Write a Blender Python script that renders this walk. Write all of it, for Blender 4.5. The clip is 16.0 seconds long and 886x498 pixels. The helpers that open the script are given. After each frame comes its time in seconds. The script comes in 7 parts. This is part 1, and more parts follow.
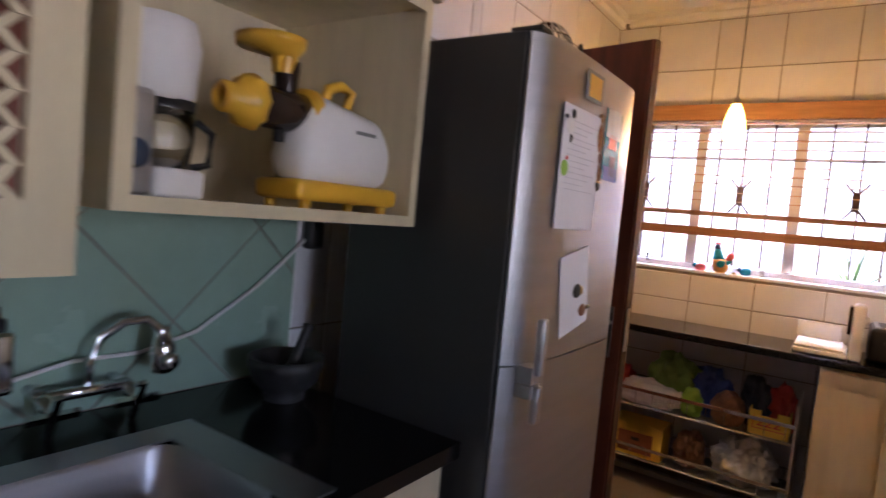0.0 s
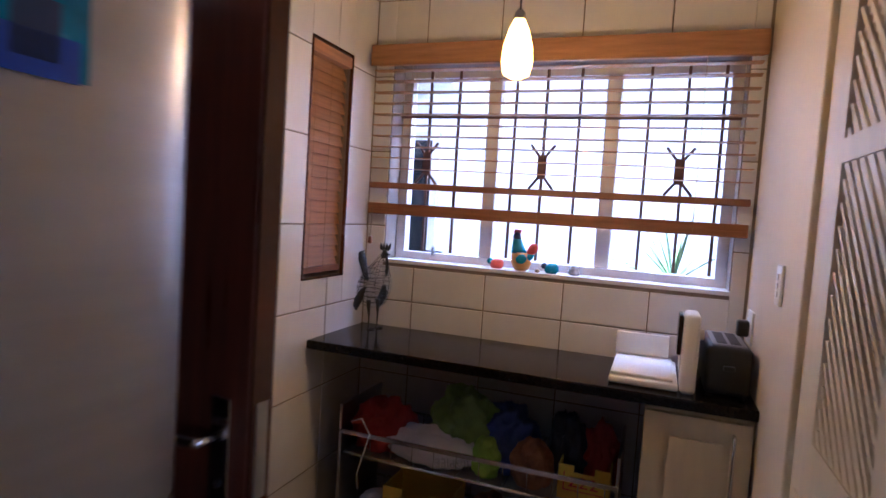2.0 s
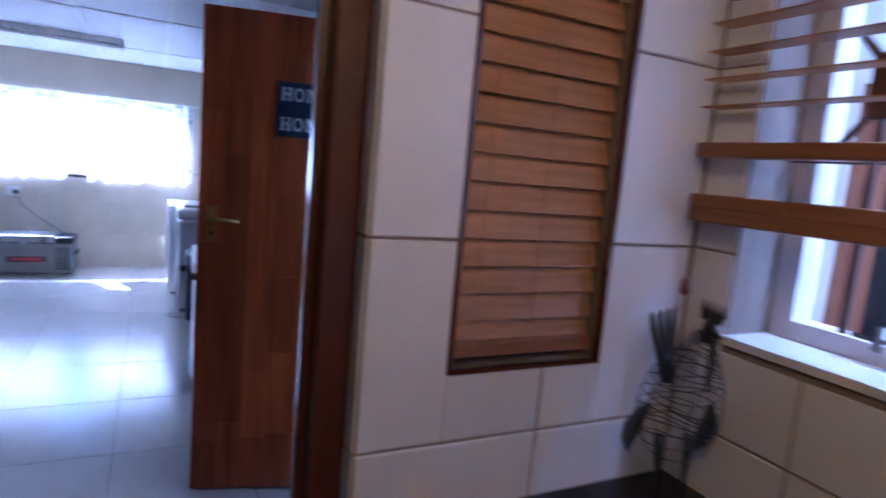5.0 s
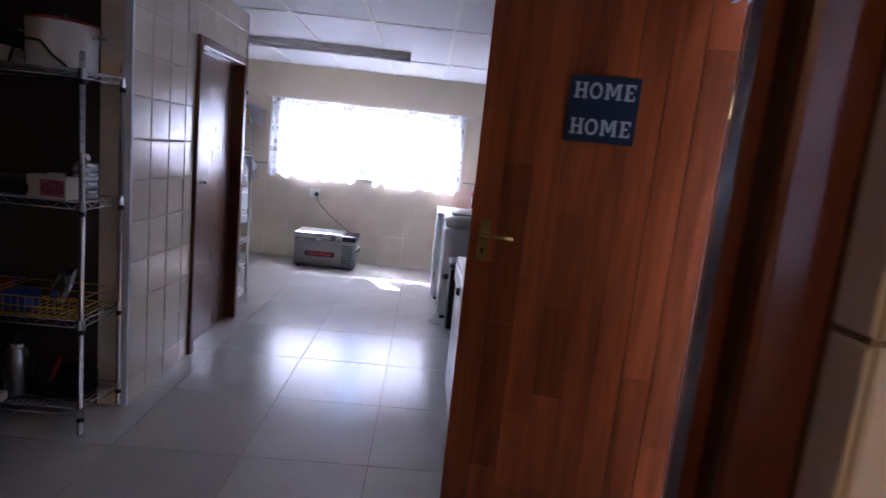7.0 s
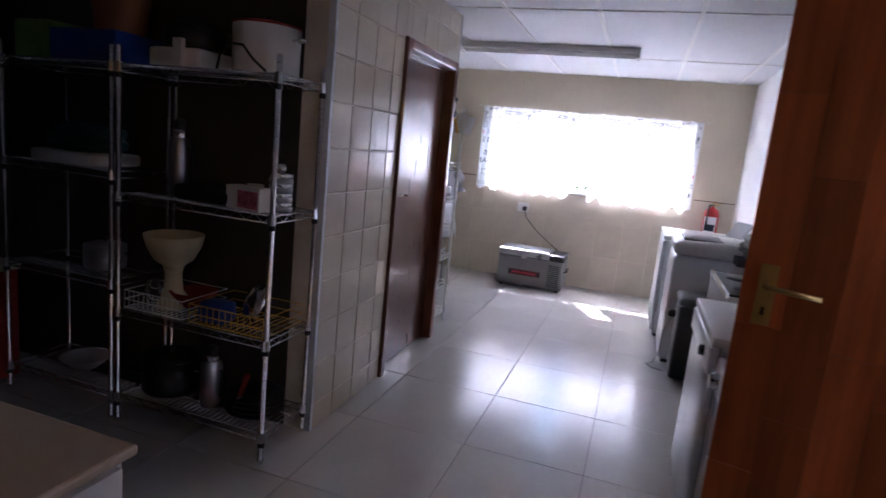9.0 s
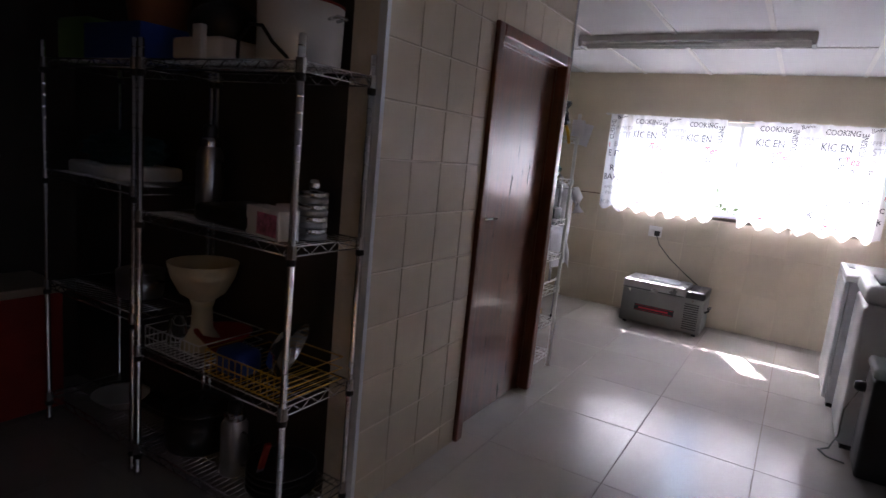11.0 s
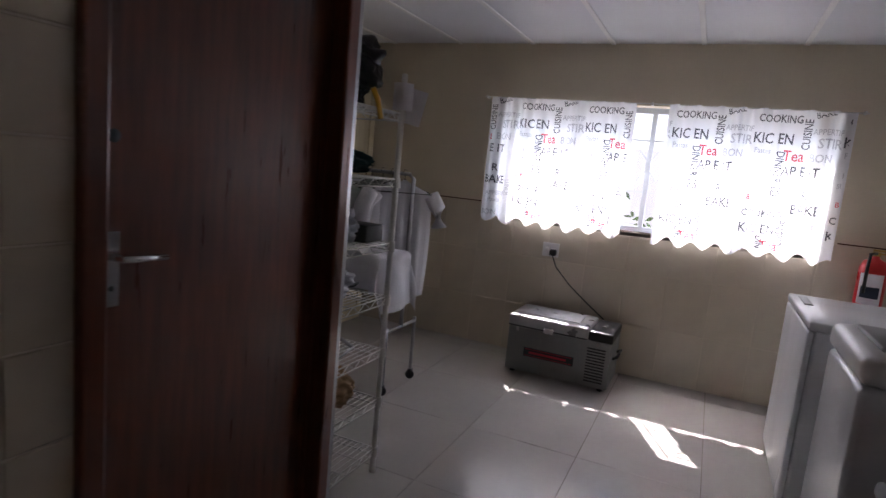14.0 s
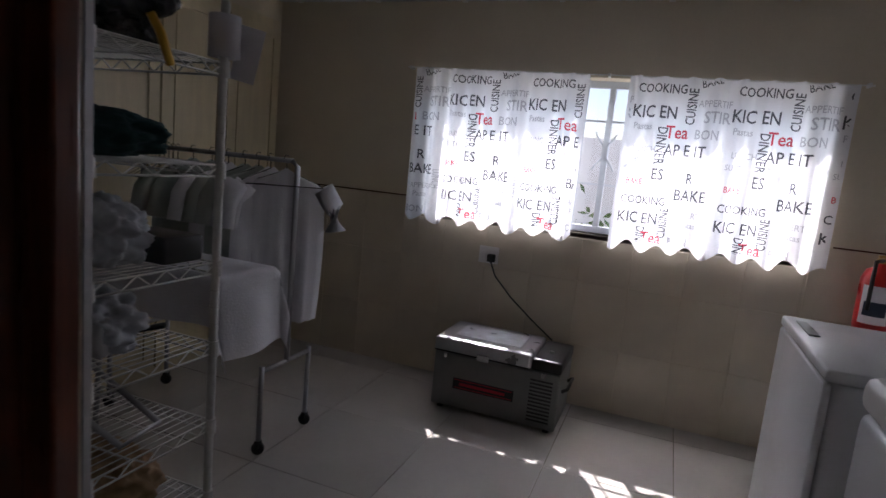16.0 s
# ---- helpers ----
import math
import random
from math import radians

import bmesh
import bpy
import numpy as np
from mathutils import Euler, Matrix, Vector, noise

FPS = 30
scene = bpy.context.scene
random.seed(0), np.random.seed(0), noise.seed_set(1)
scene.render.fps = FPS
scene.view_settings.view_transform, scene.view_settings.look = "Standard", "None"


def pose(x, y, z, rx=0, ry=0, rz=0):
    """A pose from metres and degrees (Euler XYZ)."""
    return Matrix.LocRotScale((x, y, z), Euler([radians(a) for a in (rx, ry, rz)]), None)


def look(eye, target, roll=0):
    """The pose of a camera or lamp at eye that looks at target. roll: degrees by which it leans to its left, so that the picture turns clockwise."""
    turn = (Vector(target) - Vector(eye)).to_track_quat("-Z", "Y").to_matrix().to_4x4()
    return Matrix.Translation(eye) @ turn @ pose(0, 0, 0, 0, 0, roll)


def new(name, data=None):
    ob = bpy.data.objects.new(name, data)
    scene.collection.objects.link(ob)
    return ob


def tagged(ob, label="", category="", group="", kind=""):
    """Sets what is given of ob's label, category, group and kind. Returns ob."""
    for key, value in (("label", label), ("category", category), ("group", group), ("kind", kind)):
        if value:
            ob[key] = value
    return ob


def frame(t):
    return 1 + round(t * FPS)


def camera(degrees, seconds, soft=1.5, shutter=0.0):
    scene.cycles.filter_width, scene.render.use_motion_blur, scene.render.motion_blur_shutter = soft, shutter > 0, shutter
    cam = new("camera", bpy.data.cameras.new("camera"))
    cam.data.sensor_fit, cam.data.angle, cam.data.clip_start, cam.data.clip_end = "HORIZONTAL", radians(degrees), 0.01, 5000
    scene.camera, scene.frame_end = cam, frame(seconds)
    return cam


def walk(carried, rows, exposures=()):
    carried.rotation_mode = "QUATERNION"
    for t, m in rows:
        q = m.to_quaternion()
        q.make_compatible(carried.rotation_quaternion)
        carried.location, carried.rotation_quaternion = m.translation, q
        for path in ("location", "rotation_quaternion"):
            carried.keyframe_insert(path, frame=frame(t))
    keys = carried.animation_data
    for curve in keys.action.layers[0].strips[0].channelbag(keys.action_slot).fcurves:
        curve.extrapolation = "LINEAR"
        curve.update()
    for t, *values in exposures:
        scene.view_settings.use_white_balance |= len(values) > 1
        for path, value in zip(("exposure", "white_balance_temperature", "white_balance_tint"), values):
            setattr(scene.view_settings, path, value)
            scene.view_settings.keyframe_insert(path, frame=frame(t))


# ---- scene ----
cam = camera(74.3, 16.0, shutter=0.5)
PATH = [
    (0, (0.396, 0.506, 1.458), (-0.737, 2.149, 1.337), 5.3),
    (0.5, (0.369, 0.775, 1.463), (-0.6, 2.521, 1.351), 4.9),
    (1, (0.388, 1.104, 1.449), (-0.429, 2.927, 1.354), 4.1),
    (1.5, (0.391, 1.439, 1.449), (-0.347, 3.295, 1.354), 4.0),
    (2, (0.342, 1.797, 1.495), (-0.345, 3.671, 1.37), 3.7),
    (2.5, (0.324, 2.132, 1.507), (-0.357, 4.008, 1.37), 3.8),
    (3, (0.279, 2.452, 1.501), (-0.427, 4.318, 1.361), 3.9),
    (3.5, (0.206, 2.735, 1.511), (-0.65, 4.536, 1.346), 4.2),
    (4, (0.21, 3.095, 1.538), (-1.08, 4.59, 1.305), 4.45),
    (4.5, (0.035, 3.24, 1.54), (-1.515, 4.473, 1.265), 4.4),
    (5, (-0.16, 3.36, 1.525), (-1.929, 4.253, 1.255), 5.1),
    (7.5, (-0.785, 3.339, 1.505), (-2.757, 3.271, 1.178), 5.8),
    (8, (-0.949, 3.317, 1.504), (-2.904, 3.058, 1.17), 5.7),
    (8.5, (-1.062, 3.306, 1.493), (-2.979, 2.851, 1.15), 5.8),
    (9, (-1.22, 3.263, 1.489), (-3.094, 2.657, 1.143), 5.8),
    (9.5, (-1.34, 3.233, 1.492), (-3.157, 2.474, 1.143), 5.7),
    (12, (-2.552, 3.116, 1.467), (-4.224, 2.069, 1.14), 5.6),
    (12.5, (-2.859, 3.076, 1.458), (-4.57, 2.088, 1.148), 5.6),
    (13, (-3.187, 3.106, 1.454), (-4.941, 2.192, 1.158), 5.5),
    (13.5, (-3.42, 3.109, 1.445), (-5.202, 2.249, 1.158), 5.4),
    (14, (-3.684, 3.054, 1.444), (-5.491, 2.246, 1.159), 5.5),
    (14.5, (-3.917, 3.035, 1.433), (-5.745, 2.273, 1.149), 5.6),
    (15, (-4.163, 3.049, 1.443), (-6.001, 2.313, 1.158), 5.6),
    (15.5, (-4.382, 3.006, 1.438), (-6.229, 2.298, 1.146), 5.6),
    (16, (-4.593, 2.995, 1.436), (-6.444, 2.3, 1.137), 5.6),
]
EXPOSURE = [(0.0, 5.05, 5850, 28), (0.7, 4.75, 5550, 27), (1.5, 4.4, 4950, 26), (2.5, 4.15, 4550, 26), (3.0, 4.0, 4400, 27), (3.5, 3.85, 4200, 29), (4.0, 3.75, 3950, 29), (5.0, 3.75, 4200, 25), (7.5, 3.55, 5450, 27), (8.5, 3.6, 5500, 26), (9.5, 3.35, 5700, 25), (12.0, 2.7, 6300, 24), (14.0, 1.95, 6300, 23), (16.0, 1.2, 6200, 20)]
walk(cam, [(t, look(eye, target, roll)) for t, eye, target, roll in PATH], EXPOSURE)

# ---- light ----
world = bpy.data.worlds.new("daylight")
scene.world = world
world.use_nodes = True
SUN_TO = Vector((-0.76, -0.33, 1.0)).normalized()
_wn = world.node_tree.nodes
_sky = _wn.new("ShaderNodeTexSky")
_sky.sky_type = "NISHITA"
_sky.sun_disc = False
_sky.sun_elevation = math.asin(SUN_TO.z)
_sky.sun_rotation = math.atan2(SUN_TO.x, SUN_TO.y)
_wn["Background"].inputs["Strength"].default_value = 0.06
world.node_tree.links.new(_sky.outputs[0], _wn["Background"].inputs["Color"])


def sun_light():
    d = bpy.data.lights.new("sun", "SUN")
    d.energy, d.angle, d.color = 5.0, radians(0.5), (1.0, 0.965, 0.92)
    ob = new("sun", d)
    ob.matrix_world = look(SUN_TO * 20, (0, 0, 0))


def sky_panel(name, eye, target, sx, sy, power, color=(0.86, 0.93, 1.0)):
    d = bpy.data.lights.new(name, "AREA")
    d.shape, d.size, d.size_y, d.energy, d.color = "RECTANGLE", sx, sy, power, color
    ob = new(name, d)
    ob.matrix_world = look(eye, target)


sun_light()
sky_panel("sky_over_yard", (-0.15, 5.0, 3.0), (-0.15, 4.36, 1.6), 3.2, 0.6, 13, (0.72, 0.83, 1.0))
sky_panel("sky_west_of_house", (-10.2, 2.57, 3.1), (-8.2, 2.57, 1.5), 3.0, 1.0, 16, (0.66, 0.86, 1.0))
sky_panel("sky_kitchen_side_window", (2.86, 0.45, 1.52), (0, 0.6, 1.2), 0.9, 0.65, 0.42, (0.98, 0.97, 1.0))
sky_panel("sky_back_door", (-2.28, 4.72, 1.35), (-2.75, 3.9, 1.2), 0.5, 1.7, 0.14, (0.86, 0.93, 1.0))


def pendant_light():
    d = bpy.data.lights.new("pendant_light", "POINT")
    d.energy, d.color, d.shadow_soft_size = 0.6, (1.0, 0.60, 0.20), 0.03
    new("pendant_light", d).location = (-0.12, 3.62, 1.90)


pendant_light()


# ---- materials ----
def mat(name, color, rough=0.5, metal=0.0, var=0.12, vscale=6.0, bump=0.05, bscale=60.0, stretch=(1, 1, 1), random=0.0, coat=0.0, spots=0.0, spec=0.5):
    """A painted, stained or bare surface: colour varied at two scales, fine relief, uneven gloss."""
    m = bpy.data.materials.new(name)
    m.use_nodes = True
    nt = m.node_tree
    b = nt.nodes["Principled BSDF"]
    b.inputs["Metallic"].default_value = metal
    b.inputs["Coat Weight"].default_value = coat
    b.inputs["Coat Roughness"].default_value = 0.08
    b.inputs["Specular IOR Level"].default_value = spec
    tc = nt.nodes.new("ShaderNodeTexCoord")
    mp = nt.nodes.new("ShaderNodeMapping")
    mp.inputs["Scale"].default_value = stretch
    nt.links.new(tc.outputs["Object"], mp.inputs["Vector"])
    big = nt.nodes.new("ShaderNodeTexNoise")
    big.inputs["Scale"].default_value, big.inputs["Detail"].default_value = vscale, 5
    fine = nt.nodes.new("ShaderNodeTexNoise")
    fine.inputs["Scale"].default_value, fine.inputs["Detail"].default_value = bscale, 3
    for n in (big, fine):
        nt.links.new(mp.outputs[0], n.inputs["Vector"])
    ramp = nt.nodes.new("ShaderNodeValToRGB")
    c = Vector(color[:3])
    ramp.color_ramp.elements[0].position, ramp.color_ramp.elements[1].position = 0.3, 0.7
    ramp.color_ramp.elements[0].color = (*(c * (1 - var)), 1)
    ramp.color_ramp.elements[1].color = (*(min(1, v * (1 + var)) for v in c), 1)
    mixf = nt.nodes.new("ShaderNodeMath")
    mixf.operation = "MULTIPLY_ADD"
    mixf.inputs[1].default_value = 0.3
    nt.links.new(fine.outputs["Fac"], mixf.inputs[0])
    sub = nt.nodes.new("ShaderNodeMath")
    sub.operation = "SUBTRACT"
    sub.inputs[1].default_value = 0.15
    nt.links.new(big.outputs["Fac"], sub.inputs[0])
    nt.links.new(sub.outputs[0], mixf.inputs[2])
    nt.links.new(mixf.outputs[0], ramp.inputs["Fac"])
    col = ramp.outputs["Color"]
    if random:
        info = nt.nodes.new("ShaderNodeObjectInfo")
        mr = nt.nodes.new("ShaderNodeMapRange")
        mr.inputs["To Min"].default_value, mr.inputs["To Max"].default_value = 1 - random, 1 + random
        nt.links.new(info.outputs["Random"], mr.inputs["Value"])
        hsv = nt.nodes.new("ShaderNodeHueSaturation")
        nt.links.new(mr.outputs[0], hsv.inputs["Value"])
        nt.links.new(col, hsv.inputs["Color"])
        col = hsv.outputs["Color"]
    nt.links.new(col, b.inputs["Base Color"])
    rr = nt.nodes.new("ShaderNodeMapRange")
    rr.inputs["To Min"].default_value, rr.inputs["To Max"].default_value = max(0.02, rough - 0.08), min(1, rough + 0.08)
    nt.links.new(big.outputs["Fac"], rr.inputs["Value"])
    nt.links.new(rr.outputs[0], b.inputs["Roughness"])
    if bump:
        bn = nt.nodes.new("ShaderNodeBump")
        bn.inputs["Strength"].default_value, bn.inputs["Distance"].default_value = bump, 0.004
        nt.links.new(fine.outputs["Fac"], bn.inputs["Height"])
        nt.links.new(bn.outputs[0], b.inputs["Normal"])
    return m


def glass_mat(name, tint=(1, 1, 1), rough=0.0):
    m = bpy.data.materials.new(name)
    m.use_nodes = True
    b = m.node_tree.nodes["Principled BSDF"]
    b.inputs["Base Color"].default_value = (*tint, 1)
    b.inputs["Roughness"].default_value = rough
    b.inputs["Transmission Weight"].default_value = 1.0
    b.inputs["IOR"].default_value = 1.45
    return m


def glow_mat(name, color, strength):
    m = bpy.data.materials.new(name)
    m.use_nodes = True
    b = m.node_tree.nodes["Principled BSDF"]
    b.inputs["Base Color"].default_value = (*color, 1)
    b.inputs["Emission Color"].default_value = (*color, 1)
    b.inputs["Emission Strength"].default_value = strength
    return m


WHITE_TILE = mat("white_glazed_tile", (0.70, 0.695, 0.72), 0.22, var=0.05, vscale=3, bump=0.10, bscale=14, random=0.04)
BEIGE_TILE = mat("beige_glazed_tile", (0.62, 0.55, 0.43), 0.2, var=0.06, vscale=3, bump=0.14, bscale=10, random=0.04)
GREEN_TILE = mat("sage_green_tile", (0.30, 0.43, 0.35), 0.25, var=0.06, vscale=5, bump=0.08, bscale=20, random=0.04)
GROUT = mat("grey_brown_grout", (0.22, 0.18, 0.15), 0.85, bump=0.2)
GROUT_PALE = mat("pale_grout", (0.70, 0.64, 0.54), 0.85, bump=0.2)
PLASTER_CREAM = mat("cream_paint", (0.66, 0.58, 0.44), 0.6, var=0.05, vscale=2, bump=0.1)
PLASTER_WHITE = mat("white_paint", (0.80, 0.79, 0.76), 0.7, var=0.04, vscale=2, bump=0.08)
FLOOR_TILE = mat("polished_floor_tile", (0.50, 0.47, 0.43), 0.19, var=0.05, vscale=2.5, bump=0.02, bscale=30, random=0.03)
BOARD = mat("ceiling_board", (0.70, 0.70, 0.71), 0.6, var=0.03, vscale=2, bump=0.05)
GRANITE = mat("black_granite", (0.008, 0.0075, 0.008), 0.14, var=0.6, vscale=90, bump=0.0, spec=0.3)
CREAM_WOOD = mat("cream_painted_wood", (0.64, 0.55, 0.36), 0.45, var=0.06, vscale=4, bump=0.06, stretch=(6, 6, 1))
DARK_WOOD = mat("varnished_dark_wood", (0.13, 0.032, 0.014), 0.3, var=0.35, vscale=4, bump=0.06, stretch=(9, 9, 0.8), coat=0.3)
RED_WOOD = mat("reddish_varnished_wood", (0.40, 0.088, 0.020), 0.32, var=0.3, vscale=3, bump=0.05, stretch=(10, 10, 0.8), coat=0.2, random=0.3)
BOARD_WOOD = mat("orange_varnished_board", (0.31, 0.075, 0.014), 0.2, var=0.25, vscale=3, bump=0.04, stretch=(10, 10, 0.8), coat=1.0, random=0.12)
BROWN_PAINT = mat("dark_brown_paint", (0.075, 0.022, 0.012), 0.25, var=0.2, vscale=4, bump=0.05, coat=0.3)
BLIND_WOOD = mat("tan_blind_wood", (0.36, 0.18, 0.068), 0.45, var=0.2, vscale=5, bump=0.05, stretch=(1, 12, 12), random=0.1)
FRIDGE_STEEL = mat("brushed_steel_door", (0.45, 0.45, 0.47), 0.42, metal=1.0, var=0.08, vscale=2, bump=0.02, bscale=200, stretch=(1, 1, 12))
STEEL = mat("brushed_steel", (0.42, 0.42, 0.44), 0.34, metal=1.0, var=0.08, vscale=2, bump=0.02, bscale=200, stretch=(1, 1, 12))
# Same wood as the slats, with the rails' backlit shade put into it.
BLIND_RAIL_SHADED = mat("backlit_rail_wood", (0.24, 0.105, 0.045), 0.45, var=0.2, vscale=5, bump=0.05, stretch=(1, 12, 12))
BLIND_CORD = mat("tan_cord", (0.33, 0.20, 0.10), 0.8, bump=0)
FRIDGE_SIDE = mat("dark_grey_metal_paint", (0.036, 0.034, 0.032), 0.45, metal=0.0, var=0.1, vscale=2, bump=0.03)
CHROME = mat("chrome", (0.75, 0.76, 0.78), 0.12, metal=1.0, var=0.05, bump=0.0)
WHITE_WIRE = mat("white_coated_wire", (0.75, 0.75, 0.72), 0.4, var=0.08, bump=0.05)
WHITE_ENAMEL = mat("white_enamel", (0.78, 0.79, 0.80), 0.25, var=0.03, vscale=2, bump=0.01)
BLACK_PLASTIC = mat("black_plastic", (0.015, 0.015, 0.016), 0.4, var=0.2, bump=0.05)
GREY_PLASTIC = mat("grey_plastic", (0.22, 0.23, 0.22), 0.45, var=0.08, bump=0.06)
ALU = mat("white_powder_coat", (0.72, 0.76, 0.80), 0.35, var=0.04, bump=0.02)
YARD_WALL = mat("whitewashed_yard_wall", (0.79, 0.80, 0.82), 0.85, var=0.07, vscale=1.5, bump=0.3, bscale=30)
PAVING = mat("yard_concrete", (0.42, 0.40, 0.37), 0.85, var=0.15, vscale=2, bump=0.3)
GLASS = glass_mat("window_glass")
# Umber darkened further, so the dim corner's shade sits in the colour.
UMBER_SHADE = mat("umber_with_shade", (0.055, 0.042, 0.034), 0.6, var=0.1, vscale=2, bump=0.1)
JAR_GLASS = glass_mat("clear_glass", (0.95, 0.97, 0.97), 0.02)
YELLOW = mat("yellow_plastic", (0.75, 0.42, 0.03), 0.35, var=0.06, bump=0.03)
WHITE_PLASTIC = mat("white_plastic", (0.78, 0.77, 0.75), 0.35, var=0.04, bump=0.03)
BROWN_PLASTIC = mat("smoky_brown_plastic", (0.03, 0.018, 0.014), 0.15, var=0.1, bump=0.0)
RED_PAINT = mat("red_paint", (0.55, 0.02, 0.02), 0.3, var=0.08, bump=0.02)
RED_CLOTH = mat("red_cloth", (0.35, 0.03, 0.02), 0.8, var=0.2, bump=0.3)
BLUE = mat("blue_plastic", (0.02, 0.06, 0.30), 0.4, var=0.15, bump=0.05)
DEEP_BLUE = mat("deep_blue_paint", (0.02, 0.035, 0.07), 0.5, var=0.1, bump=0.05)
LETTER_WHITE = mat("worn_white_lettering", (0.62, 0.66, 0.66), 0.6, var=0.15, vscale=40, bump=0.05)
GREEN_BAG = mat("green_plastic_bag", (0.16, 0.30, 0.06), 0.4, var=0.25, bump=0.3, bscale=20)
LIME = mat("lime_green", (0.25, 0.50, 0.05), 0.5, var=0.15, bump=0.1)
CLEAR_BAG = mat("frosted_plastic_bag", (0.50, 0.53, 0.56), 0.3, var=0.25, vscale=12, bump=0.5, bscale=20)
PAPER = mat("white_paper", (0.80, 0.79, 0.82), 0.7, var=0.03, vscale=10, bump=0.05)
INK_GREY = mat("grey_print", (0.58, 0.57, 0.60), 0.8, bump=0)
CARDBOARD_Y = mat("yellow_printed_carton", (0.72, 0.52, 0.05), 0.6, var=0.08, bump=0.1)
CARTON_BROWN = mat("brown_printed_carton", (0.22, 0.08, 0.035), 0.6, var=0.15, bump=0.1)
TAN_CLOTH = mat("tan_cloth", (0.30, 0.19, 0.10), 0.85, var=0.3, bump=0.4)
ONION = mat("brown_net_bag", (0.24, 0.11, 0.05), 0.6, var=0.4, vscale=25, bump=0.5)
BLACK_BAG = mat("black_plastic_bag", (0.010, 0.010, 0.012), 0.22, var=0.3, bump=0.6, bscale=22)
PURPLE_CLOTH = mat("purple_cloth", (0.12, 0.03, 0.14), 0.9, var=0.2, bump=0.3)
TEAL_CLOTH = mat("dark_teal_cloth", (0.012, 0.05, 0.055), 0.9, var=0.3, bump=0.4)
WHITE_CLOTH = mat("white_cotton_cloth", (0.74, 0.74, 0.77), 0.85, var=0.06, vscale=6, bump=0.3, bscale=120)
GREY_CLOTH = mat("pale_green_grey_cloth", (0.42, 0.46, 0.42), 0.85, var=0.08, vscale=6, bump=0.3, bscale=120)
IRON = mat("rusty_brown_bar_paint", (0.10, 0.045, 0.03), 0.55, var=0.25, vscale=20, bump=0.15)
BLACK_WIRE = mat("black_wire", (0.02, 0.02, 0.022), 0.45, var=0.2, bump=0.05)
FRAME_PAINT = mat("window_frame_paint", (0.62, 0.58, 0.56), 0.45, var=0.08, bump=0.06)
STONE = mat("dark_grey_stone", (0.020, 0.020, 0.021), 0.55, var=0.3, vscale=30, bump=0.3)
BRASS = mat("worn_brass", (0.55, 0.38, 0.14), 0.35, metal=1.0, var=0.2, bump=0.05)
TURQUOISE = mat("turquoise_glaze", (0.02, 0.22, 0.30), 0.25, var=0.3, vscale=20, bump=0.05)
OCHRE = mat("ochre_glaze", (0.48, 0.24, 0.04), 0.3, var=0.2, vscale=20, bump=0.05)
CORAL = mat("coral_glaze", (0.60, 0.10, 0.08), 0.35, var=0.2, vscale=20, bump=0.05)
LEAF = mat("plant_leaf", (0.07, 0.13, 0.04), 0.5, var=0.3, vscale=8, bump=0.1, random=0.2)
DARK_GLASS = mat("dark_room_behind_glass", (0.02, 0.022, 0.024), 0.1, var=0.2, bump=0.0)
BEIGE_TOP = mat("beige_laminate", (0.48, 0.40, 0.31), 0.4, var=0.06, bump=0.03)
TOOL_SILVER = mat("silver_plastic_print", (0.45, 0.45, 0.46), 0.3, metal=0.6, var=0.1, bump=0.02)
PINK = mat("pink_print", (0.5, 0.14, 0.22), 0.5, var=0.5, vscale=30, bump=0.0)
INK = mat("black_print", (0.03, 0.03, 0.035), 0.8, bump=0)
INK_RED = mat("red_print", (0.55, 0.03, 0.06), 0.8, bump=0)


def curtain_mat():
    """Thin white cotton that lets daylight through."""
    m = bpy.data.materials.new("thin_white_curtain_cotton")
    m.use_nodes = True
    nt = m.node_tree
    b = nt.nodes["Principled BSDF"]
    b.inputs["Base Color"].default_value = (0.80, 0.80, 0.82, 1)
    b.inputs["Roughness"].default_value = 0.9
    tr = nt.nodes.new("ShaderNodeBsdfTranslucent")
    wv = nt.nodes.new("ShaderNodeTexNoise")
    wv.inputs["Scale"].default_value = 90
    ramp = nt.nodes.new("ShaderNodeValToRGB")
    ramp.color_ramp.elements[0].color, ramp.color_ramp.elements[1].color = (0.72, 0.72, 0.75, 1), (0.86, 0.86, 0.88, 1)
    nt.links.new(wv.outputs["Fac"], ramp.inputs["Fac"])
    nt.links.new(ramp.outputs[0], tr.inputs["Color"])
    mx = nt.nodes.new("ShaderNodeMixShader")
    mx.inputs[0].default_value = 0.6
    nt.links.new(b.outputs[0], mx.inputs[1])
    nt.links.new(tr.outputs[0], mx.inputs[2])
    nt.links.new(mx.outputs[0], nt.nodes["Material Output"].inputs["Surface"])
    return m


CURTAIN = curtain_mat()


def dye_mat(name, front, back):
    """Printed cloth: the dye tints the daylight that comes through."""
    m = bpy.data.materials.new(name)
    m.use_nodes = True
    nt = m.node_tree
    b = nt.nodes["Principled BSDF"]
    b.inputs["Base Color"].default_value = (*front, 1)
    b.inputs["Roughness"].default_value = 0.9
    tr = nt.nodes.new("ShaderNodeBsdfTranslucent")
    tr.inputs["Color"].default_value = (*back, 1)
    mx = nt.nodes.new("ShaderNodeMixShader")
    mx.inputs[0].default_value = 0.6
    nt.links.new(b.outputs[0], mx.inputs[1])
    nt.links.new(tr.outputs[0], mx.inputs[2])
    nt.links.new(mx.outputs[0], nt.nodes["Material Output"].inputs["Surface"])
    return m


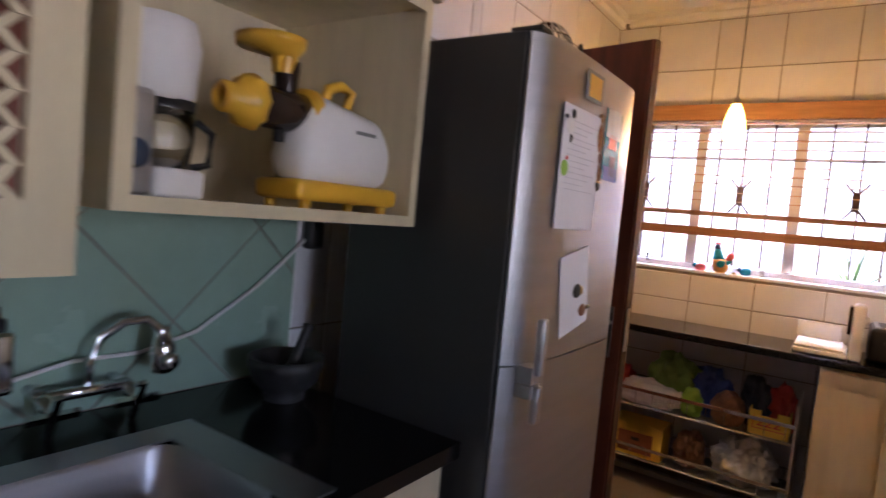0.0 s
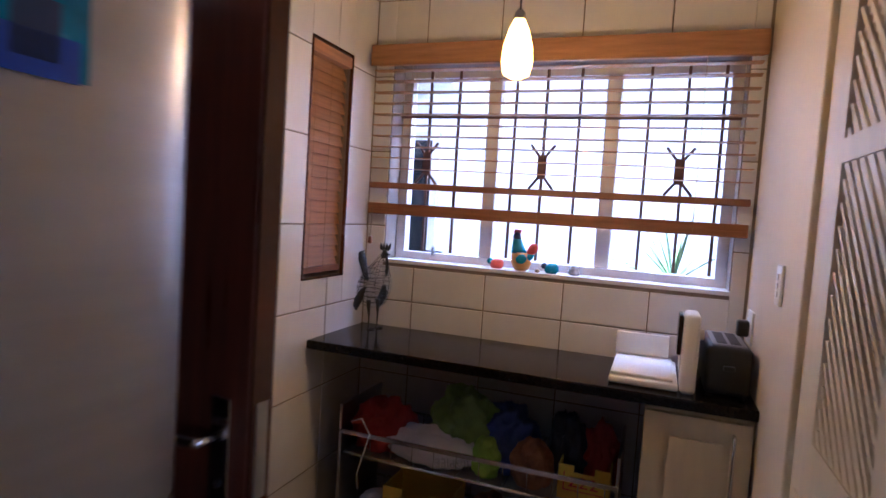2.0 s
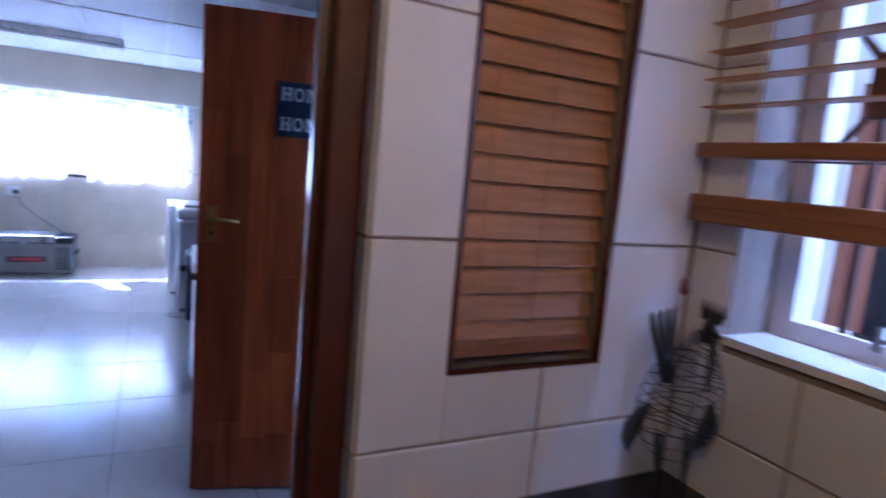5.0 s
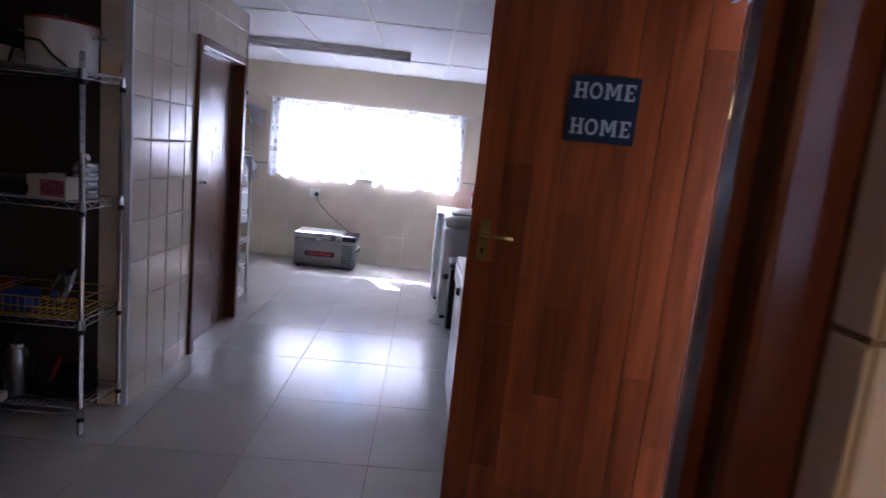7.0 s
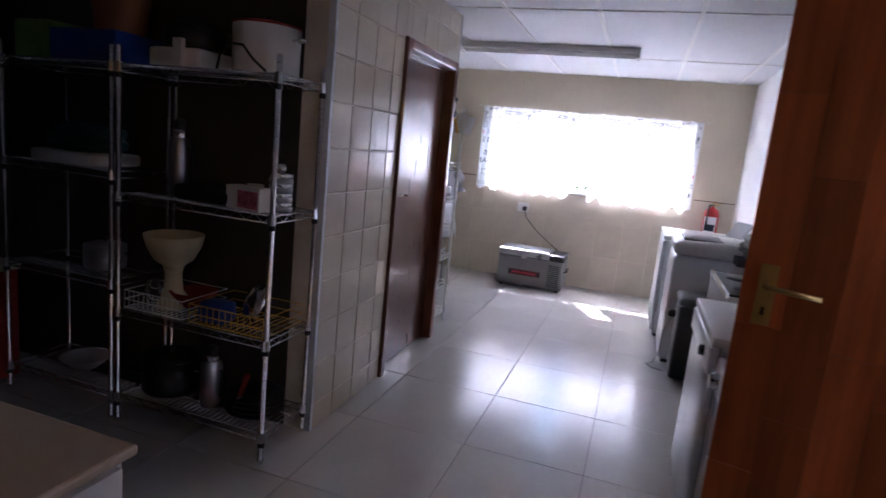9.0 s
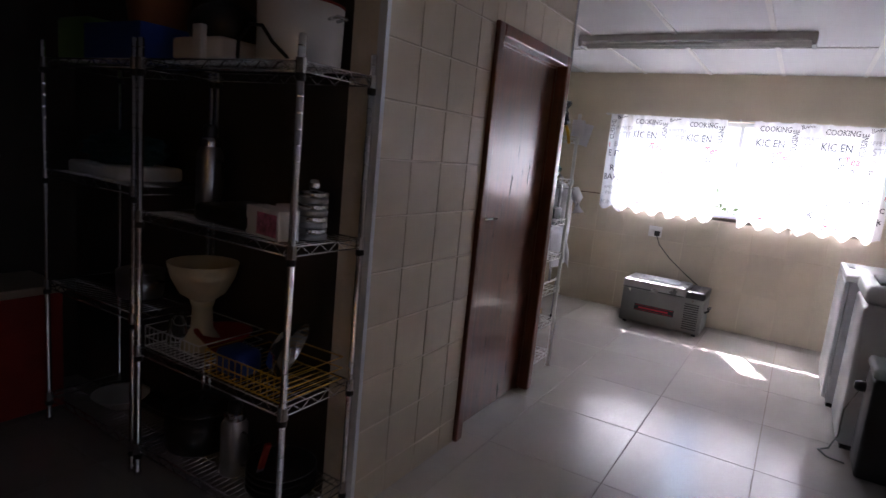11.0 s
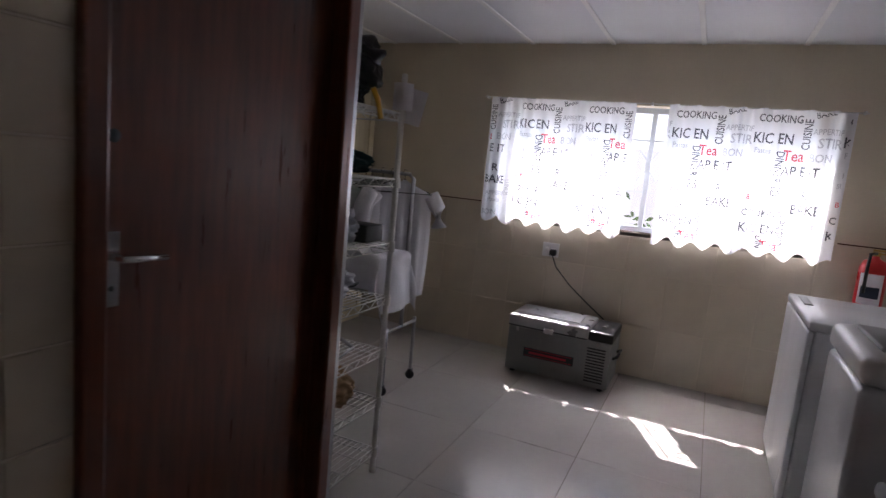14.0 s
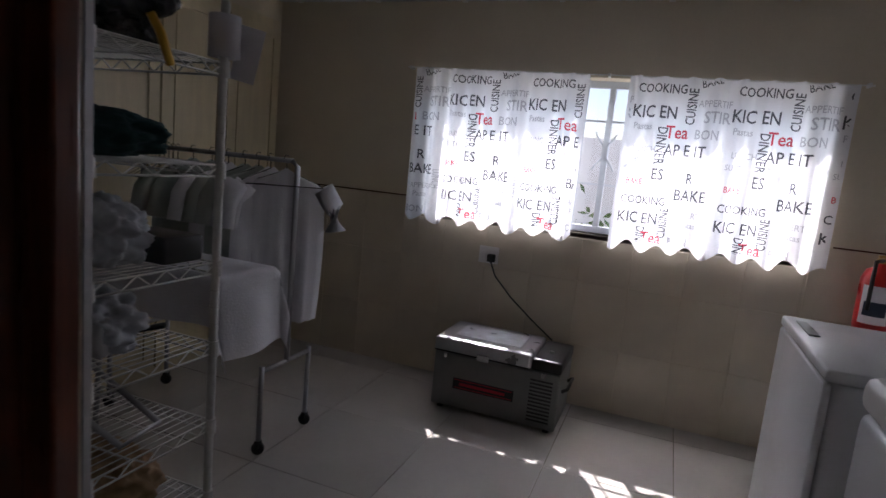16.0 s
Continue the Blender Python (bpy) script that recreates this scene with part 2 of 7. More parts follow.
INK_DYE = dye_mat("black_dyed_cotton", (0.03, 0.03, 0.035), (0.16, 0.16, 0.18))
RED_DYE = dye_mat("red_dyed_cotton", (0.55, 0.03, 0.06), (0.75, 0.12, 0.16))
GREY_DYE = dye_mat("grey_dyed_cotton", (0.45, 0.45, 0.48), (0.50, 0.50, 0.53))


# ---- helpers for building ----
def add_box(bm, x0, x1, y0, y1, z0, z1):
    v = [bm.verts.new(p) for p in ((x0, y0, z0), (x1, y0, z0), (x1, y1, z0), (x0, y1, z0), (x0, y0, z1), (x1, y0, z1), (x1, y1, z1), (x0, y1, z1))]
    for f in ((3, 2, 1, 0), (4, 5, 6, 7), (0, 1, 5, 4), (1, 2, 6, 5), (2, 3, 7, 6), (3, 0, 4, 7)):
        bm.faces.new([v[i] for i in f])
    return v


def box(x0, x1, y0, y1, z0, z1, bevel=0.0, seg=2):
    bm = bmesh.new()
    add_box(bm, x0, x1, y0, y1, z0, z1)
    if bevel:
        bmesh.ops.bevel(bm, geom=bm.edges[:], offset=bevel, segments=seg, affect="EDGES", profile=0.5)
    return bm


def boxes(*rows):
    bm = bmesh.new()
    for r in rows:
        add_box(bm, *r)
    return bm


def lathe(profile, seg=24, center=(0, 0, 0)):
    """A turned shape about z; profile: (radius, height) from bottom to top."""
    bm = bmesh.new()
    rings = []
    for r, z in profile:
        if r < 1e-5:
            rings.append([bm.verts.new((center[0], center[1], center[2] + z))])
        else:
            rings.append([bm.verts.new((center[0] + r * math.cos(2 * math.pi * i / seg), center[1] + r * math.sin(2 * math.pi * i / seg), center[2] + z)) for i in range(seg)])
    for a, b in zip(rings, rings[1:]):
        for i in range(seg):
            j = (i + 1) % seg
            q = [a[i % len(a)], a[j % len(a)], b[j % len(b)], b[i % len(b)]]
            q = list(dict.fromkeys(q))
            if len(q) > 2:
                bm.faces.new(q)
    for f in bm.faces:
        f.smooth = True
    return bm


def tube(points, r, seg=8, bm=None, closed=False):
    """A round rod along a line of points."""
    bm = bm or bmesh.new()
    pts = [Vector(p) for p in points]
    n = len(pts)
    rings = []
    for i, p in enumerate(pts):
        a = pts[i - 1] if i or closed else pts[0]
        b = pts[(i + 1) % n] if i < n - 1 or closed else pts[-1]
        d = (b - a).normalized()
        u = d.cross(Vector((0, 0, 1)) if abs(d.z) < 0.95 else Vector((1, 0, 0))).normalized()
        w = d.cross(u)
        rings.append([bm.verts.new(p + r * (math.cos(2 * math.pi * k / seg) * u + math.sin(2 * math.pi * k / seg) * w)) for k in range(seg)])
    for a, b in zip(rings, rings[1:] + ([rings[0]] if closed else [])):
        for k in range(seg):
            f = bm.faces.new((a[k], a[(k + 1) % seg], b[(k + 1) % seg], b[k]))
            f.smooth = True
    if not closed:
        bm.faces.new(rings[0][::-1])
        bm.faces.new(rings[-1])
    return bm


def mesh_of(name, bm, material):
    bmesh.ops.recalc_face_normals(bm, faces=bm.faces[:])
    me = bpy.data.meshes.new(name)
    bm.to_mesh(me)
    bm.free()
    me.materials.append(material)
    return me


def part(name, bm, material, parent, label="", at=None):
    """One mesh object under a thing or under a part."""
    ob = new(name, mesh_of(name, bm, material))
    ob.parent = parent
    if at is not None:
        ob.matrix_basis = at
    if label:
        ob["label"] = label
    return ob


def thing(name, label, category, m, group="", kind=""):
    """An empty at the base of a thing, which carries its parts."""
    ob = new(name)
    ob.empty_display_size = 0.1
    ob.matrix_basis = m
    return tagged(ob, label, category, group, kind)


def solid(name, bm, material, label, category, group="", kind="", m=None):
    """A thing made of one mesh."""
    ob = new(name, mesh_of(name, bm, material))
    if m is not None:
        ob.matrix_basis = m
    return tagged(ob, label, category, group, kind)


def structure(name, bm, material, label, category):
    return solid(name, bm, material, label, category, kind="structure")


def wall_pieces(u0, u1, z0, z1, holes):
    """The rectangles of a wall that are left round its openings (u0, u1, z0, z1)."""
    out = [(u0, u1, z0, z1)]
    for h in holes:
        nxt = []
        for a, b, c, d in out:
            x0, x1, y0, y1 = max(a, h[0]), min(b, h[1]), max(c, h[2]), min(d, h[3])
            if x0 >= x1 or y0 >= y1:
                nxt.append((a, b, c, d))
                continue
            for r in ((a, x0, c, d), (x1, b, c, d), (x0, x1, c, y0), (x0, x1, y1, d)):
                if r[1] - r[0] > 1e-4 and r[3] - r[2] > 1e-4:
                    nxt.append(r)
        out = nxt
    return out


def wall_x(name, x0, x1, y0, y1, z1, holes, material, label):
    """A wall in the plane of y and z, from x0 to x1 thick."""
    return structure(name, boxes(*[(x0, x1, a, b, c, d) for a, b, c, d in wall_pieces(y0, y1, 0, z1, holes)]), material, label, "wall")


def wall_y(name, y0, y1, x0, x1, z1, holes, material, label):
    return structure(name, boxes(*[(a, b, y0, y1, c, d) for a, b, c, d in wall_pieces(x0, x1, 0, z1, holes)]), material, label, "wall")

# ---- plan, in metres ----
KX, KN = -1.0, 4.36          # kitchen: west wall face, north wall face
KEAST = 0.69                 # kitchen: stub wall east of the window
KCEIL, SCEIL = 2.84, 2.43
SW, SN = -8.2, 4.24          # scullery: west and north wall faces
BLOCK_S = 1.86               # face of the tiled block with the brown door
BLOCK_E, BLOCK_W = -3.66, -5.475
NICHE_S = 0.25               # south wall of the far end
WIN_K = (-0.90, 0.62, 1.25, 2.19)
BLIND_W = (3.820, 4.135, 1.187, 2.16)
DOOR_K = (2.66, 3.655)
WIN_S = (1.45, 3.72, 1.08, 2.0)
BACK_DOOR = (-2.66, -2.02)
BROWN_DOOR = (-5.44, -4.47)

# ---- the building ----
floor = structure("floor", boxes((SW - 0.3, 2.9, -2.4, SN + 0.3, -0.12, -0.006)), GROUT, "pale polished tile floor with thin dark joints", "floor")
ground = structure("ground", boxes((-60, 60, -60, 60, -0.5, -0.14)), PAVING, "bare concrete yard and ground", "ground")

wall_kw = wall_x("wall_kitchen_west", KX - 0.135, KX - 0.004, -2.2, KN + 0.22, KCEIL + 0.1, [(*DOOR_K, -1, 2.13), BLIND_W], GROUT, "kitchen wall with glazed tiles and a doorway")
wall_kn = wall_y("wall_kitchen_north", KN + 0.004, KN + 0.24, KX - 0.004, 2.8, KCEIL + 0.1, [WIN_K], GROUT, "tiled kitchen wall under and over the window")
wall_ke = wall_x("wall_kitchen_stub", KEAST, KEAST + 0.12, 3.42, KN + 0.004, KCEIL + 0.1, [], PLASTER_CREAM, "cream painted wall beside the window")
structure("wall_kitchen_east", boxes(*[(2.7, 2.85, a, b, c, d) for a, b, c, d in wall_pieces(-2.2, 3.56, 0, KCEIL + 0.1, [(0.0, 0.9, 1.2, 1.85)])], (0.81, 2.85, 3.56, 3.68, 0, KCEIL + 0.1)), PLASTER_CREAM, "plain cream kitchen wall", "wall")
structure("wall_kitchen_south", boxes((KX - 0.135, 2.85, -2.35, -2.2, 0, KCEIL + 0.1)), PLASTER_CREAM, "plain cream kitchen wall", "wall")
structure("ceiling_kitchen", boxes((KX - 0.135, 2.85, -2.35, KN + 0.24, KCEIL + 0.1, KCEIL + 0.2), (KX, 2.7, -2.2, KN, KCEIL, KCEIL + 0.1)), PLASTER_WHITE, "white painted kitchen ceiling", "ceiling")

wall_sw = wall_x("wall_scullery_west", SW - 0.23, SW, NICHE_S - 0.2, SN + 0.25, SCEIL + 0.1, [WIN_S], PLASTER_CREAM, "cream scullery wall with the curtained window")
wall_sn = wall_y("wall_scullery_north", SN + 0.012, SN + 0.25, SW - 0.012, KX - 0.135, SCEIL + 0.1, [(*BACK_DOOR, -1, 2.12)], PLASTER_WHITE, "white scullery wall with the back door")
wall_block = wall_y("wall_block_front", BLOCK_S - 0.15, BLOCK_S - 0.004, BLOCK_W, BLOCK_E, SCEIL + 0.1, [(*BROWN_DOOR, -1, 2.06)], GROUT_PALE, "beige tiled wall with a brown door")
structure("wall_block_sides", boxes((BLOCK_W, BLOCK_W + 0.13, NICHE_S, BLOCK_S - 0.15, 0, SCEIL + 0.1)), PLASTER_CREAM, "cream side wall of the closed store", "wall")
# Both pot corner walls carry their shade in the base colour.
structure("wall_pot_niche", boxes((BLOCK_E - 0.13, BLOCK_E - 0.001, -0.2, BLOCK_S - 0.15, 0, SCEIL + 0.1)), UMBER_SHADE, "umber wall behind the pot shelves, shade put into its colour", "wall")
structure("wall_niche_south", boxes((SW - 0.012, BLOCK_W, NICHE_S - 0.2, NICHE_S, 0, SCEIL + 0.1)), PLASTER_CREAM, "cream end wall behind the clothes", "wall")
structure("wall_scullery_south", boxes((BLOCK_E - 0.13, KX - 0.135, -0.4, -0.2, 0, SCEIL + 0.1)), UMBER_SHADE, "end wall behind the pot shelves, shade put into its colour", "wall")
structure("ceiling_scullery", boxes((SW, KX - 0.135, NICHE_S - 0.2, SN + 0.2, SCEIL, SCEIL + 0.1), (BLOCK_E, KX - 0.135, -0.4, NICHE_S - 0.2, SCEIL, SCEIL + 0.1)), BOARD, "white board ceiling with pale cover strips", "ceiling")
# Last two boxes: unseen canopies added to shade the yard wall and back door.
structure("roof", boxes((SW - 0.23, 3.2, -2.7, SN + 0.5, KCEIL + 0.25, KCEIL + 0.4), (SW - 0.60, SW - 0.1, -2.7, SN + 0.5, 2.53, 2.62), (-6.0, -1.25, SN + 0.5, 6.2, 2.50, 2.58), (-3.6, 5.0, 5.3, 6.2, 3.30, 3.38)), PLASTER_WHITE, "flat roof slab with eave, and added unseen canopies shading the yard", "roof")
structure("yard_wall", boxes((-9, 9, 6.2, 6.4, -0.14, 3.6)), YARD_WALL, "whitewashed yard wall beyond the kitchen window", "wall")
structure("yard_wall_west", boxes((-14.2, -14.0, -8, 6.2, -0.14, 2.0)), YARD_WALL, "pale boundary wall beyond the curtained window", "wall")



def smooth(bm):
    for f in bm.faces:
        f.smooth = True
    return bm


def blob(rx, ry, rz, seed, rough=0.25, freq=2.5, cuts=5, flat=True):
    """A soft lump (bag, cloth heap) that sits on its base."""
    bm = bmesh.new()
    bmesh.ops.create_icosphere(bm, subdivisions=cuts, radius=1)
    off = Vector((seed * 3.7, seed * 1.3, seed * 2.1))
    for v in bm.verts:
        n = noise.noise(v.co * freq + off) + 0.5 * noise.noise(v.co * freq * 2.3 + off)
        if rough >= 0.2:
            n += 0.30 * abs(noise.noise(v.co * freq * 4.5 + off)) + 0.12 * noise.noise(v.co * freq * 9 + off)
        v.co *= 1 + rough * n
        v.co = Vector((v.co.x * rx, v.co.y * ry, v.co.z * rz))
        if flat:
            v.co.z = max(v.co.z, -rz * 0.75)
    low = min(v.co.z for v in bm.verts)
    for v in bm.verts:
        v.co.z -= low
    return smooth(bm)


def text_bm(body, size, depth=0.0008, wide=1.0, bold=0.0):
    """Lettering in the plane of x and y, its corner at the origin."""
    c = bpy.data.curves.new("lettering", "FONT")
    c.body, c.size, c.extrude, c.resolution_u, c.offset = body, size, depth, 2, bold * size
    ob = new("lettering", c)
    bpy.context.view_layer.update()
    me = bpy.data.meshes.new_from_object(ob.evaluated_get(bpy.context.evaluated_depsgraph_get()))
    bm = bmesh.new()
    bm.from_mesh(me)
    bpy.data.objects.remove(ob)
    bpy.data.curves.remove(c)
    bpy.data.meshes.remove(me)
    bmesh.ops.transform(bm, matrix=Matrix.Diagonal((wide, 1, 1, 1)), verts=bm.verts[:])
    return bm


def moved(bm, m):
    bmesh.ops.transform(bm, matrix=m, verts=bm.verts[:])
    return bm


def panel_door(w, h, t, inset=0.055):
    """A cupboard door face in x and z with a raised field: y from 0 (back) to -t."""
    bm = boxes((0, inset, -t, 0, 0, h), (w - inset, w, -t, 0, 0, h), (inset, w - inset, -t, 0, 0, inset), (inset, w - inset, -t, 0, h - inset, h), (inset, w - inset, -t * 0.5, 0, inset, h - inset))
    add_box(bm, inset + 0.025, w - inset - 0.025, -t * 0.85, -t * 0.5, inset + 0.025, h - inset - 0.025)
    return bm


# ---- openings, frames and doors ----
def kitchen_window():
    x0, x1, z0, z1 = WIN_K
    win = thing("window_1", "white-framed kitchen window with brown burglar bars", "window", pose(x0, KN + 0.13, z0), kind="structure")
    w, h = x1 - x0, z1 - z0
    part("window_frame", boxes((0, 0.045, 0, 0.06, 0, h), (w - 0.045, w, 0, 0.06, 0, h), (0.045, w - 0.045, 0, 0.06, 0, 0.04), (0.045, w - 0.045, 0, 0.06, h - 0.045, h)), FRAME_PAINT, win)
    for x in (-0.43, 0.11):
        part("mullion", box(x - 0.032 - x0, x + 0.032 - x0, -0.01, 0.055, 0.04, h - 0.045, 0.006), FRAME_PAINT, win)
    edges = [0.045, -0.462 - x0, -0.398 - x0, 0.078 - x0, 0.142 - x0, w - 0.045]
    for a, b in ((0, 1), (2, 3), (4, 5)):
        p = part("pane", box(edges[a], edges[b], 0.028, 0.032, 0.04, h - 0.045), GLASS, win)
        p.visible_shadow = False
    for x in (-0.744, -0.597, -0.32, -0.18, -0.03, 0.261, 0.41, 0.55):
        part("bar", box(x - 0.006 - x0, x + 0.006 - x0, -0.035, -0.023, 0.05, h - 0.02), IRON, win)
    for z in (1.955, 1.605):
        part("cross_bar", box(0.0, w, -0.023, -0.013, z - z0 - 0.008, z - z0 + 0.008), IRON, win)
    for x in (-0.744, -0.18, 0.40):
        bm = boxes((-0.020, 0.020, -0.044, -0.036, -0.055, 0.055))
        for sx in (-1, 1):
            for sz in (-1, 1):
                tube([(sx * 0.015, -0.040, sz * 0.05), (sx * 0.055, -0.040, sz * 0.10)], 0.007, 6, bm)
        part("ornament", moved(bm, pose(x - x0, 0, 1.727 - z0)), IRON, win, "brown scrolled bar ornament")
    part("window_sill", box(-0.004, w + 0.004, -0.134, 0.0, -0.014, 0.004, 0.002), WHITE_TILE, win, "white tiled window sill")
    part("latch", boxes((0.20, 0.215, -0.02, 0.0, 0.03, 0.075), (0.16, 0.255, -0.012, -0.004, 0.045, 0.053)), CHROME, win, "silver casement stay")


def venetian_blind(name, label, m, w, h, pitch, angle, depth, bottom, mats, pull=True, rails=(0.0,)):
    """Slats in x, hung from a head rail at z = h; depth along y."""
    th = thing(name, label, "blind", m)
    part("head_rail", box(-0.005, w + 0.005, -0.035, 0.035, h, h + 0.05, 0.004), BLIND_WOOD, th)
    slat = mesh_of("slat", box(0, w, -depth / 2, depth / 2, -0.0014, 0.0014), BLIND_WOOD)
    z = h - pitch * 0.6
    while z > bottom + 0.02:
        ob = new("slat", slat)
        ob.parent = th
        ob.matrix_basis = pose(0, 0, z, angle + random.uniform(-1.5, 1.5), random.uniform(-0.12, 0.12), 0)
        z -= pitch
    for r in rails:
        part("bottom_rail", box(0, w, -0.022, 0.022, r - 0.014, r + 0.014, 0.004), BLIND_RAIL_SHADED, th)
    for x in (0.12 * w, 0.5 * w, 0.88 * w):
        bm = tube([(x, -depth / 2, h), (x, -depth / 2, rails[-1])], 0.0008, 5)
        tube([(x, depth / 2, h), (x, depth / 2, rails[-1])], 0.0008, 5, bm)
        part("ladder_cord", bm, BLIND_CORD, th)
    return th


def kitchen_blinds():
    b = venetian_blind("window_blind", "tan wooden venetian blind with open slats, half raised", pose(KX + 0.03, KN - 0.045, 0), KEAST - KX - 0.06, 2.17, 0.0505, 0, 0.05, 1.62, BLIND_WOOD, rails=(1.605, 1.508, 1.483))
    part("valance", box(-0.01, KEAST - KX - 0.05, -0.05, -0.036, 2.155, 2.25, 0.004), BLIND_WOOD, b, "tan wooden valance board")
    part("pull_cord", tube([(0.03, -0.03, 1.5), (0.032, -0.035, 1.42), (0.028, -0.03, 1.36)], 0.0015, 5), BLACK_WIRE, b)
    part("tassel", lathe([(0.004, 0), (0.011, 0.006), (0.009, 0.03), (0.003, 0.036)], 10, (0.028, -0.03, 1.325)), DARK_WOOD, b, "dark wooden cord tassel")
    y0, y1, z0, z1 = BLIND_W
    sb = venetian_blind("side_blind", "closed tan wooden venetian blind in a narrow tiled window", pose(KX - 0.035, y1 - 0.004, 0, 0, 0, -90), y1 - y0 - 0.008, z1 - 0.055, 0.0488, -70, 0.060, z0 + 0.03, BLIND_WOOD, rails=(z0 + 0.03,))
    part("valance", box(0.0, y1 - y0 - 0.008, -0.042, -0.036, z1 - 0.085, z1 - 0.004, 0.002), BLIND_WOOD, sb, "tan wooden valance board")
    win = thing("window_2", "narrow brown-framed window behind a closed blind", "window", pose(KX - 0.1, y0, z0), kind="structure")
    w, h = y1 - y0, z1 - z0
    part("window_frame", boxes((-0.05, 0, 0, 0.03, 0, h), (-0.05, 0, w - 0.03, w, 0, h), (-0.05, 0, 0.03, w - 0.03, 0, 0.03), (-0.05, 0, 0.03, w - 0.03, h - 0.03, h)), BROWN_PAINT, win)
    p = part("pane", boxes((-0.03, -0.026, 0.03, w - 0.03, 0.03, h - 0.03)), GLASS, win)
    p.visible_shadow = False
    t = thing("window_trim", "thin brown edge strip round the narrow window", "trim", pose(KX, y0, z0), kind="structure")
    part("trim_strip", boxes((-0.012, 0.003, -0.007, 0.0, -0.007, h + 0.007)), BROWN_PAINT, t)
    part("trim_strip", boxes((-0.012, 0.003, w, w + 0.007, -0.007, h + 0.007)), BROWN_PAINT, t)
    part("trim_strip", boxes((-0.012, 0.003, 0.0, w, -0.007, 0.0)), BROWN_PAINT, t)
    part("trim_strip", boxes((-0.012, 0.003, 0.0, w, h, h + 0.007)), BROWN_PAINT, t)


def door_frame(name, label, m, w, h, depth, face, material):
    """A frame round an opening w wide in x, its wall running along x; depth in y from 0 to -depth."""
    f = thing(name, label, "door frame", m, kind="structure")
    for a, b in ((0, face), (w - face, w)):
        part("jamb", box(a, b, -depth, 0, 0, h, 0.008), material, f)
    part("lintel", box(face, w - face, -depth, 0, h - face, h, 0.008), material, f)
    part("stop", boxes((face, face + 0.014, -depth * 0.62, -depth * 0.38, 0, h - face), (w - face - 0.014, w - face, -depth * 0.62, -depth * 0.38, 0, h - face), (face + 0.014, w - face - 0.014, -depth * 0.62, -depth * 0.38, h - face - 0.014, h - face)), material, f)
    return f


def lever_handle(parent, x, z, side, material, flip=1, face=0.0):
    """A back plate and a lever on the face y = 0, pointing to +x times flip; side -1 or 1 is the way out."""
    h = part("handle", box(x - 0.02, x + 0.02, min(0, side * 0.006), max(0, side * 0.006), z - 0.10, z + 0.08, 0.002), material, parent, at=pose(0, face, 0))
    part("lever", tube([(x, side * 0.004, z + 0.02), (x, side * 0.045, z + 0.02), (x + flip * 0.02, side * 0.052, z + 0.02), (x + flip * 0.115, side * 0.050, z + 0.016)], 0.009, 8), material, h)
    part("keyhole", lathe([(0.007, 0), (0.007, 0.002), (0.0, 0.002)], 10, (0, 0, 0)), BLACK_PLASTIC, h, at=pose(x, side * 0.006, z - 0.055, 90 if side < 0 else -90))
    return h


def stave_door(w, h, t):
    """Slab of glued staves, each a piece of its own colour, in x and z, thickness in y about 0."""
    rows = []
    n = max(6, round(w / 0.105))
    for i in range(n):
        z = 0.0
        first = True
        while z < h - 1e-3:
            dz = random.uniform(0.28, 0.62) * (0.55 if first else 1) * (1 if i > 2 else 3)
            first = False
            if h - z - dz < 0.15:
                dz = h - z
            rows.append((w * i / n, w * (i + 1) / n, z, z + dz))
            z += dz
    return rows


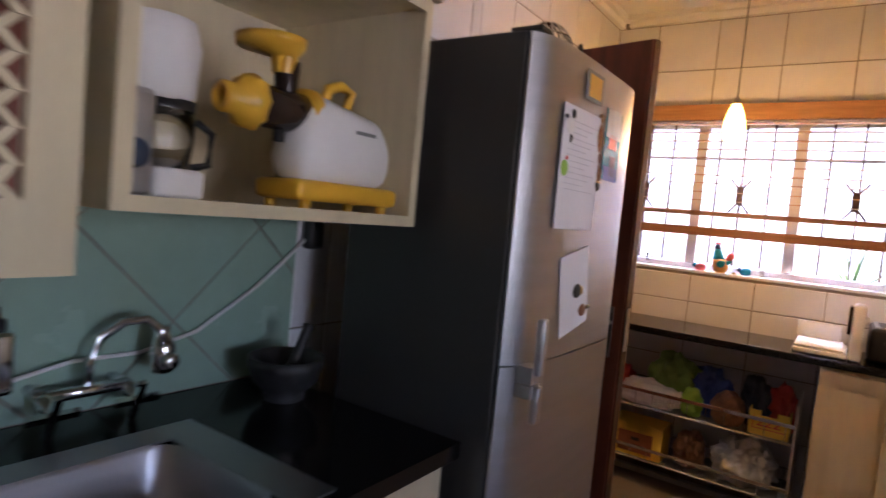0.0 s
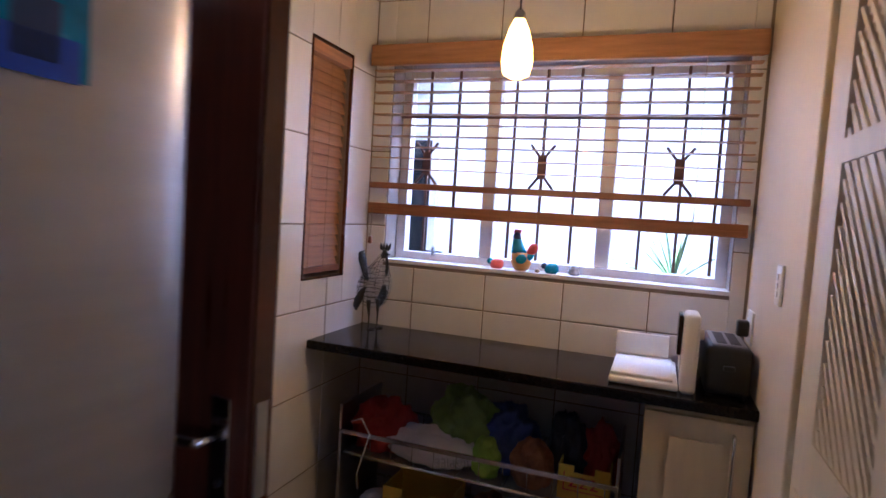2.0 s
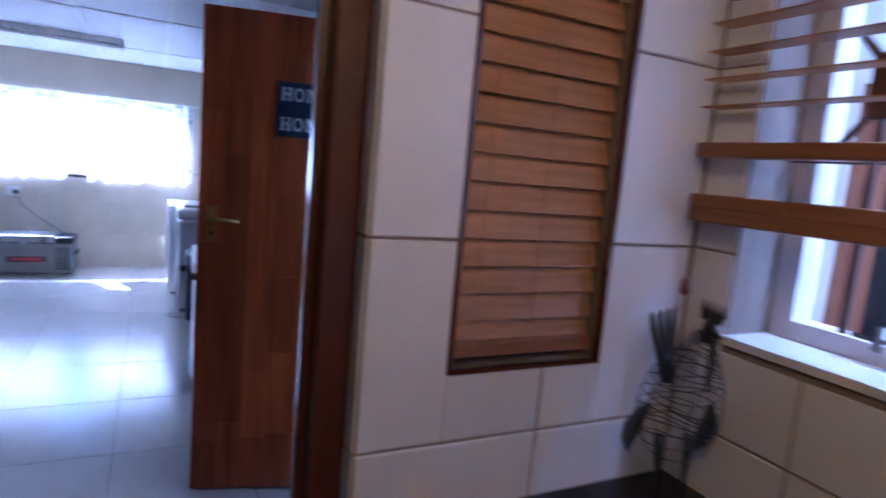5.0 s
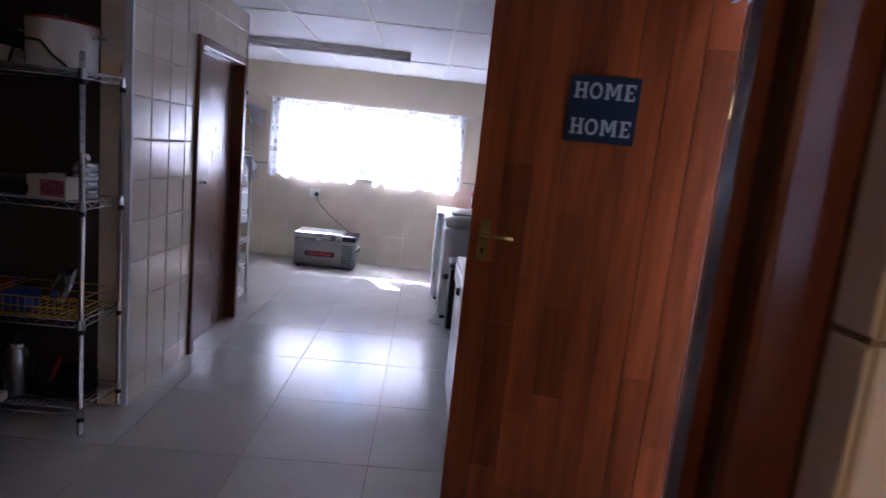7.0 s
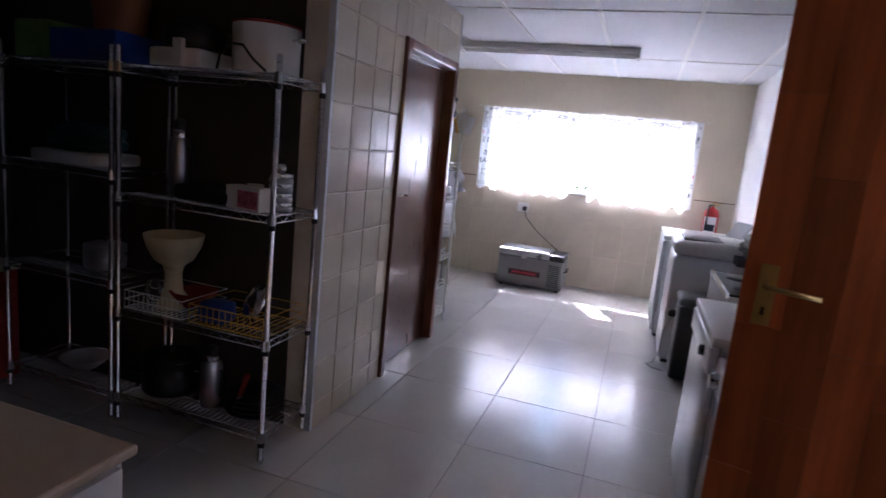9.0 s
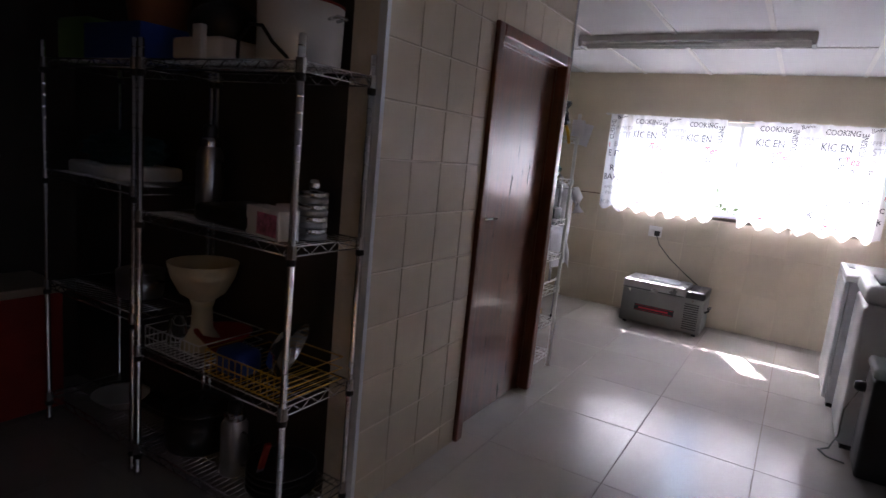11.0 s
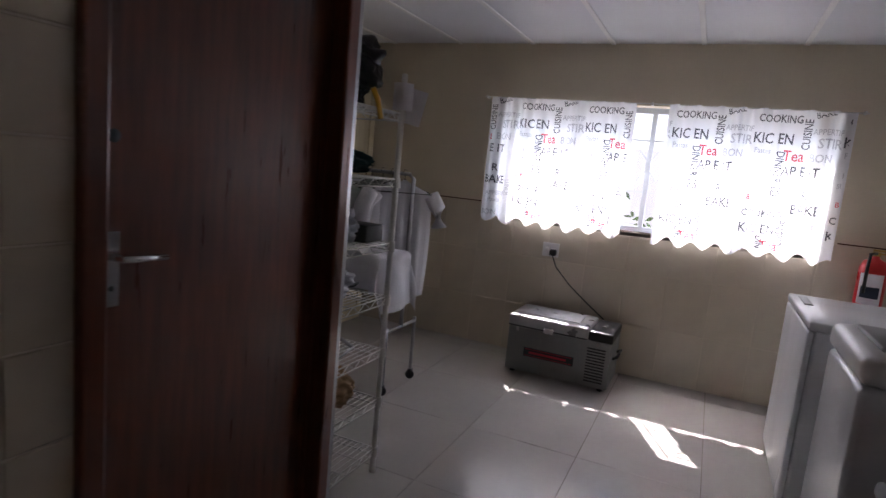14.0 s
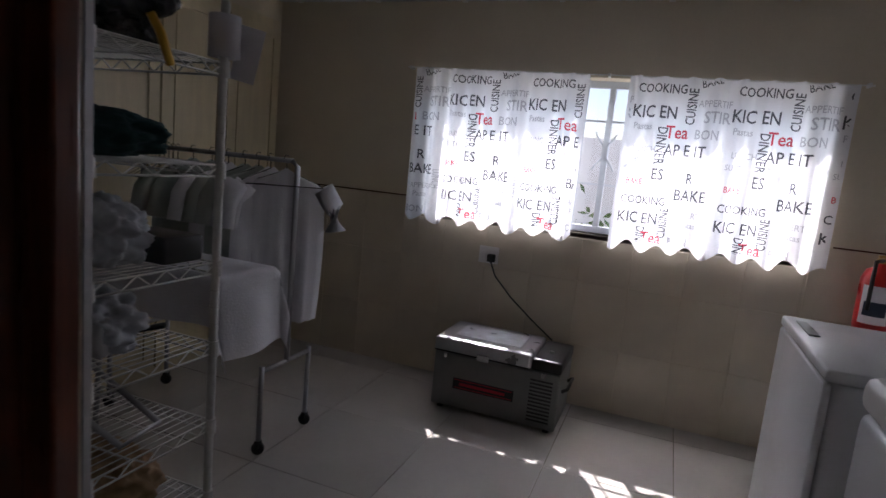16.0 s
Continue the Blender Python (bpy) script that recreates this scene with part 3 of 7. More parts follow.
def serif_word(h):
    """The word HOME in slab serif capitals of height h, in x and y, its corner at the origin."""
    bm = bmesh.new()
    st, sf, x = 0.20 * h, 0.13 * h, 0.0

    def bar(x0, x1, y0, y1):
        add_box(bm, x0, x1, y0, y1, -0.001, 0.001)

    def stem(cx, w=0.34):
        bar(cx - st / 2, cx + st / 2, sf, h - sf)
        bar(cx - w * h / 2, cx + w * h / 2, 0, sf)
        bar(cx - w * h / 2, cx + w * h / 2, h - sf, h)
    # H
    stem(0.18 * h)
    stem(0.66 * h)
    bar(0.28 * h, 0.56 * h, h * 0.44, h * 0.58)
    # O
    cx, n = 1.33 * h, 20
    for i in range(n):
        a, b = 2 * math.pi * i / n, 2 * math.pi * (i + 1) / n
        q = []
        for t, k in ((a, 1.0), (b, 1.0), (b, 0.58), (a, 0.58)):
            q.append((cx + 0.40 * h * k * math.cos(t), h / 2 + 0.52 * h * (k + 0.08 * (k < 1)) * math.sin(t)))
        lo = [bm.verts.new((p[0], p[1], -0.001)) for p in q]
        hi = [bm.verts.new((p[0], p[1], 0.001)) for p in q]
        bm.faces.new(hi)
        for k in range(4):
            bm.faces.new((lo[k], lo[(k + 1) % 4], hi[(k + 1) % 4], hi[k]))
    # M
    stem(2.02 * h, 0.30)
    stem(2.72 * h, 0.30)
    for s in (-1, 1):
        q = [(2.37 * h - s * 0.30 * h, h - sf), (2.37 * h - s * 0.12 * h, h - sf), (2.37 * h + s * 0.05 * h, 0.22 * h), (2.37 * h - s * 0.07 * h, 0.22 * h)]
        lo = [bm.verts.new((p[0], p[1], -0.0012)) for p in q]
        hi = [bm.verts.new((p[0], p[1], 0.0012)) for p in q]
        bm.faces.new(hi)
        for k in range(4):
            bm.faces.new((lo[k], lo[(k + 1) % 4], hi[(k + 1) % 4], hi[k]))
    # E
    bar(3.12 * h, 3.32 * h, sf, h - sf)
    bar(3.05 * h, 3.68 * h, 0, sf)
    bar(3.05 * h, 3.68 * h, h - sf, h)
    bar(3.32 * h, 3.54 * h, h * 0.44, h * 0.57)
    bar(3.58 * h, 3.68 * h, sf, 0.30 * h)
    bar(3.58 * h, 3.68 * h, 0.72 * h, h - sf)
    return bm


def home_door():
    d = thing("back_door", "open reddish stave-wood door with a dark sign", "door", pose(-2.61, 4.33, 0.012, 0, 0, 180 + 75))
    w, h = 0.82, 2.085
    part("core", box(0.003, w - 0.003, -0.016, 0.016, 0.003, h - 0.003), DARK_WOOD, d)
    for a, b, c, e in stave_door(w, h, 0.04):
        gap = 0.0015 if b < 0.32 else 0.0006
        part("stave", box(a + gap, b - gap, -0.020, 0.020, c + 0.0006, e - 0.0006), RED_WOOD, d)
    # the side seen from the kitchen is +y of the slab
    plate = part("lock_plate", box(w - 0.075, w - 0.035, 0.020, 0.024, 1.125, 1.275, 0.001), BRASS, d, "worn brass lock plate")
    part("lever", tube([(w - 0.055, 0.022, 1.225), (w - 0.055, 0.062, 1.225), (w - 0.075, 0.07, 1.225), (w - 0.17, 0.066, 1.22)], 0.007, 8), BRASS, plate)
    part("keyhole", boxes((w - 0.059, w - 0.051, 0.0242, 0.0252, 1.15, 1.17)), BLACK_PLASTIC, plate)
    sign = thing("door_sign", "dark blue square sign with white HOME lettering hung on the door", "sign", pose(-2.61, 4.33, 0.012, 0, 0, 180 + 75))
    part("board", box(0.287, 0.522, 0.0205, 0.030, 1.590, 1.815, 0.002), DEEP_BLUE, sign)
    for z in (1.737, 1.615):
        bm = serif_word(0.055)
        part("lettering", moved(bm, pose(0.506, 0.0312, z, 90, 0, 180)), LETTER_WHITE, sign, "white serif word HOME")
    for z in (0.25, 1.75):
        part("hinge", lathe([(0.007, -0.045), (0.007, 0.045), (0.0, 0.045)], 10, (-0.002, 0.014, z)), BRASS, d)


def back_door_opening():
    w = BACK_DOOR[1] - BACK_DOOR[0]
    f = door_frame("door_frame_back", "thin white painted frame of the open back door", pose(BACK_DOOR[0], SN + 0.012, 0), w, 2.12, -0.06, 0.022, ALU)
    for k in range(4):
        y = 4.348 + 0.083 * k
        part("lining_board", box(0.026, 0.040, y - SN - 0.012, y + 0.080 - SN - 0.012, 0.022, 2.10, 0.004), BOARD_WOOD, f, "orange varnished boards lining the outer reveal")
    part("outer_post", box(0.026, 0.075, 0.442, 0.470, 0.0, 2.10, 0.004), ALU, f)
    part("threshold", box(0.024, w - 0.024, 0.0, 0.45, -0.14, 0.01, 0.003), PAVING, f)


def kitchen_door():
    y0, y1 = DOOR_K
    f = door_frame("door_frame_kitchen", "dark brown glossy frame of the kitchen doorway", pose(KX - 0.042, y1, 0, 0, 0, -90), y1 - y0, 2.13, 0.09, 0.06, BROWN_PAINT)
    d = thing("kitchen_door", "dark brown varnished door standing open beside the fridge", "door", pose(KX - 0.012, 2.695, 0.012, 0, 0, -10.5))
    part("slab", box(0, 0.825, -0.042, 0.0, 0, 2.09, 0.004), DARK_WOOD, d)
    part("edge_strip", box(0.8255, 0.831, -0.040, -0.002, 0.002, 2.088), BROWN_PAINT, d)
    lever_handle(d, 0.77, 1.10, 1, CHROME, -1)
    lever_handle(d, 0.77, 1.10, -1, CHROME, -1, -0.042)
    part("latch_plate", box(0.831, 0.833, -0.032, -0.010, 1.03, 1.18), STEEL, d)
    for z in (0.22, 1.8):
        part("hinge", lathe([(0.008, -0.05), (0.008, 0.05), (0.0, 0.05)], 10, (-0.006, 0.004, z)), BRASS, d)


def brown_door():
    x0, x1 = BROWN_DOOR
    w = x1 - x0
    door_frame("door_frame_store", "dark brown moulded frame in a tiled wall", pose(x0, BLOCK_S + 0.022, 0), w, 2.09, 0.17, 0.062, DARK_WOOD)
    d = thing("store_door", "closed dark reddish-brown varnished flush door", "door", pose(x0 + 0.064, BLOCK_S - 0.055, 0.008))
    part("slab", box(0, w - 0.128, -0.042, 0, 0, 2.015, 0.003), DARK_WOOD, d)
    lever_handle(d, w - 0.128 - 0.055, 1.13, 1, CHROME, -1)
    part("old_lock_hole", lathe([(0.016, 0), (0.016, 0.003), (0, 0.003)], 14), BLACK_PLASTIC, d, at=pose(w - 0.128 - 0.06, 0, 1.43, -90))
    t = thing("corner_trim", "bright aluminium edge strip at the tiled corner", "trim", pose(BLOCK_E, BLOCK_S, 0), kind="structure")
    part("strip", boxes((-0.018, 0.004, -0.004, 0.004, 0, SCEIL), (0.0, 0.004, -0.03, -0.004, 0, SCEIL)), ALU, t)
    t2 = thing("corner_trim", "bright aluminium edge strip at the tiled corner", "trim", pose(BLOCK_W, BLOCK_S, 0), kind="structure")
    part("strip", boxes((-0.004, 0.016, 0.0, 0.005, 0, SCEIL), (-0.004, 0.0, -0.03, 0.0, 0, SCEIL)), STEEL, t2)


def scullery_window():
    y0, y1, z0, z1 = WIN_S
    w, h = y1 - y0, z1 - z0
    win = thing("window_3", "white steel window with burglar bars behind the curtains", "window", pose(SW - 0.13, y0, z0), kind="structure")
    part("window_frame", boxes((-0.04, 0, 0, 0.04, 0, h), (-0.04, 0, w - 0.04, w, 0, h), (-0.04, 0, 0.04, w - 0.04, 0, 0.04), (-0.04, 0, 0.04, w - 0.04, h - 0.04, h)), ALU, win)
    for y in (0.56, 1.135, 1.71):
        part("mullion", box(-0.04, 0, y - 0.018, y + 0.018, 0.04, h - 0.04, 0.003), ALU, win)
    edges = [0.04, 0.542, 0.578, 1.117, 1.153, 1.692, 1.728, w - 0.04]
    for a in range(0, 8, 2):
        p = part("pane", boxes((-0.022, -0.018, edges[a], edges[a + 1], 0.04, h - 0.04)), GLASS, win)
        p.visible_shadow = False
    for k in range(1, 16):
        y = w * k / 16
        if all(abs(y - q) > 0.03 for q in (0.56, 1.135, 1.71)):
            part("bar", box(0.02, 0.03, y - 0.005, y + 0.005, 0, h), ALU, win)
    for z in (0.30, 0.68):
        part("cross_bar", box(0.012, 0.02, 0, w, z - 0.006, z + 0.006), ALU, win)
    for y in (0.28, 1.135, 2.0):
        bm = bmesh.new()
        for sy in (-1, 1):
            for sz in (-1, 1):
                tube([(0.036, y + sy * 0.01, 0.5 + sz * 0.035), (0.036, y + sy * 0.05, 0.5 + sz * 0.085), (0.036, y + sy * 0.065, 0.5 + sz * 0.115)], 0.006, 6, bm)
        add_box(bm, 0.032, 0.04, y - 0.016, y + 0.016, 0.44, 0.56)
        part("ornament", bm, ALU, win, "white scrolled bar ornament")
    part("window_sill", box(-0.1, 0.13, -0.0, w, -0.03, 0.0, 0.003), BEIGE_TILE, win)


kitchen_window()
kitchen_blinds()
back_door_opening()
home_door()
kitchen_door()
brown_door()
scullery_window()


# ---- curtains ----
def wave(y, z, seed):
    a = 0.017 + 0.012 * (2.0 - z)
    return a * math.sin(y * 2 * math.pi / 0.135 + 0.9 * math.sin(y * 7 + seed)) + 0.006 * math.sin(y * 61 + seed * 2)


def curtain(y0, y1, seed, shift):
    top, base = 2.015, 1.075
    cx = SW + 0.055
    cur = thing("curtain", "thin white printed kitchen curtain lit from behind", "curtain", pose(cx, y0, base), group="window curtains")
    bm = bmesh.new()
    nu, nv = int((y1 - y0) / 0.011), 16
    grid = []
    for j in range(nv + 1):
        z = base + (top - base) * j / nv
        row = []
        for i in range(nu + 1):
            y = y0 + (y1 - y0) * i / nu
            dz = 0.0
            if j == 0:
                dz = 0.026 * math.sin(y * 2 * math.pi / 0.165 + seed) + 0.008 * math.sin(y * 23) - 0.026
            if j == nv:
                dz = -0.010 * abs(math.sin(y * math.pi / 0.135 + seed))
            row.append(bm.verts.new((wave(y, z, seed), y - y0, z - base + dz)))
        grid.append(row)
    for j in range(nv):
        for i in range(nu):
            bm.faces.new((grid[j][i], grid[j][i + 1], grid[j + 1][i + 1], grid[j + 1][i]))
    part("cloth", smooth(bm), CURTAIN, cur)
    words = [("COOKING", 0.066, 0.02, 0.850, 0, INK_DYE), ("CUISINE", 0.066, 0.335, 0.68, 90, INK_DYE), ("BAKE", 0.055, 0.35, 0.885, 14, INK_DYE), ("APPERTIF", 0.05, 0.345, 0.785, 0, GREY_DYE), ("KIC EN", 0.092, 0.005, 0.712, 0, INK_DYE),
             ("Tea", 0.095, 0.195, 0.605, 0, RED_DYE), ("BON", 0.07, 0.345, 0.61, 0, GREY_DYE), ("Pastas", 0.05, 0.02, 0.645, 0, GREY_DYE), ("DINNER", 0.07, 0.155, 0.665, -90, INK_DYE), ("STIR", 0.085, 0.38, 0.70, 0, GREY_DYE),
             ("AP E IT", 0.085, 0.20, 0.51, 0, INK_DYE), ("LUNCH", 0.045, 0.03, 0.52, 0, GREY_DYE), ("SUITE", 0.042, 0.01, 0.455, 0, GREY_DYE), ("ES", 0.085, 0.15, 0.37, 0, INK_DYE), ("R", 0.08, 0.335, 0.36, 0, INK_DYE), ("BAKE", 0.085, 0.285, 0.265, 0, INK_DYE),
             ("COOKING", 0.062, 0.005, 0.225, 0, INK_DYE), ("CUISINE", 0.058, 0.27, 0.04, 90, INK_DYE), ("KIC EN", 0.085, 0.0, 0.115, 0, INK_DYE), ("Tea", 0.09, 0.14, 0.005, 0, RED_DYE), ("BON", 0.06, 0.285, 0.01, 0, GREY_DYE),
             ("APPERTIF", 0.045, 0.31, 0.17, 0, GREY_DYE), ("Pastas", 0.045, 0.33, 0.115, 0, GREY_DYE), ("LUNCH", 0.045, 0.46, 0.30, -90, GREY_DYE), ("DINNER", 0.06, 0.115, 0.10, -90, INK_DYE), ("BAKE", 0.045, 0.02, 0.335, 0, RED_DYE), ("Tea", 0.05, 0.41, 0.92, 8, RED_DYE)]
    for rep in range(-1, 3):
        for body, size, u, v, turn, ink in words:
            uu = shift + rep * 0.512 + u
            bm = text_bm(body, size * 1.05, 0.0, 0.78, 0.012)
            moved(bm, pose(0, 0, 0, 0, 0, turn))
            bmesh.ops.subdivide_edges(bm, edges=[e for e in bm.edges if e.calc_length() > 0.02], cuts=1)
            out = [q for q in bm.verts if not (0.012 < q.co.x + uu < y1 - y0 - 0.012 and 0.006 < q.co.y + v < top - base - 0.014)]
            bmesh.ops.delete(bm, geom=out, context="VERTS")
            for vert in bm.verts:
                yy, zz = vert.co.x + uu, vert.co.y + v
                vert.co = Vector((wave(yy + y0, zz + base, seed) + 0.003, yy, zz))
            if bm.faces:
                part("printed_word", bm, ink, cur)
            else:
                bm.free()
    return cur


curtain(1.36, 2.47, 1, 0.239)
curtain(2.69, 3.80, 2, 0.033)
rod = thing("curtain_rod", "thin white curtain wire above the scullery window", "curtain rod", pose(SW + 0.055, 1.3, 2.0))
part("wire", tube([(0, 0, 0.01), (0, 2.56, 0.006)], 0.004, 8), WHITE_WIRE, rod)
for y in (0.02, 1.27, 2.54):
    part("hook", boxes((-0.055, 0.004, y - 0.006, y + 0.006, 0.0, 0.02)), WHITE_WIRE, rod)


# ---- kitchen: things along the west wall ----
def wall_cupboards():
    y0, y1, z0, z1, x0, x1 = 0.925, 1.645, 1.418, 1.96, KX + 0.002, -0.50
    c = thing("open_cupboard", "cream painted open wall cupboard holding two kitchen machines", "cupboard", pose(x0, y0, z0))
    w, h, d = y1 - y0, z1 - z0, x1 - x0
    part("side_panel", box(0, d, 0, 0.02, 0, h, 0.001), CREAM_WOOD, c)
    part("side_panel", box(0, d, w - 0.02, w, 0, h, 0.001), CREAM_WOOD, c)
    part("bottom_shelf", box(0, d, 0.02, w - 0.02, 0, 0.02, 0.001), CREAM_WOOD, c)
    part("top_panel", box(0, d, 0.02, w - 0.02, h - 0.02, h, 0.001), CREAM_WOOD, c)
    part("back_panel", box(0, 0.008, 0.02, w - 0.02, 0.02, h - 0.02), CREAM_WOOD, c)
    part("face_frame", boxes((d, d + 0.018, 0, 0.03, 0, h), (d, d + 0.018, w - 0.025, w, 0, h), (d, d + 0.018, 0.03, w - 0.025, 0, 0.025), (d, d + 0.018, 0.03, w - 0.025, h - 0.03, h)), CREAM_WOOD, c)
    part("cornice", box(0, d + 0.035, -0.003, w + 0.02, h, h + 0.05, 0.008), CREAM_WOOD, c)
    u = thing("wall_cupboard", "cream painted wall cupboard above with panelled doors", "cupboard", pose(x0, y0, z1 + 0.055))
    part("body", box(0, d, 0, w, 0, 0.55), CREAM_WOOD, u)
    for k in (0, 1):
        part("door", panel_door(w / 2 - 0.004, 0.54, 0.02), CREAM_WOOD, u, at=pose(d + 0.001, 0.002 + k * w / 2, 0.005, 0, 0, 90))
    lc = thing("lattice_cupboard", "cream painted wall cupboard with a lattice door", "cupboard", pose(x0, 0.18, 1.325))
    W, H = 0.70, 1.10
    part("body", box(0, d - 0.002, 0, W, 0, H), CREAM_WOOD, lc)
    lattice_door(lc, W, H, pose(d + 0.002, 0, 0, 0, 0, 90), 0.066, [(0.10, H - 0.11)])


def lattice_door(parent, W, H, at, stile, fields):
    """A framed door, in x and z, face towards -y, with crossed laths in its fields (z0, z1)."""
    bm = boxes((0, stile, -0.024, 0, 0, H), (W - stile, W, -0.024, 0, 0, H))
    zs = [0.0] + [v for f in fields for v in f] + [H]
    for a, b in zip(zs[::2], zs[1::2]):
        add_box(bm, stile, W - stile, -0.024, 0, a, b)
    door = part("door", bm, CREAM_WOOD, parent, at=at)
    part("backing", boxes(*[(stile, W - stile, -0.004, -0.001, a, b) for a, b in fields]), DARK_WOOD, door)
    for z0, z1 in fields:
        for layer, sgn in ((-0.008, 1), (-0.014, -1)):
            bm = bmesh.new()
            w, h, p, lw = W - 2 * stile, z1 - z0, 0.047, 0.0165
            k = -h
            while k < w:
                # a lath on the line x = k + s, clipped to the field
                s0, s1 = max(0.0, -k), min(h, w - k)
                if s1 - s0 > 0.02:
                    q = []
                    for s, o in ((s0, -lw), (s1, -lw), (s1, lw), (s0, lw)):
                        xx = min(max(k + s + o, 0), w)
                        q.append((stile + (xx if sgn > 0 else w - xx), z0 + s))
                    f = [bm.verts.new((a, layer - 0.006, b)) for a, b in q]
                    g = [bm.verts.new((a, layer, b)) for a, b in q]
                    bm.faces.new(f)
                    for i in range(4):
                        bm.faces.new((f[i], f[(i + 1) % 4], g[(i + 1) % 4], g[i]))
                k += p
            part("lattice", bm, CREAM_WOOD, door)
    return door


def juicer():
    j = thing("juicer", "white and yellow slow juicer with a yellow nozzle", "juicer", pose(-0.595, 1.272, 1.44))
    bm = box(-0.07, 0.07, 0.055, 0.345, 0.05, 0.26, 0.06, 5)
    for v in bm.verts:
        if v.co.y < 0.16 and v.co.z < 0.16:
            v.co.y -= 0.012
        t = max(0.0, (v.co.y - 0.17) / 0.175)
        if v.co.z > 0.12:
            v.co.z -= 0.085 * t * t
            v.co.z -= 0.05 * max(0, (0.14 - v.co.y) / 0.10)
    part("housing", smooth(bm), WHITE_PLASTIC, j)
    part("base", smooth(box(-0.074, 0.074, 0.035, 0.35, 0.018, 0.062, 0.015, 3)), YELLOW, j)
    for y in (0.07, 0.31):
        for x in (-0.055, 0.055):
            part("foot", lathe([(0.012, 0), (0.014, 0.02), (0.0, 0.02)], 12, (x, y, -0.0)), YELLOW, j)
    part("handle", tube([(0, 0.15, 0.235), (0, 0.165, 0.27), (0, 0.20, 0.285), (0, 0.235, 0.275), (0, 0.22, 0.225)], 0.013, 10), YELLOW, j)
    barrel = part("barrel", lathe([(0.036, 0), (0.043, 0.01), (0.043, 0.12), (0.036, 0.13)], 24), BROWN_PLASTIC, j, at=pose(0, 0.10, 0.20, 90))
    part("collar", lathe([(0.0, 0), (0.055, 0), (0.058, 0.008), (0.055, 0.03), (0.0, 0.03)], 24), YELLOW, j, at=pose(0, 0.115, 0.20, 90))
    cap = lathe([(0.0, 0), (0.052, 0), (0.054, 0.012), (0.048, 0.035), (0.03, 0.05), (0.03, 0.075), (0.02, 0.078), (0.02, 0.05), (0, 0.05)], 18)
    for i, v in enumerate(cap.verts):
        if v.co.xy.length > 0.04:
            v.co.x *= 1 + 0.05 * math.cos(math.atan2(v.co.y, v.co.x) * 9)
            v.co.y *= 1 + 0.05 * math.cos(math.atan2(v.co.y, v.co.x) * 9)
    part("nozzle", cap, YELLOW, j, "ribbed yellow end cap", at=pose(0, -0.03, 0.20, 90))
    part("chute", lathe([(0.022, 0), (0.026, 0.05), (0.026, 0.075)], 18, (0, 0.045, 0.225)), BROWN_PLASTIC, j)
    fn = lathe([(0.024, 0), (0.026, 0.012), (0.030, 0.03), (0.03, 0.035), (0.075, 0.045), (0.078, 0.062), (0.072, 0.062), (0.066, 0.052), (0.02, 0.042)], 26, (0, 0.0, 0.272))
    for v in fn.verts:
        v.co.y = v.co.y * 0.85 + 0.035 - (0.035 if v.co.z > 0.309 else 0)
    part("hopper", fn, YELLOW, j)
    part("spout", lathe([(0.012, -0.03), (0.012, 0.0), (0, 0)], 12, (0, 0.035, 0.165)), BLACK_PLASTIC, j)
    part("brand_mark", boxes((0.0705, 0.0712, 0.19, 0.255, 0.175, 0.183)), GREY_PLASTIC, j)


def coffee_machine():
    c = thing("food_processor", "white and steel food processor with a clear jar", "food processor", pose(-0.675, 0.948, 1.439))
    part("body", smooth(box(-0.09, 0.085, 0.0, 0.10, 0, 0.185, 0.014, 3)), TOOL_SILVER, c)
    part("front_panel", box(0.0855, 0.092, 0.012, 0.088, 0.005, 0.175, 0.003), STEEL, c)
    part("knob", lathe([(0.026, 0), (0.025, 0.014), (0.02, 0.02), (0, 0.02)], 22), DEEP_BLUE, c, "dark blue control knob", at=pose(0.092, 0.055, 0.072, 0, 90, 0))
    part("jar", lathe([(0.045, 0), (0.052, 0.06), (0.052, 0.115), (0.049, 0.115), (0.047, 0.06), (0.04, 0.004), (0, 0.004)], 24, (0.0, 0.16, 0.05)), JAR_GLASS, c)
    part("jar_base", smooth(box(-0.04, 0.08, 0.105, 0.20, 0, 0.055, 0.01)), WHITE_PLASTIC, c)
    part("collar", lathe([(0.056, 0), (0.057, 0.018), (0, 0.018)], 24, (0.0, 0.155, 0.163)), BLACK_PLASTIC, c)
    part("top_bowl", lathe([(0.055, 0), (0.072, 0.01), (0.078, 0.10), (0.074, 0.112), (0.074, 0.118), (0.066, 0.145), (0.03, 0.152), (0, 0.152)], 28, (0.0, 0.135, 0.178)), WHITE_PLASTIC, c)
    part("handle", tube([(0.02, 0.205, 0.06), (0.03, 0.235, 0.07), (0.03, 0.24, 0.13), (0.02, 0.21, 0.15)], 0.008, 8), BLACK_PLASTIC, c)
    part("feed_tube", smooth(box(-0.07, -0.02, -0.01, 0.05, 0.186, 0.33, 0.012)), WHITE_PLASTIC, c)


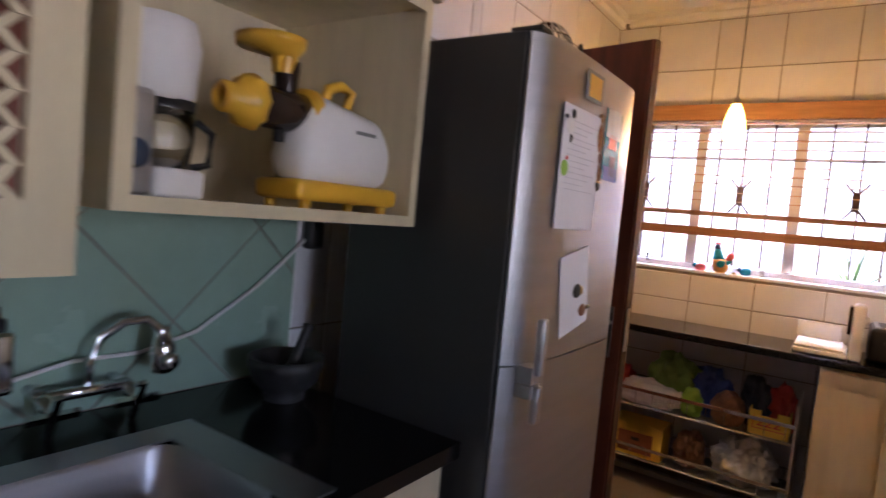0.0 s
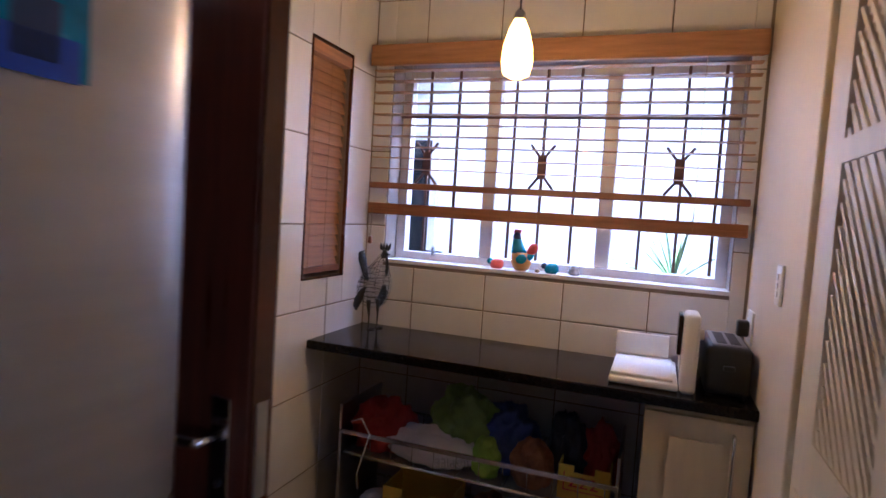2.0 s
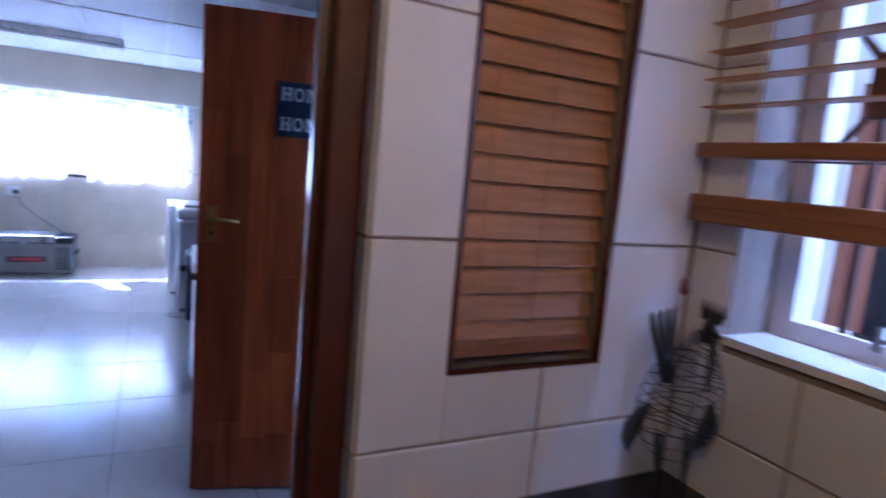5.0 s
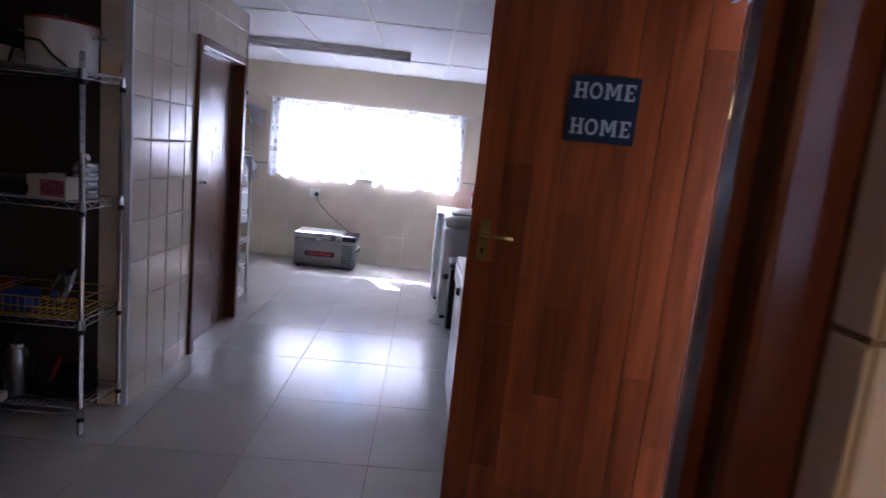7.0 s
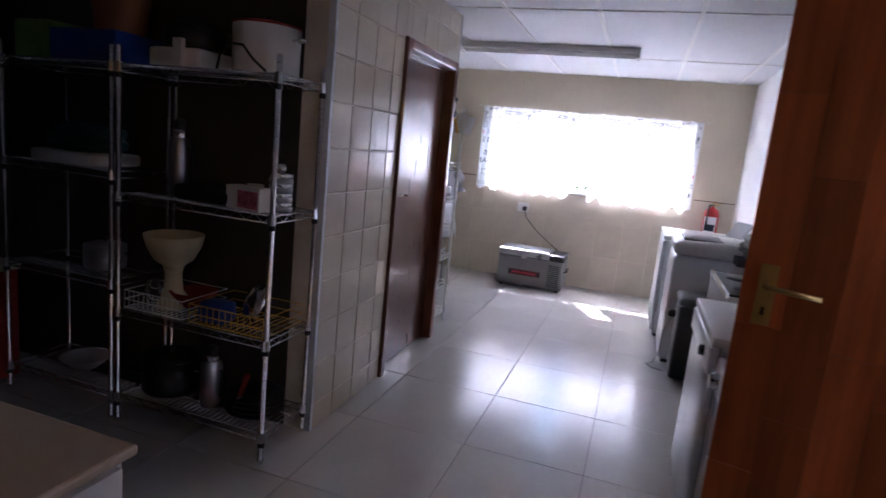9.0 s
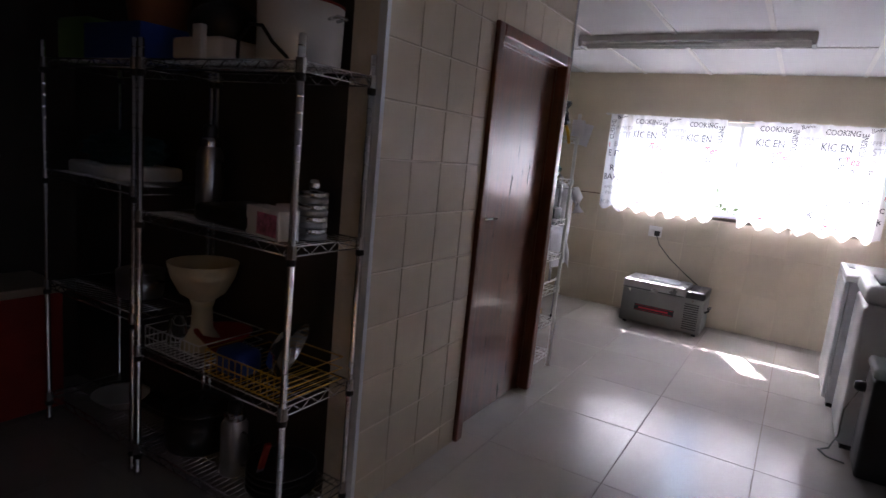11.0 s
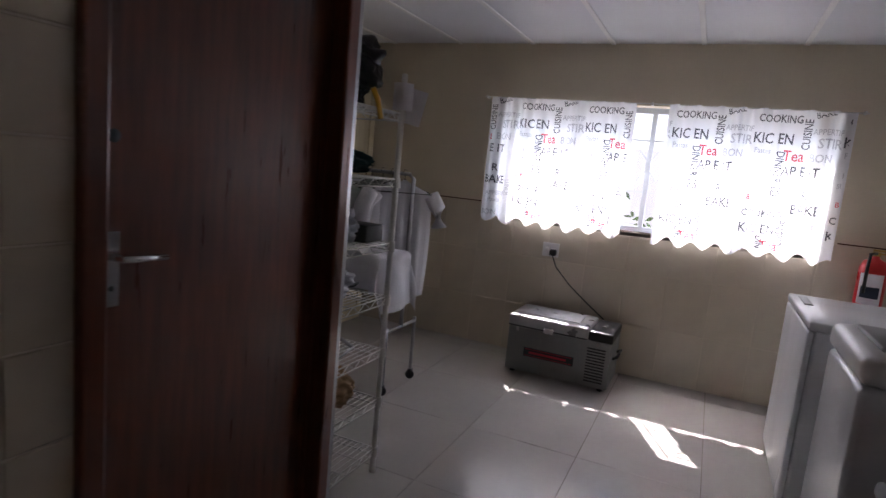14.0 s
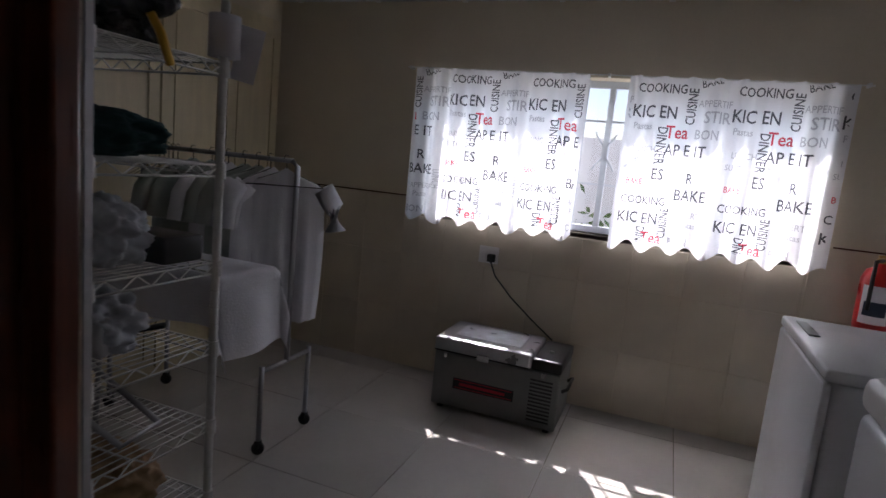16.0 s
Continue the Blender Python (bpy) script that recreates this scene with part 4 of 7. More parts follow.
def sink_and_counter():
    c = thing("sink_counter", "black granite sink counter with a polished edge", "counter", pose(KX + 0.004, -0.6, 0))
    x1 = 0.70
    hx0, hx1, hy0, hy1 = 0.275, 0.64, 1.30, 1.79
    part("worktop", boxes(*[(a, b, cc, d, 0.892, 0.93) for a, b, cc, d in wall_pieces(0, x1, 0, 2.255, [(hx0, hx1, hy0, hy1)])]), GRANITE, c)
    k = thing("sink_base_unit", "cream painted base cupboard under the sink", "cupboard", pose(KX + 0.004, -0.6, 0))
    part("body", box(0, 0.62, 0, 2.245, 0.1, 0.70), CREAM_WOOD, k)
    part("side_panel", box(0, 0.66, 2.225, 2.245, 0.0, 0.888), CREAM_WOOD, k)
    part("front_rail", box(0.63, 0.66, 0, 2.224, 0.70, 0.888), CREAM_WOOD, k)
    part("plinth", box(0.05, 0.57, 0, 2.22, 0, 0.098), DARK_WOOD, k)
    for i in range(4):
        part("door", panel_door(0.55, 0.58, 0.02), CREAM_WOOD, k, at=pose(0.641, 0.005 + 0.555 * i, 0.11, 0, 0, 90))
    s = thing("sink", "brushed steel kitchen sink set in dark granite", "sink", pose(KX + 0.004, -0.6, 0))
    rim = boxes(*[(a, b, cc, d, 0.931, 0.936) for a, b, cc, d in wall_pieces(hx0 - 0.075, hx1 + 0.03, hy0 - 0.30, hy1 + 0.09, [(hx0, hx1, hy0, hy1)])])
    part("rim", rim, STEEL, s)
    bm = bmesh.new()
    rings = []
    for inset, z in ((0.0, 0.934), (0.006, 0.925), (0.012, 0.80), (0.03, 0.775), (0.07, 0.768)):
        a, b, e, f = hx0 + inset, hx1 - inset, hy0 + inset, hy1 - inset
        r = 0.06
        ring = []
        for cx, cy, st in ((b - r, f - r, 0), (a + r, f - r, 90), (a + r, e + r, 180), (b - r, e + r, 270)):
            for q in range(6):
                t = radians(st + 18 * q)
                ring.append(bm.verts.new((cx + r * math.cos(t), cy + r * math.sin(t), z)))
        rings.append(ring)
    for p, q in zip(rings, rings[1:]):
        for i in range(24):
            bm.faces.new((p[i], p[(i + 1) % 24], q[(i + 1) % 24], q[i]))
    bm.faces.new(rings[-1])
    part("bowl", smooth(bm), STEEL, s)
    part("drain", lathe([(0.04, 0), (0.04, 0.004), (0.03, 0.002), (0, 0.002)], 20, (0.46, 1.54, 0.769)), CHROME, s)
    t = thing("mixer_tap", "chrome wall mixer tap with a curved spout", "tap", pose(KX + 0.02, 1.11, 0.93))
    part("body", tube([(0.06, -0.085, 0.075), (0.06, 0.085, 0.075)], 0.014, 12), CHROME, t)
    for y in (-0.085, 0.085):
        part("wall_pipe", tube([(-0.015, y, 0.075), (0.06, y, 0.075)], 0.011, 10), CHROME, t)
        hd = part("tap_head", lathe([(0.017, 0), (0.018, 0.02), (0.010, 0.035), (0.010, 0.05), (0, 0.05)], 14), CHROME, t, at=pose(0.06, y, 0.07, 0, 115, 0))
        part("lever", boxes((-0.008, 0.008, -0.05, 0.05, 0.045, 0.058), (-0.05, 0.05, -0.008, 0.008, 0.045, 0.058)), CHROME, hd)
    part("spout", tube([(0.06, 0.0, 0.085), (0.06, 0.0, 0.14), (0.068, 0.02, 0.19), (0.085, 0.06, 0.225), (0.105, 0.10, 0.23), (0.12, 0.125, 0.205), (0.125, 0.13, 0.17)], 0.010, 12), CHROME, t)
    f = thing("tap_filter", "chrome water filter head fixed to the tap spout", "filter", pose(KX + 0.125, 1.25, 0.93 + 0.135))
    part("filter_body", lathe([(0.012, -0.035), (0.024, -0.03), (0.027, 0.0), (0.027, 0.03), (0.02, 0.045), (0.012, 0.06), (0.014, 0.075), (0, 0.075)], 18), CHROME, f)
    part("knob", lathe([(0.018, 0), (0.02, 0.02), (0.012, 0.028), (0, 0.028)], 16), CHROME, f, at=pose(0.02, 0.0, 0.0, 0, 90, 0))
    p = thing("soap_dispenser", "dark chrome pump dispenser on the wall", "dispenser", pose(KX + 0.05, 0.945, 1.02))
    part("holder", smooth(box(-0.045, 0.03, -0.04, 0.03, 0, 0.13, 0.012)), CHROME, p)
    part("cap", lathe([(0.02, 0.131), (0.02, 0.15), (0.008, 0.155), (0.008, 0.175), (0, 0.175)], 16), BLACK_PLASTIC, p)
    cord = thing("wall_flex", "white flex looping along the green tiles", "cable", pose(KX, 1.0, 1.0))
    part("flex", tube([(0.02, -0.3, 0.02), (0.022, -0.15, -0.02), (0.03, -0.05, 0.03), (0.03, 0.1, 0.06), (0.02, 0.25, 0.055), (0.02, 0.4, 0.09), (0.02, 0.5, 0.15), (0.02, 0.58, 0.2), (0.02, 0.67, 0.27), (0.02, 0.75, 0.34)], 0.005, 8), WHITE_PLASTIC, cord)
    m = thing("mortar", "dark grey stone mortar standing on the granite", "mortar", pose(-0.79, 1.545, 0.93))
    part("bowl", lathe([(0.05, 0), (0.055, 0.012), (0.05, 0.02), (0.085, 0.05), (0.098, 0.09), (0.1, 0.115), (0.088, 0.115), (0.08, 0.08), (0.04, 0.04), (0, 0.035)], 28), STONE, m)
    ps = thing("pestle", "dark grey stone pestle leaning in the mortar", "pestle", pose(-0.79, 1.545, 0.97, -22, 4, 0))
    part("rod", lathe([(0, 0), (0.022, 0.004), (0.024, 0.03), (0.014, 0.06), (0.013, 0.15), (0.017, 0.165), (0, 0.17)], 16), STONE, ps)
    pl = thing("plug_adapter", "black plug hanging at the tile edge", "plug", pose(KX + 0.006, 1.775, 1.31))
    part("body", smooth(box(0, 0.04, -0.03, 0.03, 0, 0.09, 0.012)), BLACK_PLASTIC, pl)


def fridge():
    x0, x1, y0, y1, H, S = -0.755, -0.25, 1.70, 2.372, 1.89, 1.115
    f = thing("fridge", "tall brushed steel fridge freezer with dark grey sides", "fridge", pose(x0, y0, 0))
    d, w = x1 - x0, y1 - y0
    part("cabinet", box(0, d, 0, w, 0.03, H, 0.006), FRIDGE_SIDE, f)

    def bow(k):
        s = 2 * k - 1
        return 0.012 + 0.018 * (1 - s * s) + 0.029 * (1 - s ** 10) if s < 0 else 0.035 + 0.024 * (1 - s ** 8)
    for z0, z1, nm in ((0.06, S - 0.002, "freezer_door"), (S + 0.002, H - 0.004, "fridge_door")):
        bm = bmesh.new()
        n = 28
        rows = []
        for k in range(n + 1):
            y = 0.002 + (w - 0.004) * k / n
            x = d + bow(k / n)
            rows.append((x, y))
        lo = [bm.verts.new((x, y, z0)) for x, y in rows]
        hi = [bm.verts.new((x, y, z1)) for x, y in rows]
        bl = [bm.verts.new((d + 0.006, y, z0)) for x, y in rows]
        bh = [bm.verts.new((d + 0.006, y, z1)) for x, y in rows]
        for k in range(n):
            fc = bm.faces.new((lo[k], lo[k + 1], hi[k + 1], hi[k]))
            fc.smooth = True
        lo = [bm.verts.new((x, y, z0)) for x, y in rows]
        hi = [bm.verts.new((x, y, z1)) for x, y in rows]
        for k in range(n):
            bm.faces.new((bl[k + 1], bl[k], bh[k], bh[k + 1]))
            bm.faces.new((hi[k], hi[k + 1], bh[k + 1], bh[k]))
            bm.faces.new((lo[k + 1], lo[k], bl[k], bl[k + 1]))
        bm.faces.new((lo[0], hi[0], bh[0], bl[0]))
        bm.faces.new((lo[n], bl[n], bh[n], hi[n]))
        dr = part(nm, bm, FRIDGE_STEEL, f, "brushed steel door, slightly bowed")
        part("gasket", boxes((d, d + 0.006, 0.01, w - 0.01, z0 + 0.005, z1 - 0.005)), BLACK_PLASTIC, f)
        hz = (1.10, 1.235) if nm == "fridge_door" else (0.985, 1.075)
        part("handle", smooth(box(d + 0.075, d + 0.095, 0.045, 0.075, hz[0], hz[1], 0.006)), TOOL_SILVER, dr, "silver bar handle")
        part("handle_mount", boxes((d + 0.04, d + 0.08, 0.035, 0.085, hz[0] - (0.02 if nm == "fridge_door" else -0.06), hz[0] + (0.02 if nm == "fridge_door" else 0.09))), TOOL_SILVER, dr)
    part("plinth", box(0.02, d - 0.01, 0.02, w - 0.02, 0, 0.03), BLACK_PLASTIC, f)
    part("hinge_cap", box(d - 0.05, d + 0.03, 0.01, 0.06, H, H + 0.012, 0.003), BLACK_PLASTIC, f)

    def face(y):
        k = (y - y0) / w
        return x1 + bow(k)

    def sheet(name, label, cat, ya, yb, z0, z1, material, lift=0.003, roll=0.0, marks=()):
        yc, zc = (ya + yb) / 2, (z0 + z1) / 2
        slope = math.degrees(math.atan2(face(yb) - face(ya), yb - ya))
        t = thing(name, label, cat, pose(max(face(ya), face(yb), face(yc)) + lift, yc, zc) @ pose(0, 0, 0, roll, 0, -slope))
        part("sheet", box(-0.001, 0.001, ya - yc, yb - yc, z0 - zc, z1 - zc), material, t)
        for a, b, c2, e, mm in marks:
            part("print", boxes((0.0012, 0.0018, a, b, c2, e)), mm, t)
        return t
    lines = [(-0.085, 0.085 - 0.03 * (k % 3), 0.115 - 0.014 * k, 0.1168 - 0.014 * k, INK_GREY) for k in range(13)]
    sheet("printed_note", "white printed sheet held on the fridge door", "paper", 1.815, 2.045, 1.447, 1.75, PAPER, 0.003, 0, lines)
    sheet("small_note", "tilted white paper held on the fridge by magnets", "paper", 1.893, 2.07, 1.178, 1.392, PAPER, 0.003, 11)
    sheet("yellow_magnet", "small yellow framed magnet on the fridge", "magnet", 1.92, 2.03, 1.78, 1.855, GREY_PLASTIC, 0.006, 0, [(-0.04, 0.04, -0.028, 0.028, YELLOW)])
    sheet("picture_magnet", "blue green picture magnet with a small boat", "magnet", 2.085, 2.215, 1.595, 1.79, TURQUOISE, 0.003, 0, [(-0.055, 0.055, -0.1, -0.06, BLUE), (-0.055, 0.055, 0.02, 0.1, CLEAR_BAG), (-0.03, 0.03, -0.01, 0.03, CORAL), (-0.01, 0.035, -0.085, -0.03, DEEP_BLUE)])

    def magnet(name, label, y, z, bits):
        t = thing(name, label, "magnet", pose(face(y) + 0.002, y, z))
        for nm, yy, zz, ry, rz, mm in bits:
            part(nm, smooth(moved(blob(0.007, ry, rz, len(nm), 0.08, 2, 2, False), pose(0.003, yy, zz - rz))), mm, t)
    magnet("sheep_magnet", "white and black sheep shaped magnet", 1.853, 1.70, [("body", 0, 0, 0.026, 0.022, WHITE_PLASTIC), ("head", 0.012, 0.03, 0.013, 0.013, BLACK_PLASTIC), ("ear", -0.027, 0.018, 0.009, 0.006, BLACK_PLASTIC), ("leg", 0.006, -0.03, 0.006, 0.012, BLACK_PLASTIC)])
    magnet("apple_magnet", "lime green apple shaped magnet", 1.842, 1.596, [("fruit", 0, 0, 0.022, 0.021, LIME), ("flower", 0.006, 0.025, 0.007, 0.006, CORAL)])
    magnet("carved_magnet", "brown carved figure magnet", 2.043, 1.70, [("body", 0, 0, 0.020, 0.045, CARTON_BROWN), ("top", 0, 0.05, 0.013, 0.014, TAN_CLOTH), ("tail", 0.005, -0.055, 0.008, 0.018, CARTON_BROWN)])
    magnet("hut_magnet", "striped hut shaped magnet in brown and orange", 2.058, 1.585, [("roof", 0, 0.018, 0.018, 0.026, ONION), ("wall", 0, -0.012, 0.023, 0.016, BLACK_PLASTIC), ("stripe", 0, -0.004, 0.022, 0.005, OCHRE)])
    magnet("owl_magnet", "dark green bird shaped magnet", 1.997, 1.285, [("body", 0, 0, 0.026, 0.020, STONE), ("wing", 0.02, 0.0, 0.02, 0.014, OCHRE)])
    magnet("guitar_magnet", "brown wooden guitar shaped magnet", 2.056, 1.23, [("body", -0.01, 0, 0.024, 0.018, CARTON_BROWN), ("neck", 0.025, 0.006, 0.018, 0.006, BLACK_PLASTIC), ("hole", -0.008, 0.0, 0.008, 0.008, OCHRE)])
    b = thing("wire_ornament", "silver wire ball ornament on top of the fridge", "ornament", pose(-0.50, 2.30, 1.90))
    for k in range(7):
        a = math.pi * k / 7
        bm = tube([(0.09 * math.cos(t) * math.cos(a), 0.09 * math.cos(t) * math.sin(a), 0.11 + 0.11 * math.sin(t)) for t in [2 * math.pi * i / 20 for i in range(20)]], 0.003, 5, closed=True)
        part("hoop", bm, CHROME, b)
    for k in range(4):
        z = 0.05 + 0.04 * k
        r = 0.09 * math.sqrt(max(0.05, 1 - ((z - 0.11) / 0.11) ** 2))
        part("ring", tube([(r * math.cos(t), r * math.sin(t), z) for t in [2 * math.pi * i / 20 for i in range(20)]], 0.003, 5, closed=True), CHROME, b)
    part("rosette", lathe([(0.0, 0), (0.035, 0.004), (0.04, 0.012), (0, 0.014)], 12), BLACK_WIRE, b, at=pose(0.09, 0.06, 0.12, 0, 80, 30))


wall_cupboards()
juicer()
coffee_machine()
sink_and_counter()
fridge()


# ---- kitchen: window counter and pantry ----
def window_counter():
    c = thing("window_counter", "black granite counter under the kitchen window", "counter", pose(KX + 0.004, 3.865, 0))
    part("worktop", box(0, 1.685, 0, KN - 3.869, 0.892, 0.93, 0.006), GRANITE, c)
    k = thing("corner_cupboard", "cream base cupboard with a panelled door", "cupboard", pose(0.345, 3.91, 0))
    part("body", box(0, 0.34, 0, 0.44, 0.09, 0.888), CREAM_WOOD, k)
    part("plinth", box(0.01, 0.33, 0.05, 0.43, 0, 0.09), DARK_WOOD, k)
    dr = part("door", panel_door(0.325, 0.77, 0.022), CREAM_WOOD, k, at=pose(0.005, -0.001, 0.10))
    part("handle", tube([(0.275, -0.022, 0.50), (0.275, -0.045, 0.50), (0.275, -0.045, 0.73), (0.275, -0.022, 0.73)], 0.006, 8), CHROME, dr)
    r = thing("pull_out_rack", "chrome pull-out wire rack with two baskets of groceries", "rack", pose(-0.86, 3.95, 0))
    for z, zr in ((0.45, 0.545), (0.14, 0.21)):
        bm = bmesh.new()
        for zz in (z, zr):
            tube([(0, 0, zz), (1.14, 0, zz), (1.14, 0.36, zz), (0, 0.36, zz)], 0.006, 8, bm, True)
        for x in range(12):
            tube([(0.05 + x * 0.095, 0, zr - 0.004), (0.05 + x * 0.095, 0, z), (0.05 + x * 0.095, 0.36, z), (0.05 + x * 0.095, 0.36, zr - 0.004)], 0.0025, 6, bm)
        part("basket", bm, CHROME, r)
        part("basket_floor", box(0.005, 1.135, 0.005, 0.355, z - 0.008, z - 0.002), GREY_PLASTIC, r)
        part("front_rail", box(0.0, 1.14, -0.012, -0.004, zr - 0.008, zr + 0.012, 0.002), CHROME, r)
    for x in (0.0, 1.13):
        part("side_frame", box(x, x + 0.012, -0.01, 0.37, 0.0, 0.66, 0.003), STEEL, r)
    part("runner", box(0.0, 1.14, 0.16, 0.20, 0.0, 0.03), STEEL, r)

    def bag(name, label, x, y, z, rx, ry, rz, mm, seed, rough=0.28):
        return solid(name, blob(rx, ry, rz, seed, rough), mm, label, "bag", m=pose(x, y, z))
    bag("red_bag", "red plastic bag lying in the upper basket", -0.72, 4.10, 0.452, 0.13, 0.12, 0.12, RED_CLOTH, 1)
    wb = bag("white_bag", "white printed plastic bag in the upper basket", -0.48, 4.05, 0.452, 0.20, 0.09, 0.085, PAPER, 2, 0.18)
    bag("green_bag", "folded green plastic bag on the groceries", -0.36, 4.13, 0.47, 0.15, 0.10, 0.16, GREEN_BAG, 3)
    bag("lime_packet", "lime green packet in the upper basket", -0.235, 4.03, 0.452, 0.06, 0.05, 0.09, LIME, 4, 0.15)
    bag("blue_bag", "dark blue plastic bag among the groceries", -0.17, 4.14, 0.455, 0.12, 0.10, 0.15, BLUE, 5)
    bag("onion_bag", "brown net bag of onions in the basket", -0.05, 4.04, 0.452, 0.085, 0.07, 0.105, ONION, 6, 0.12)
    bag("blue_packet", "blue and white packet in the basket", 0.07, 4.15, 0.455, 0.08, 0.08, 0.15, DEEP_BLUE, 7)
    bag("dark_red_packet", "dark red packet standing in the basket", 0.20, 4.15, 0.455, 0.07, 0.08, 0.14, RED_CLOTH, 8)
    bag("clear_bag", "crumpled clear plastic bag in the lower basket", 0.05, 4.09, 0.142, 0.15, 0.12, 0.14, CLEAR_BAG, 9)
    bag("brown_packet", "brown paper packet in the lower basket", -0.23, 4.11, 0.142, 0.08, 0.09, 0.11, ONION, 10)
    bag("grey_packet", "pale packet lying in the lower basket", -0.73, 4.08, 0.142, 0.09, 0.09, 0.06, PAPER, 11, 0.15)
    for (x, y, z, w, h, lab) in ((0.06, 3.985, 0.452, 0.19, 0.13, "yellow printed fruit carton"), (-0.66, 3.985, 0.142, 0.30, 0.19, "yellow and brown printed fruit carton")):
        b = thing("fruit_box", lab + " in the pull-out basket", "box", pose(x, y, z))
        t = 0.005
        big = w > 0.25
        part("front_panel", boxes((0, w * 0.3, 0, t, 0, h), (w * 0.7, w, 0, t, 0, h), (w * 0.3, w * 0.7, 0, t, 0, h * 0.8)), CARDBOARD_Y, b)
        part("back_panel", box(0, w, 0.2, 0.2 + t, 0, h), CARDBOARD_Y, b)
        part("side_panel", box(0, t, t, 0.2, 0, h), CARDBOARD_Y, b)
        part("side_panel", box(w - t, w, t, 0.2, 0, h), CARDBOARD_Y, b)
        part("bottom", box(t, w - t, t, 0.2, 0, t), CARDBOARD_Y, b)
        if big:
            part("print", boxes((w * 0.17, w * 0.83, -0.002, -0.0005, 0.02, h * 0.74)), CARTON_BROWN, b, "brown printed front field")
            part("hand_hole", boxes((w * 0.42, w * 0.58, -0.0035, -0.0022, h * 0.48, h * 0.58)), BLACK_PLASTIC, b)
        else:
            part("number", moved(text_bm("222", 0.06, 0.0004, 1.3), pose(0.035, -0.0012, 0.05, 90)), INK_RED, b)
            part("print_line", boxes((0.02, w - 0.02, -0.0014, -0.0004, 0.034, 0.038), (0.02, 0.024, -0.0014, -0.0004, 0.038, 0.105)), INK_RED, b)
    lab = thing("bag_lettering", "grey upside-down lettering on the white bag", "print", pose(-0.37, 3.948, 0.52, 90, 8, 180))
    part("letters", text_bm("IIAPIEE", 0.05, 0.0004), INK_GREY, lab, at=pose(-0.09, 0, 0, 0, 180, 180))
    cb = thing("cable_loop", "thin pale cable hanging in the rack", "cable", pose(-0.80, 3.93, 0.40))
    part("flex", tube([(0.0, 0, 0.20), (0.05, 0.0, 0.22), (0.09, 0, 0.16), (0.06, 0, 0.05), (0.04, 0, -0.02), (0.05, 0.0, -0.08)], 0.003, 6), WHITE_PLASTIC, cb)


def slicer():
    s = thing("bread_slicer", "white electric bread slicer on the granite counter", "slicer", pose(0.215, 3.925, 0.93))
    part("base", smooth(box(0.0, 0.23, 0.0, 0.38, 0.004, 0.028, 0.006)), WHITE_PLASTIC, s)
    part("carriage", smooth(box(0.005, 0.215, 0.02, 0.36, 0.03, 0.042, 0.004)), WHITE_PLASTIC, s)
    part("back_fence", smooth(box(0.0, 0.20, 0.345, 0.365, 0.042, 0.13, 0.004)), WHITE_PLASTIC, s)
    part("upright", smooth(box(0.235, 0.285, 0.0, 0.14, 0.0, 0.275, 0.014, 3)), WHITE_PLASTIC, s)
    part("motor_housing", smooth(box(0.24, 0.29, 0.142, 0.36, 0.0, 0.225, 0.014, 3)), WHITE_PLASTIC, s)
    part("blade", lathe([(0.0, 0), (0.095, 0.001), (0.097, 0.002), (0, 0.004)], 36), STEEL, s, "round steel blade", at=pose(0.231, 0.13, 0.135, 0, 90, 0))
    part("blade_guard", smooth(box(0.218, 0.234, 0.06, 0.18, 0.12, 0.26, 0.006)), BROWN_PLASTIC, s)
    part("knob", lathe([(0.02, 0), (0.018, 0.016), (0, 0.018)], 18), WHITE_PLASTIC, s, at=pose(0.285, 0.07, 0.20, 0, 90, 0))
    t = thing("toaster", "black long-slot toaster against the wall", "toaster", pose(0.525, 3.945, 0.93))
    part("body", smooth(box(0.0, 0.145, 0.0, 0.33, 0.012, 0.175, 0.02, 3)), BLACK_PLASTIC, t)
    part("top_plate", box(0.018, 0.127, 0.03, 0.30, 0.1752, 0.179, 0.001), STEEL, t)
    for a in (0.035, 0.078):
        part("slot", boxes((a, a + 0.032, 0.05, 0.28, 0.1792, 0.1802)), BLACK_PLASTIC, t)
    part("lever", box(0.055, 0.09, -0.02, -0.001, 0.10, 0.115, 0.003), BLACK_PLASTIC, t)
    for i, (x, y) in enumerate(((0.02, 0.03), (0.125, 0.03), (0.02, 0.30), (0.125, 0.30))):
        part("foot", lathe([(0.01, 0), (0.01, 0.013), (0, 0.013)], 10, (x, y, 0)), BLACK_PLASTIC, t)
    w = thing("wall_socket", "white socket with a black plug beside the toaster", "socket", pose(KEAST - 0.001, 4.205, 1.145))
    part("plate", box(-0.008, 0, -0.06, 0.06, -0.06, 0.06, 0.002), WHITE_PLASTIC, w)
    part("plug", smooth(box(-0.05, -0.009, -0.03, 0.02, -0.035, 0.025, 0.008)), BLACK_PLASTIC, w)
    part("flex", tube([(-0.035, -0.005, -0.03), (-0.04, 0.0, -0.09), (-0.05, -0.01, -0.16), (-0.06, 0.0, -0.205)], 0.004, 6), BLACK_PLASTIC, w)
    sw = thing("light_switch", "white light switch on the cream stub wall", "switch", pose(KEAST - 0.001, 3.74, 1.345))
    part("plate", box(-0.009, 0, -0.037, 0.037, -0.06, 0.06, 0.003), WHITE_PLASTIC, sw)
    for z in (-0.025, 0.0, 0.025):
        part("rocker", box(-0.013, -0.009, -0.012, 0.012, z - 0.009, z + 0.009, 0.001), WHITE_PLASTIC, sw)


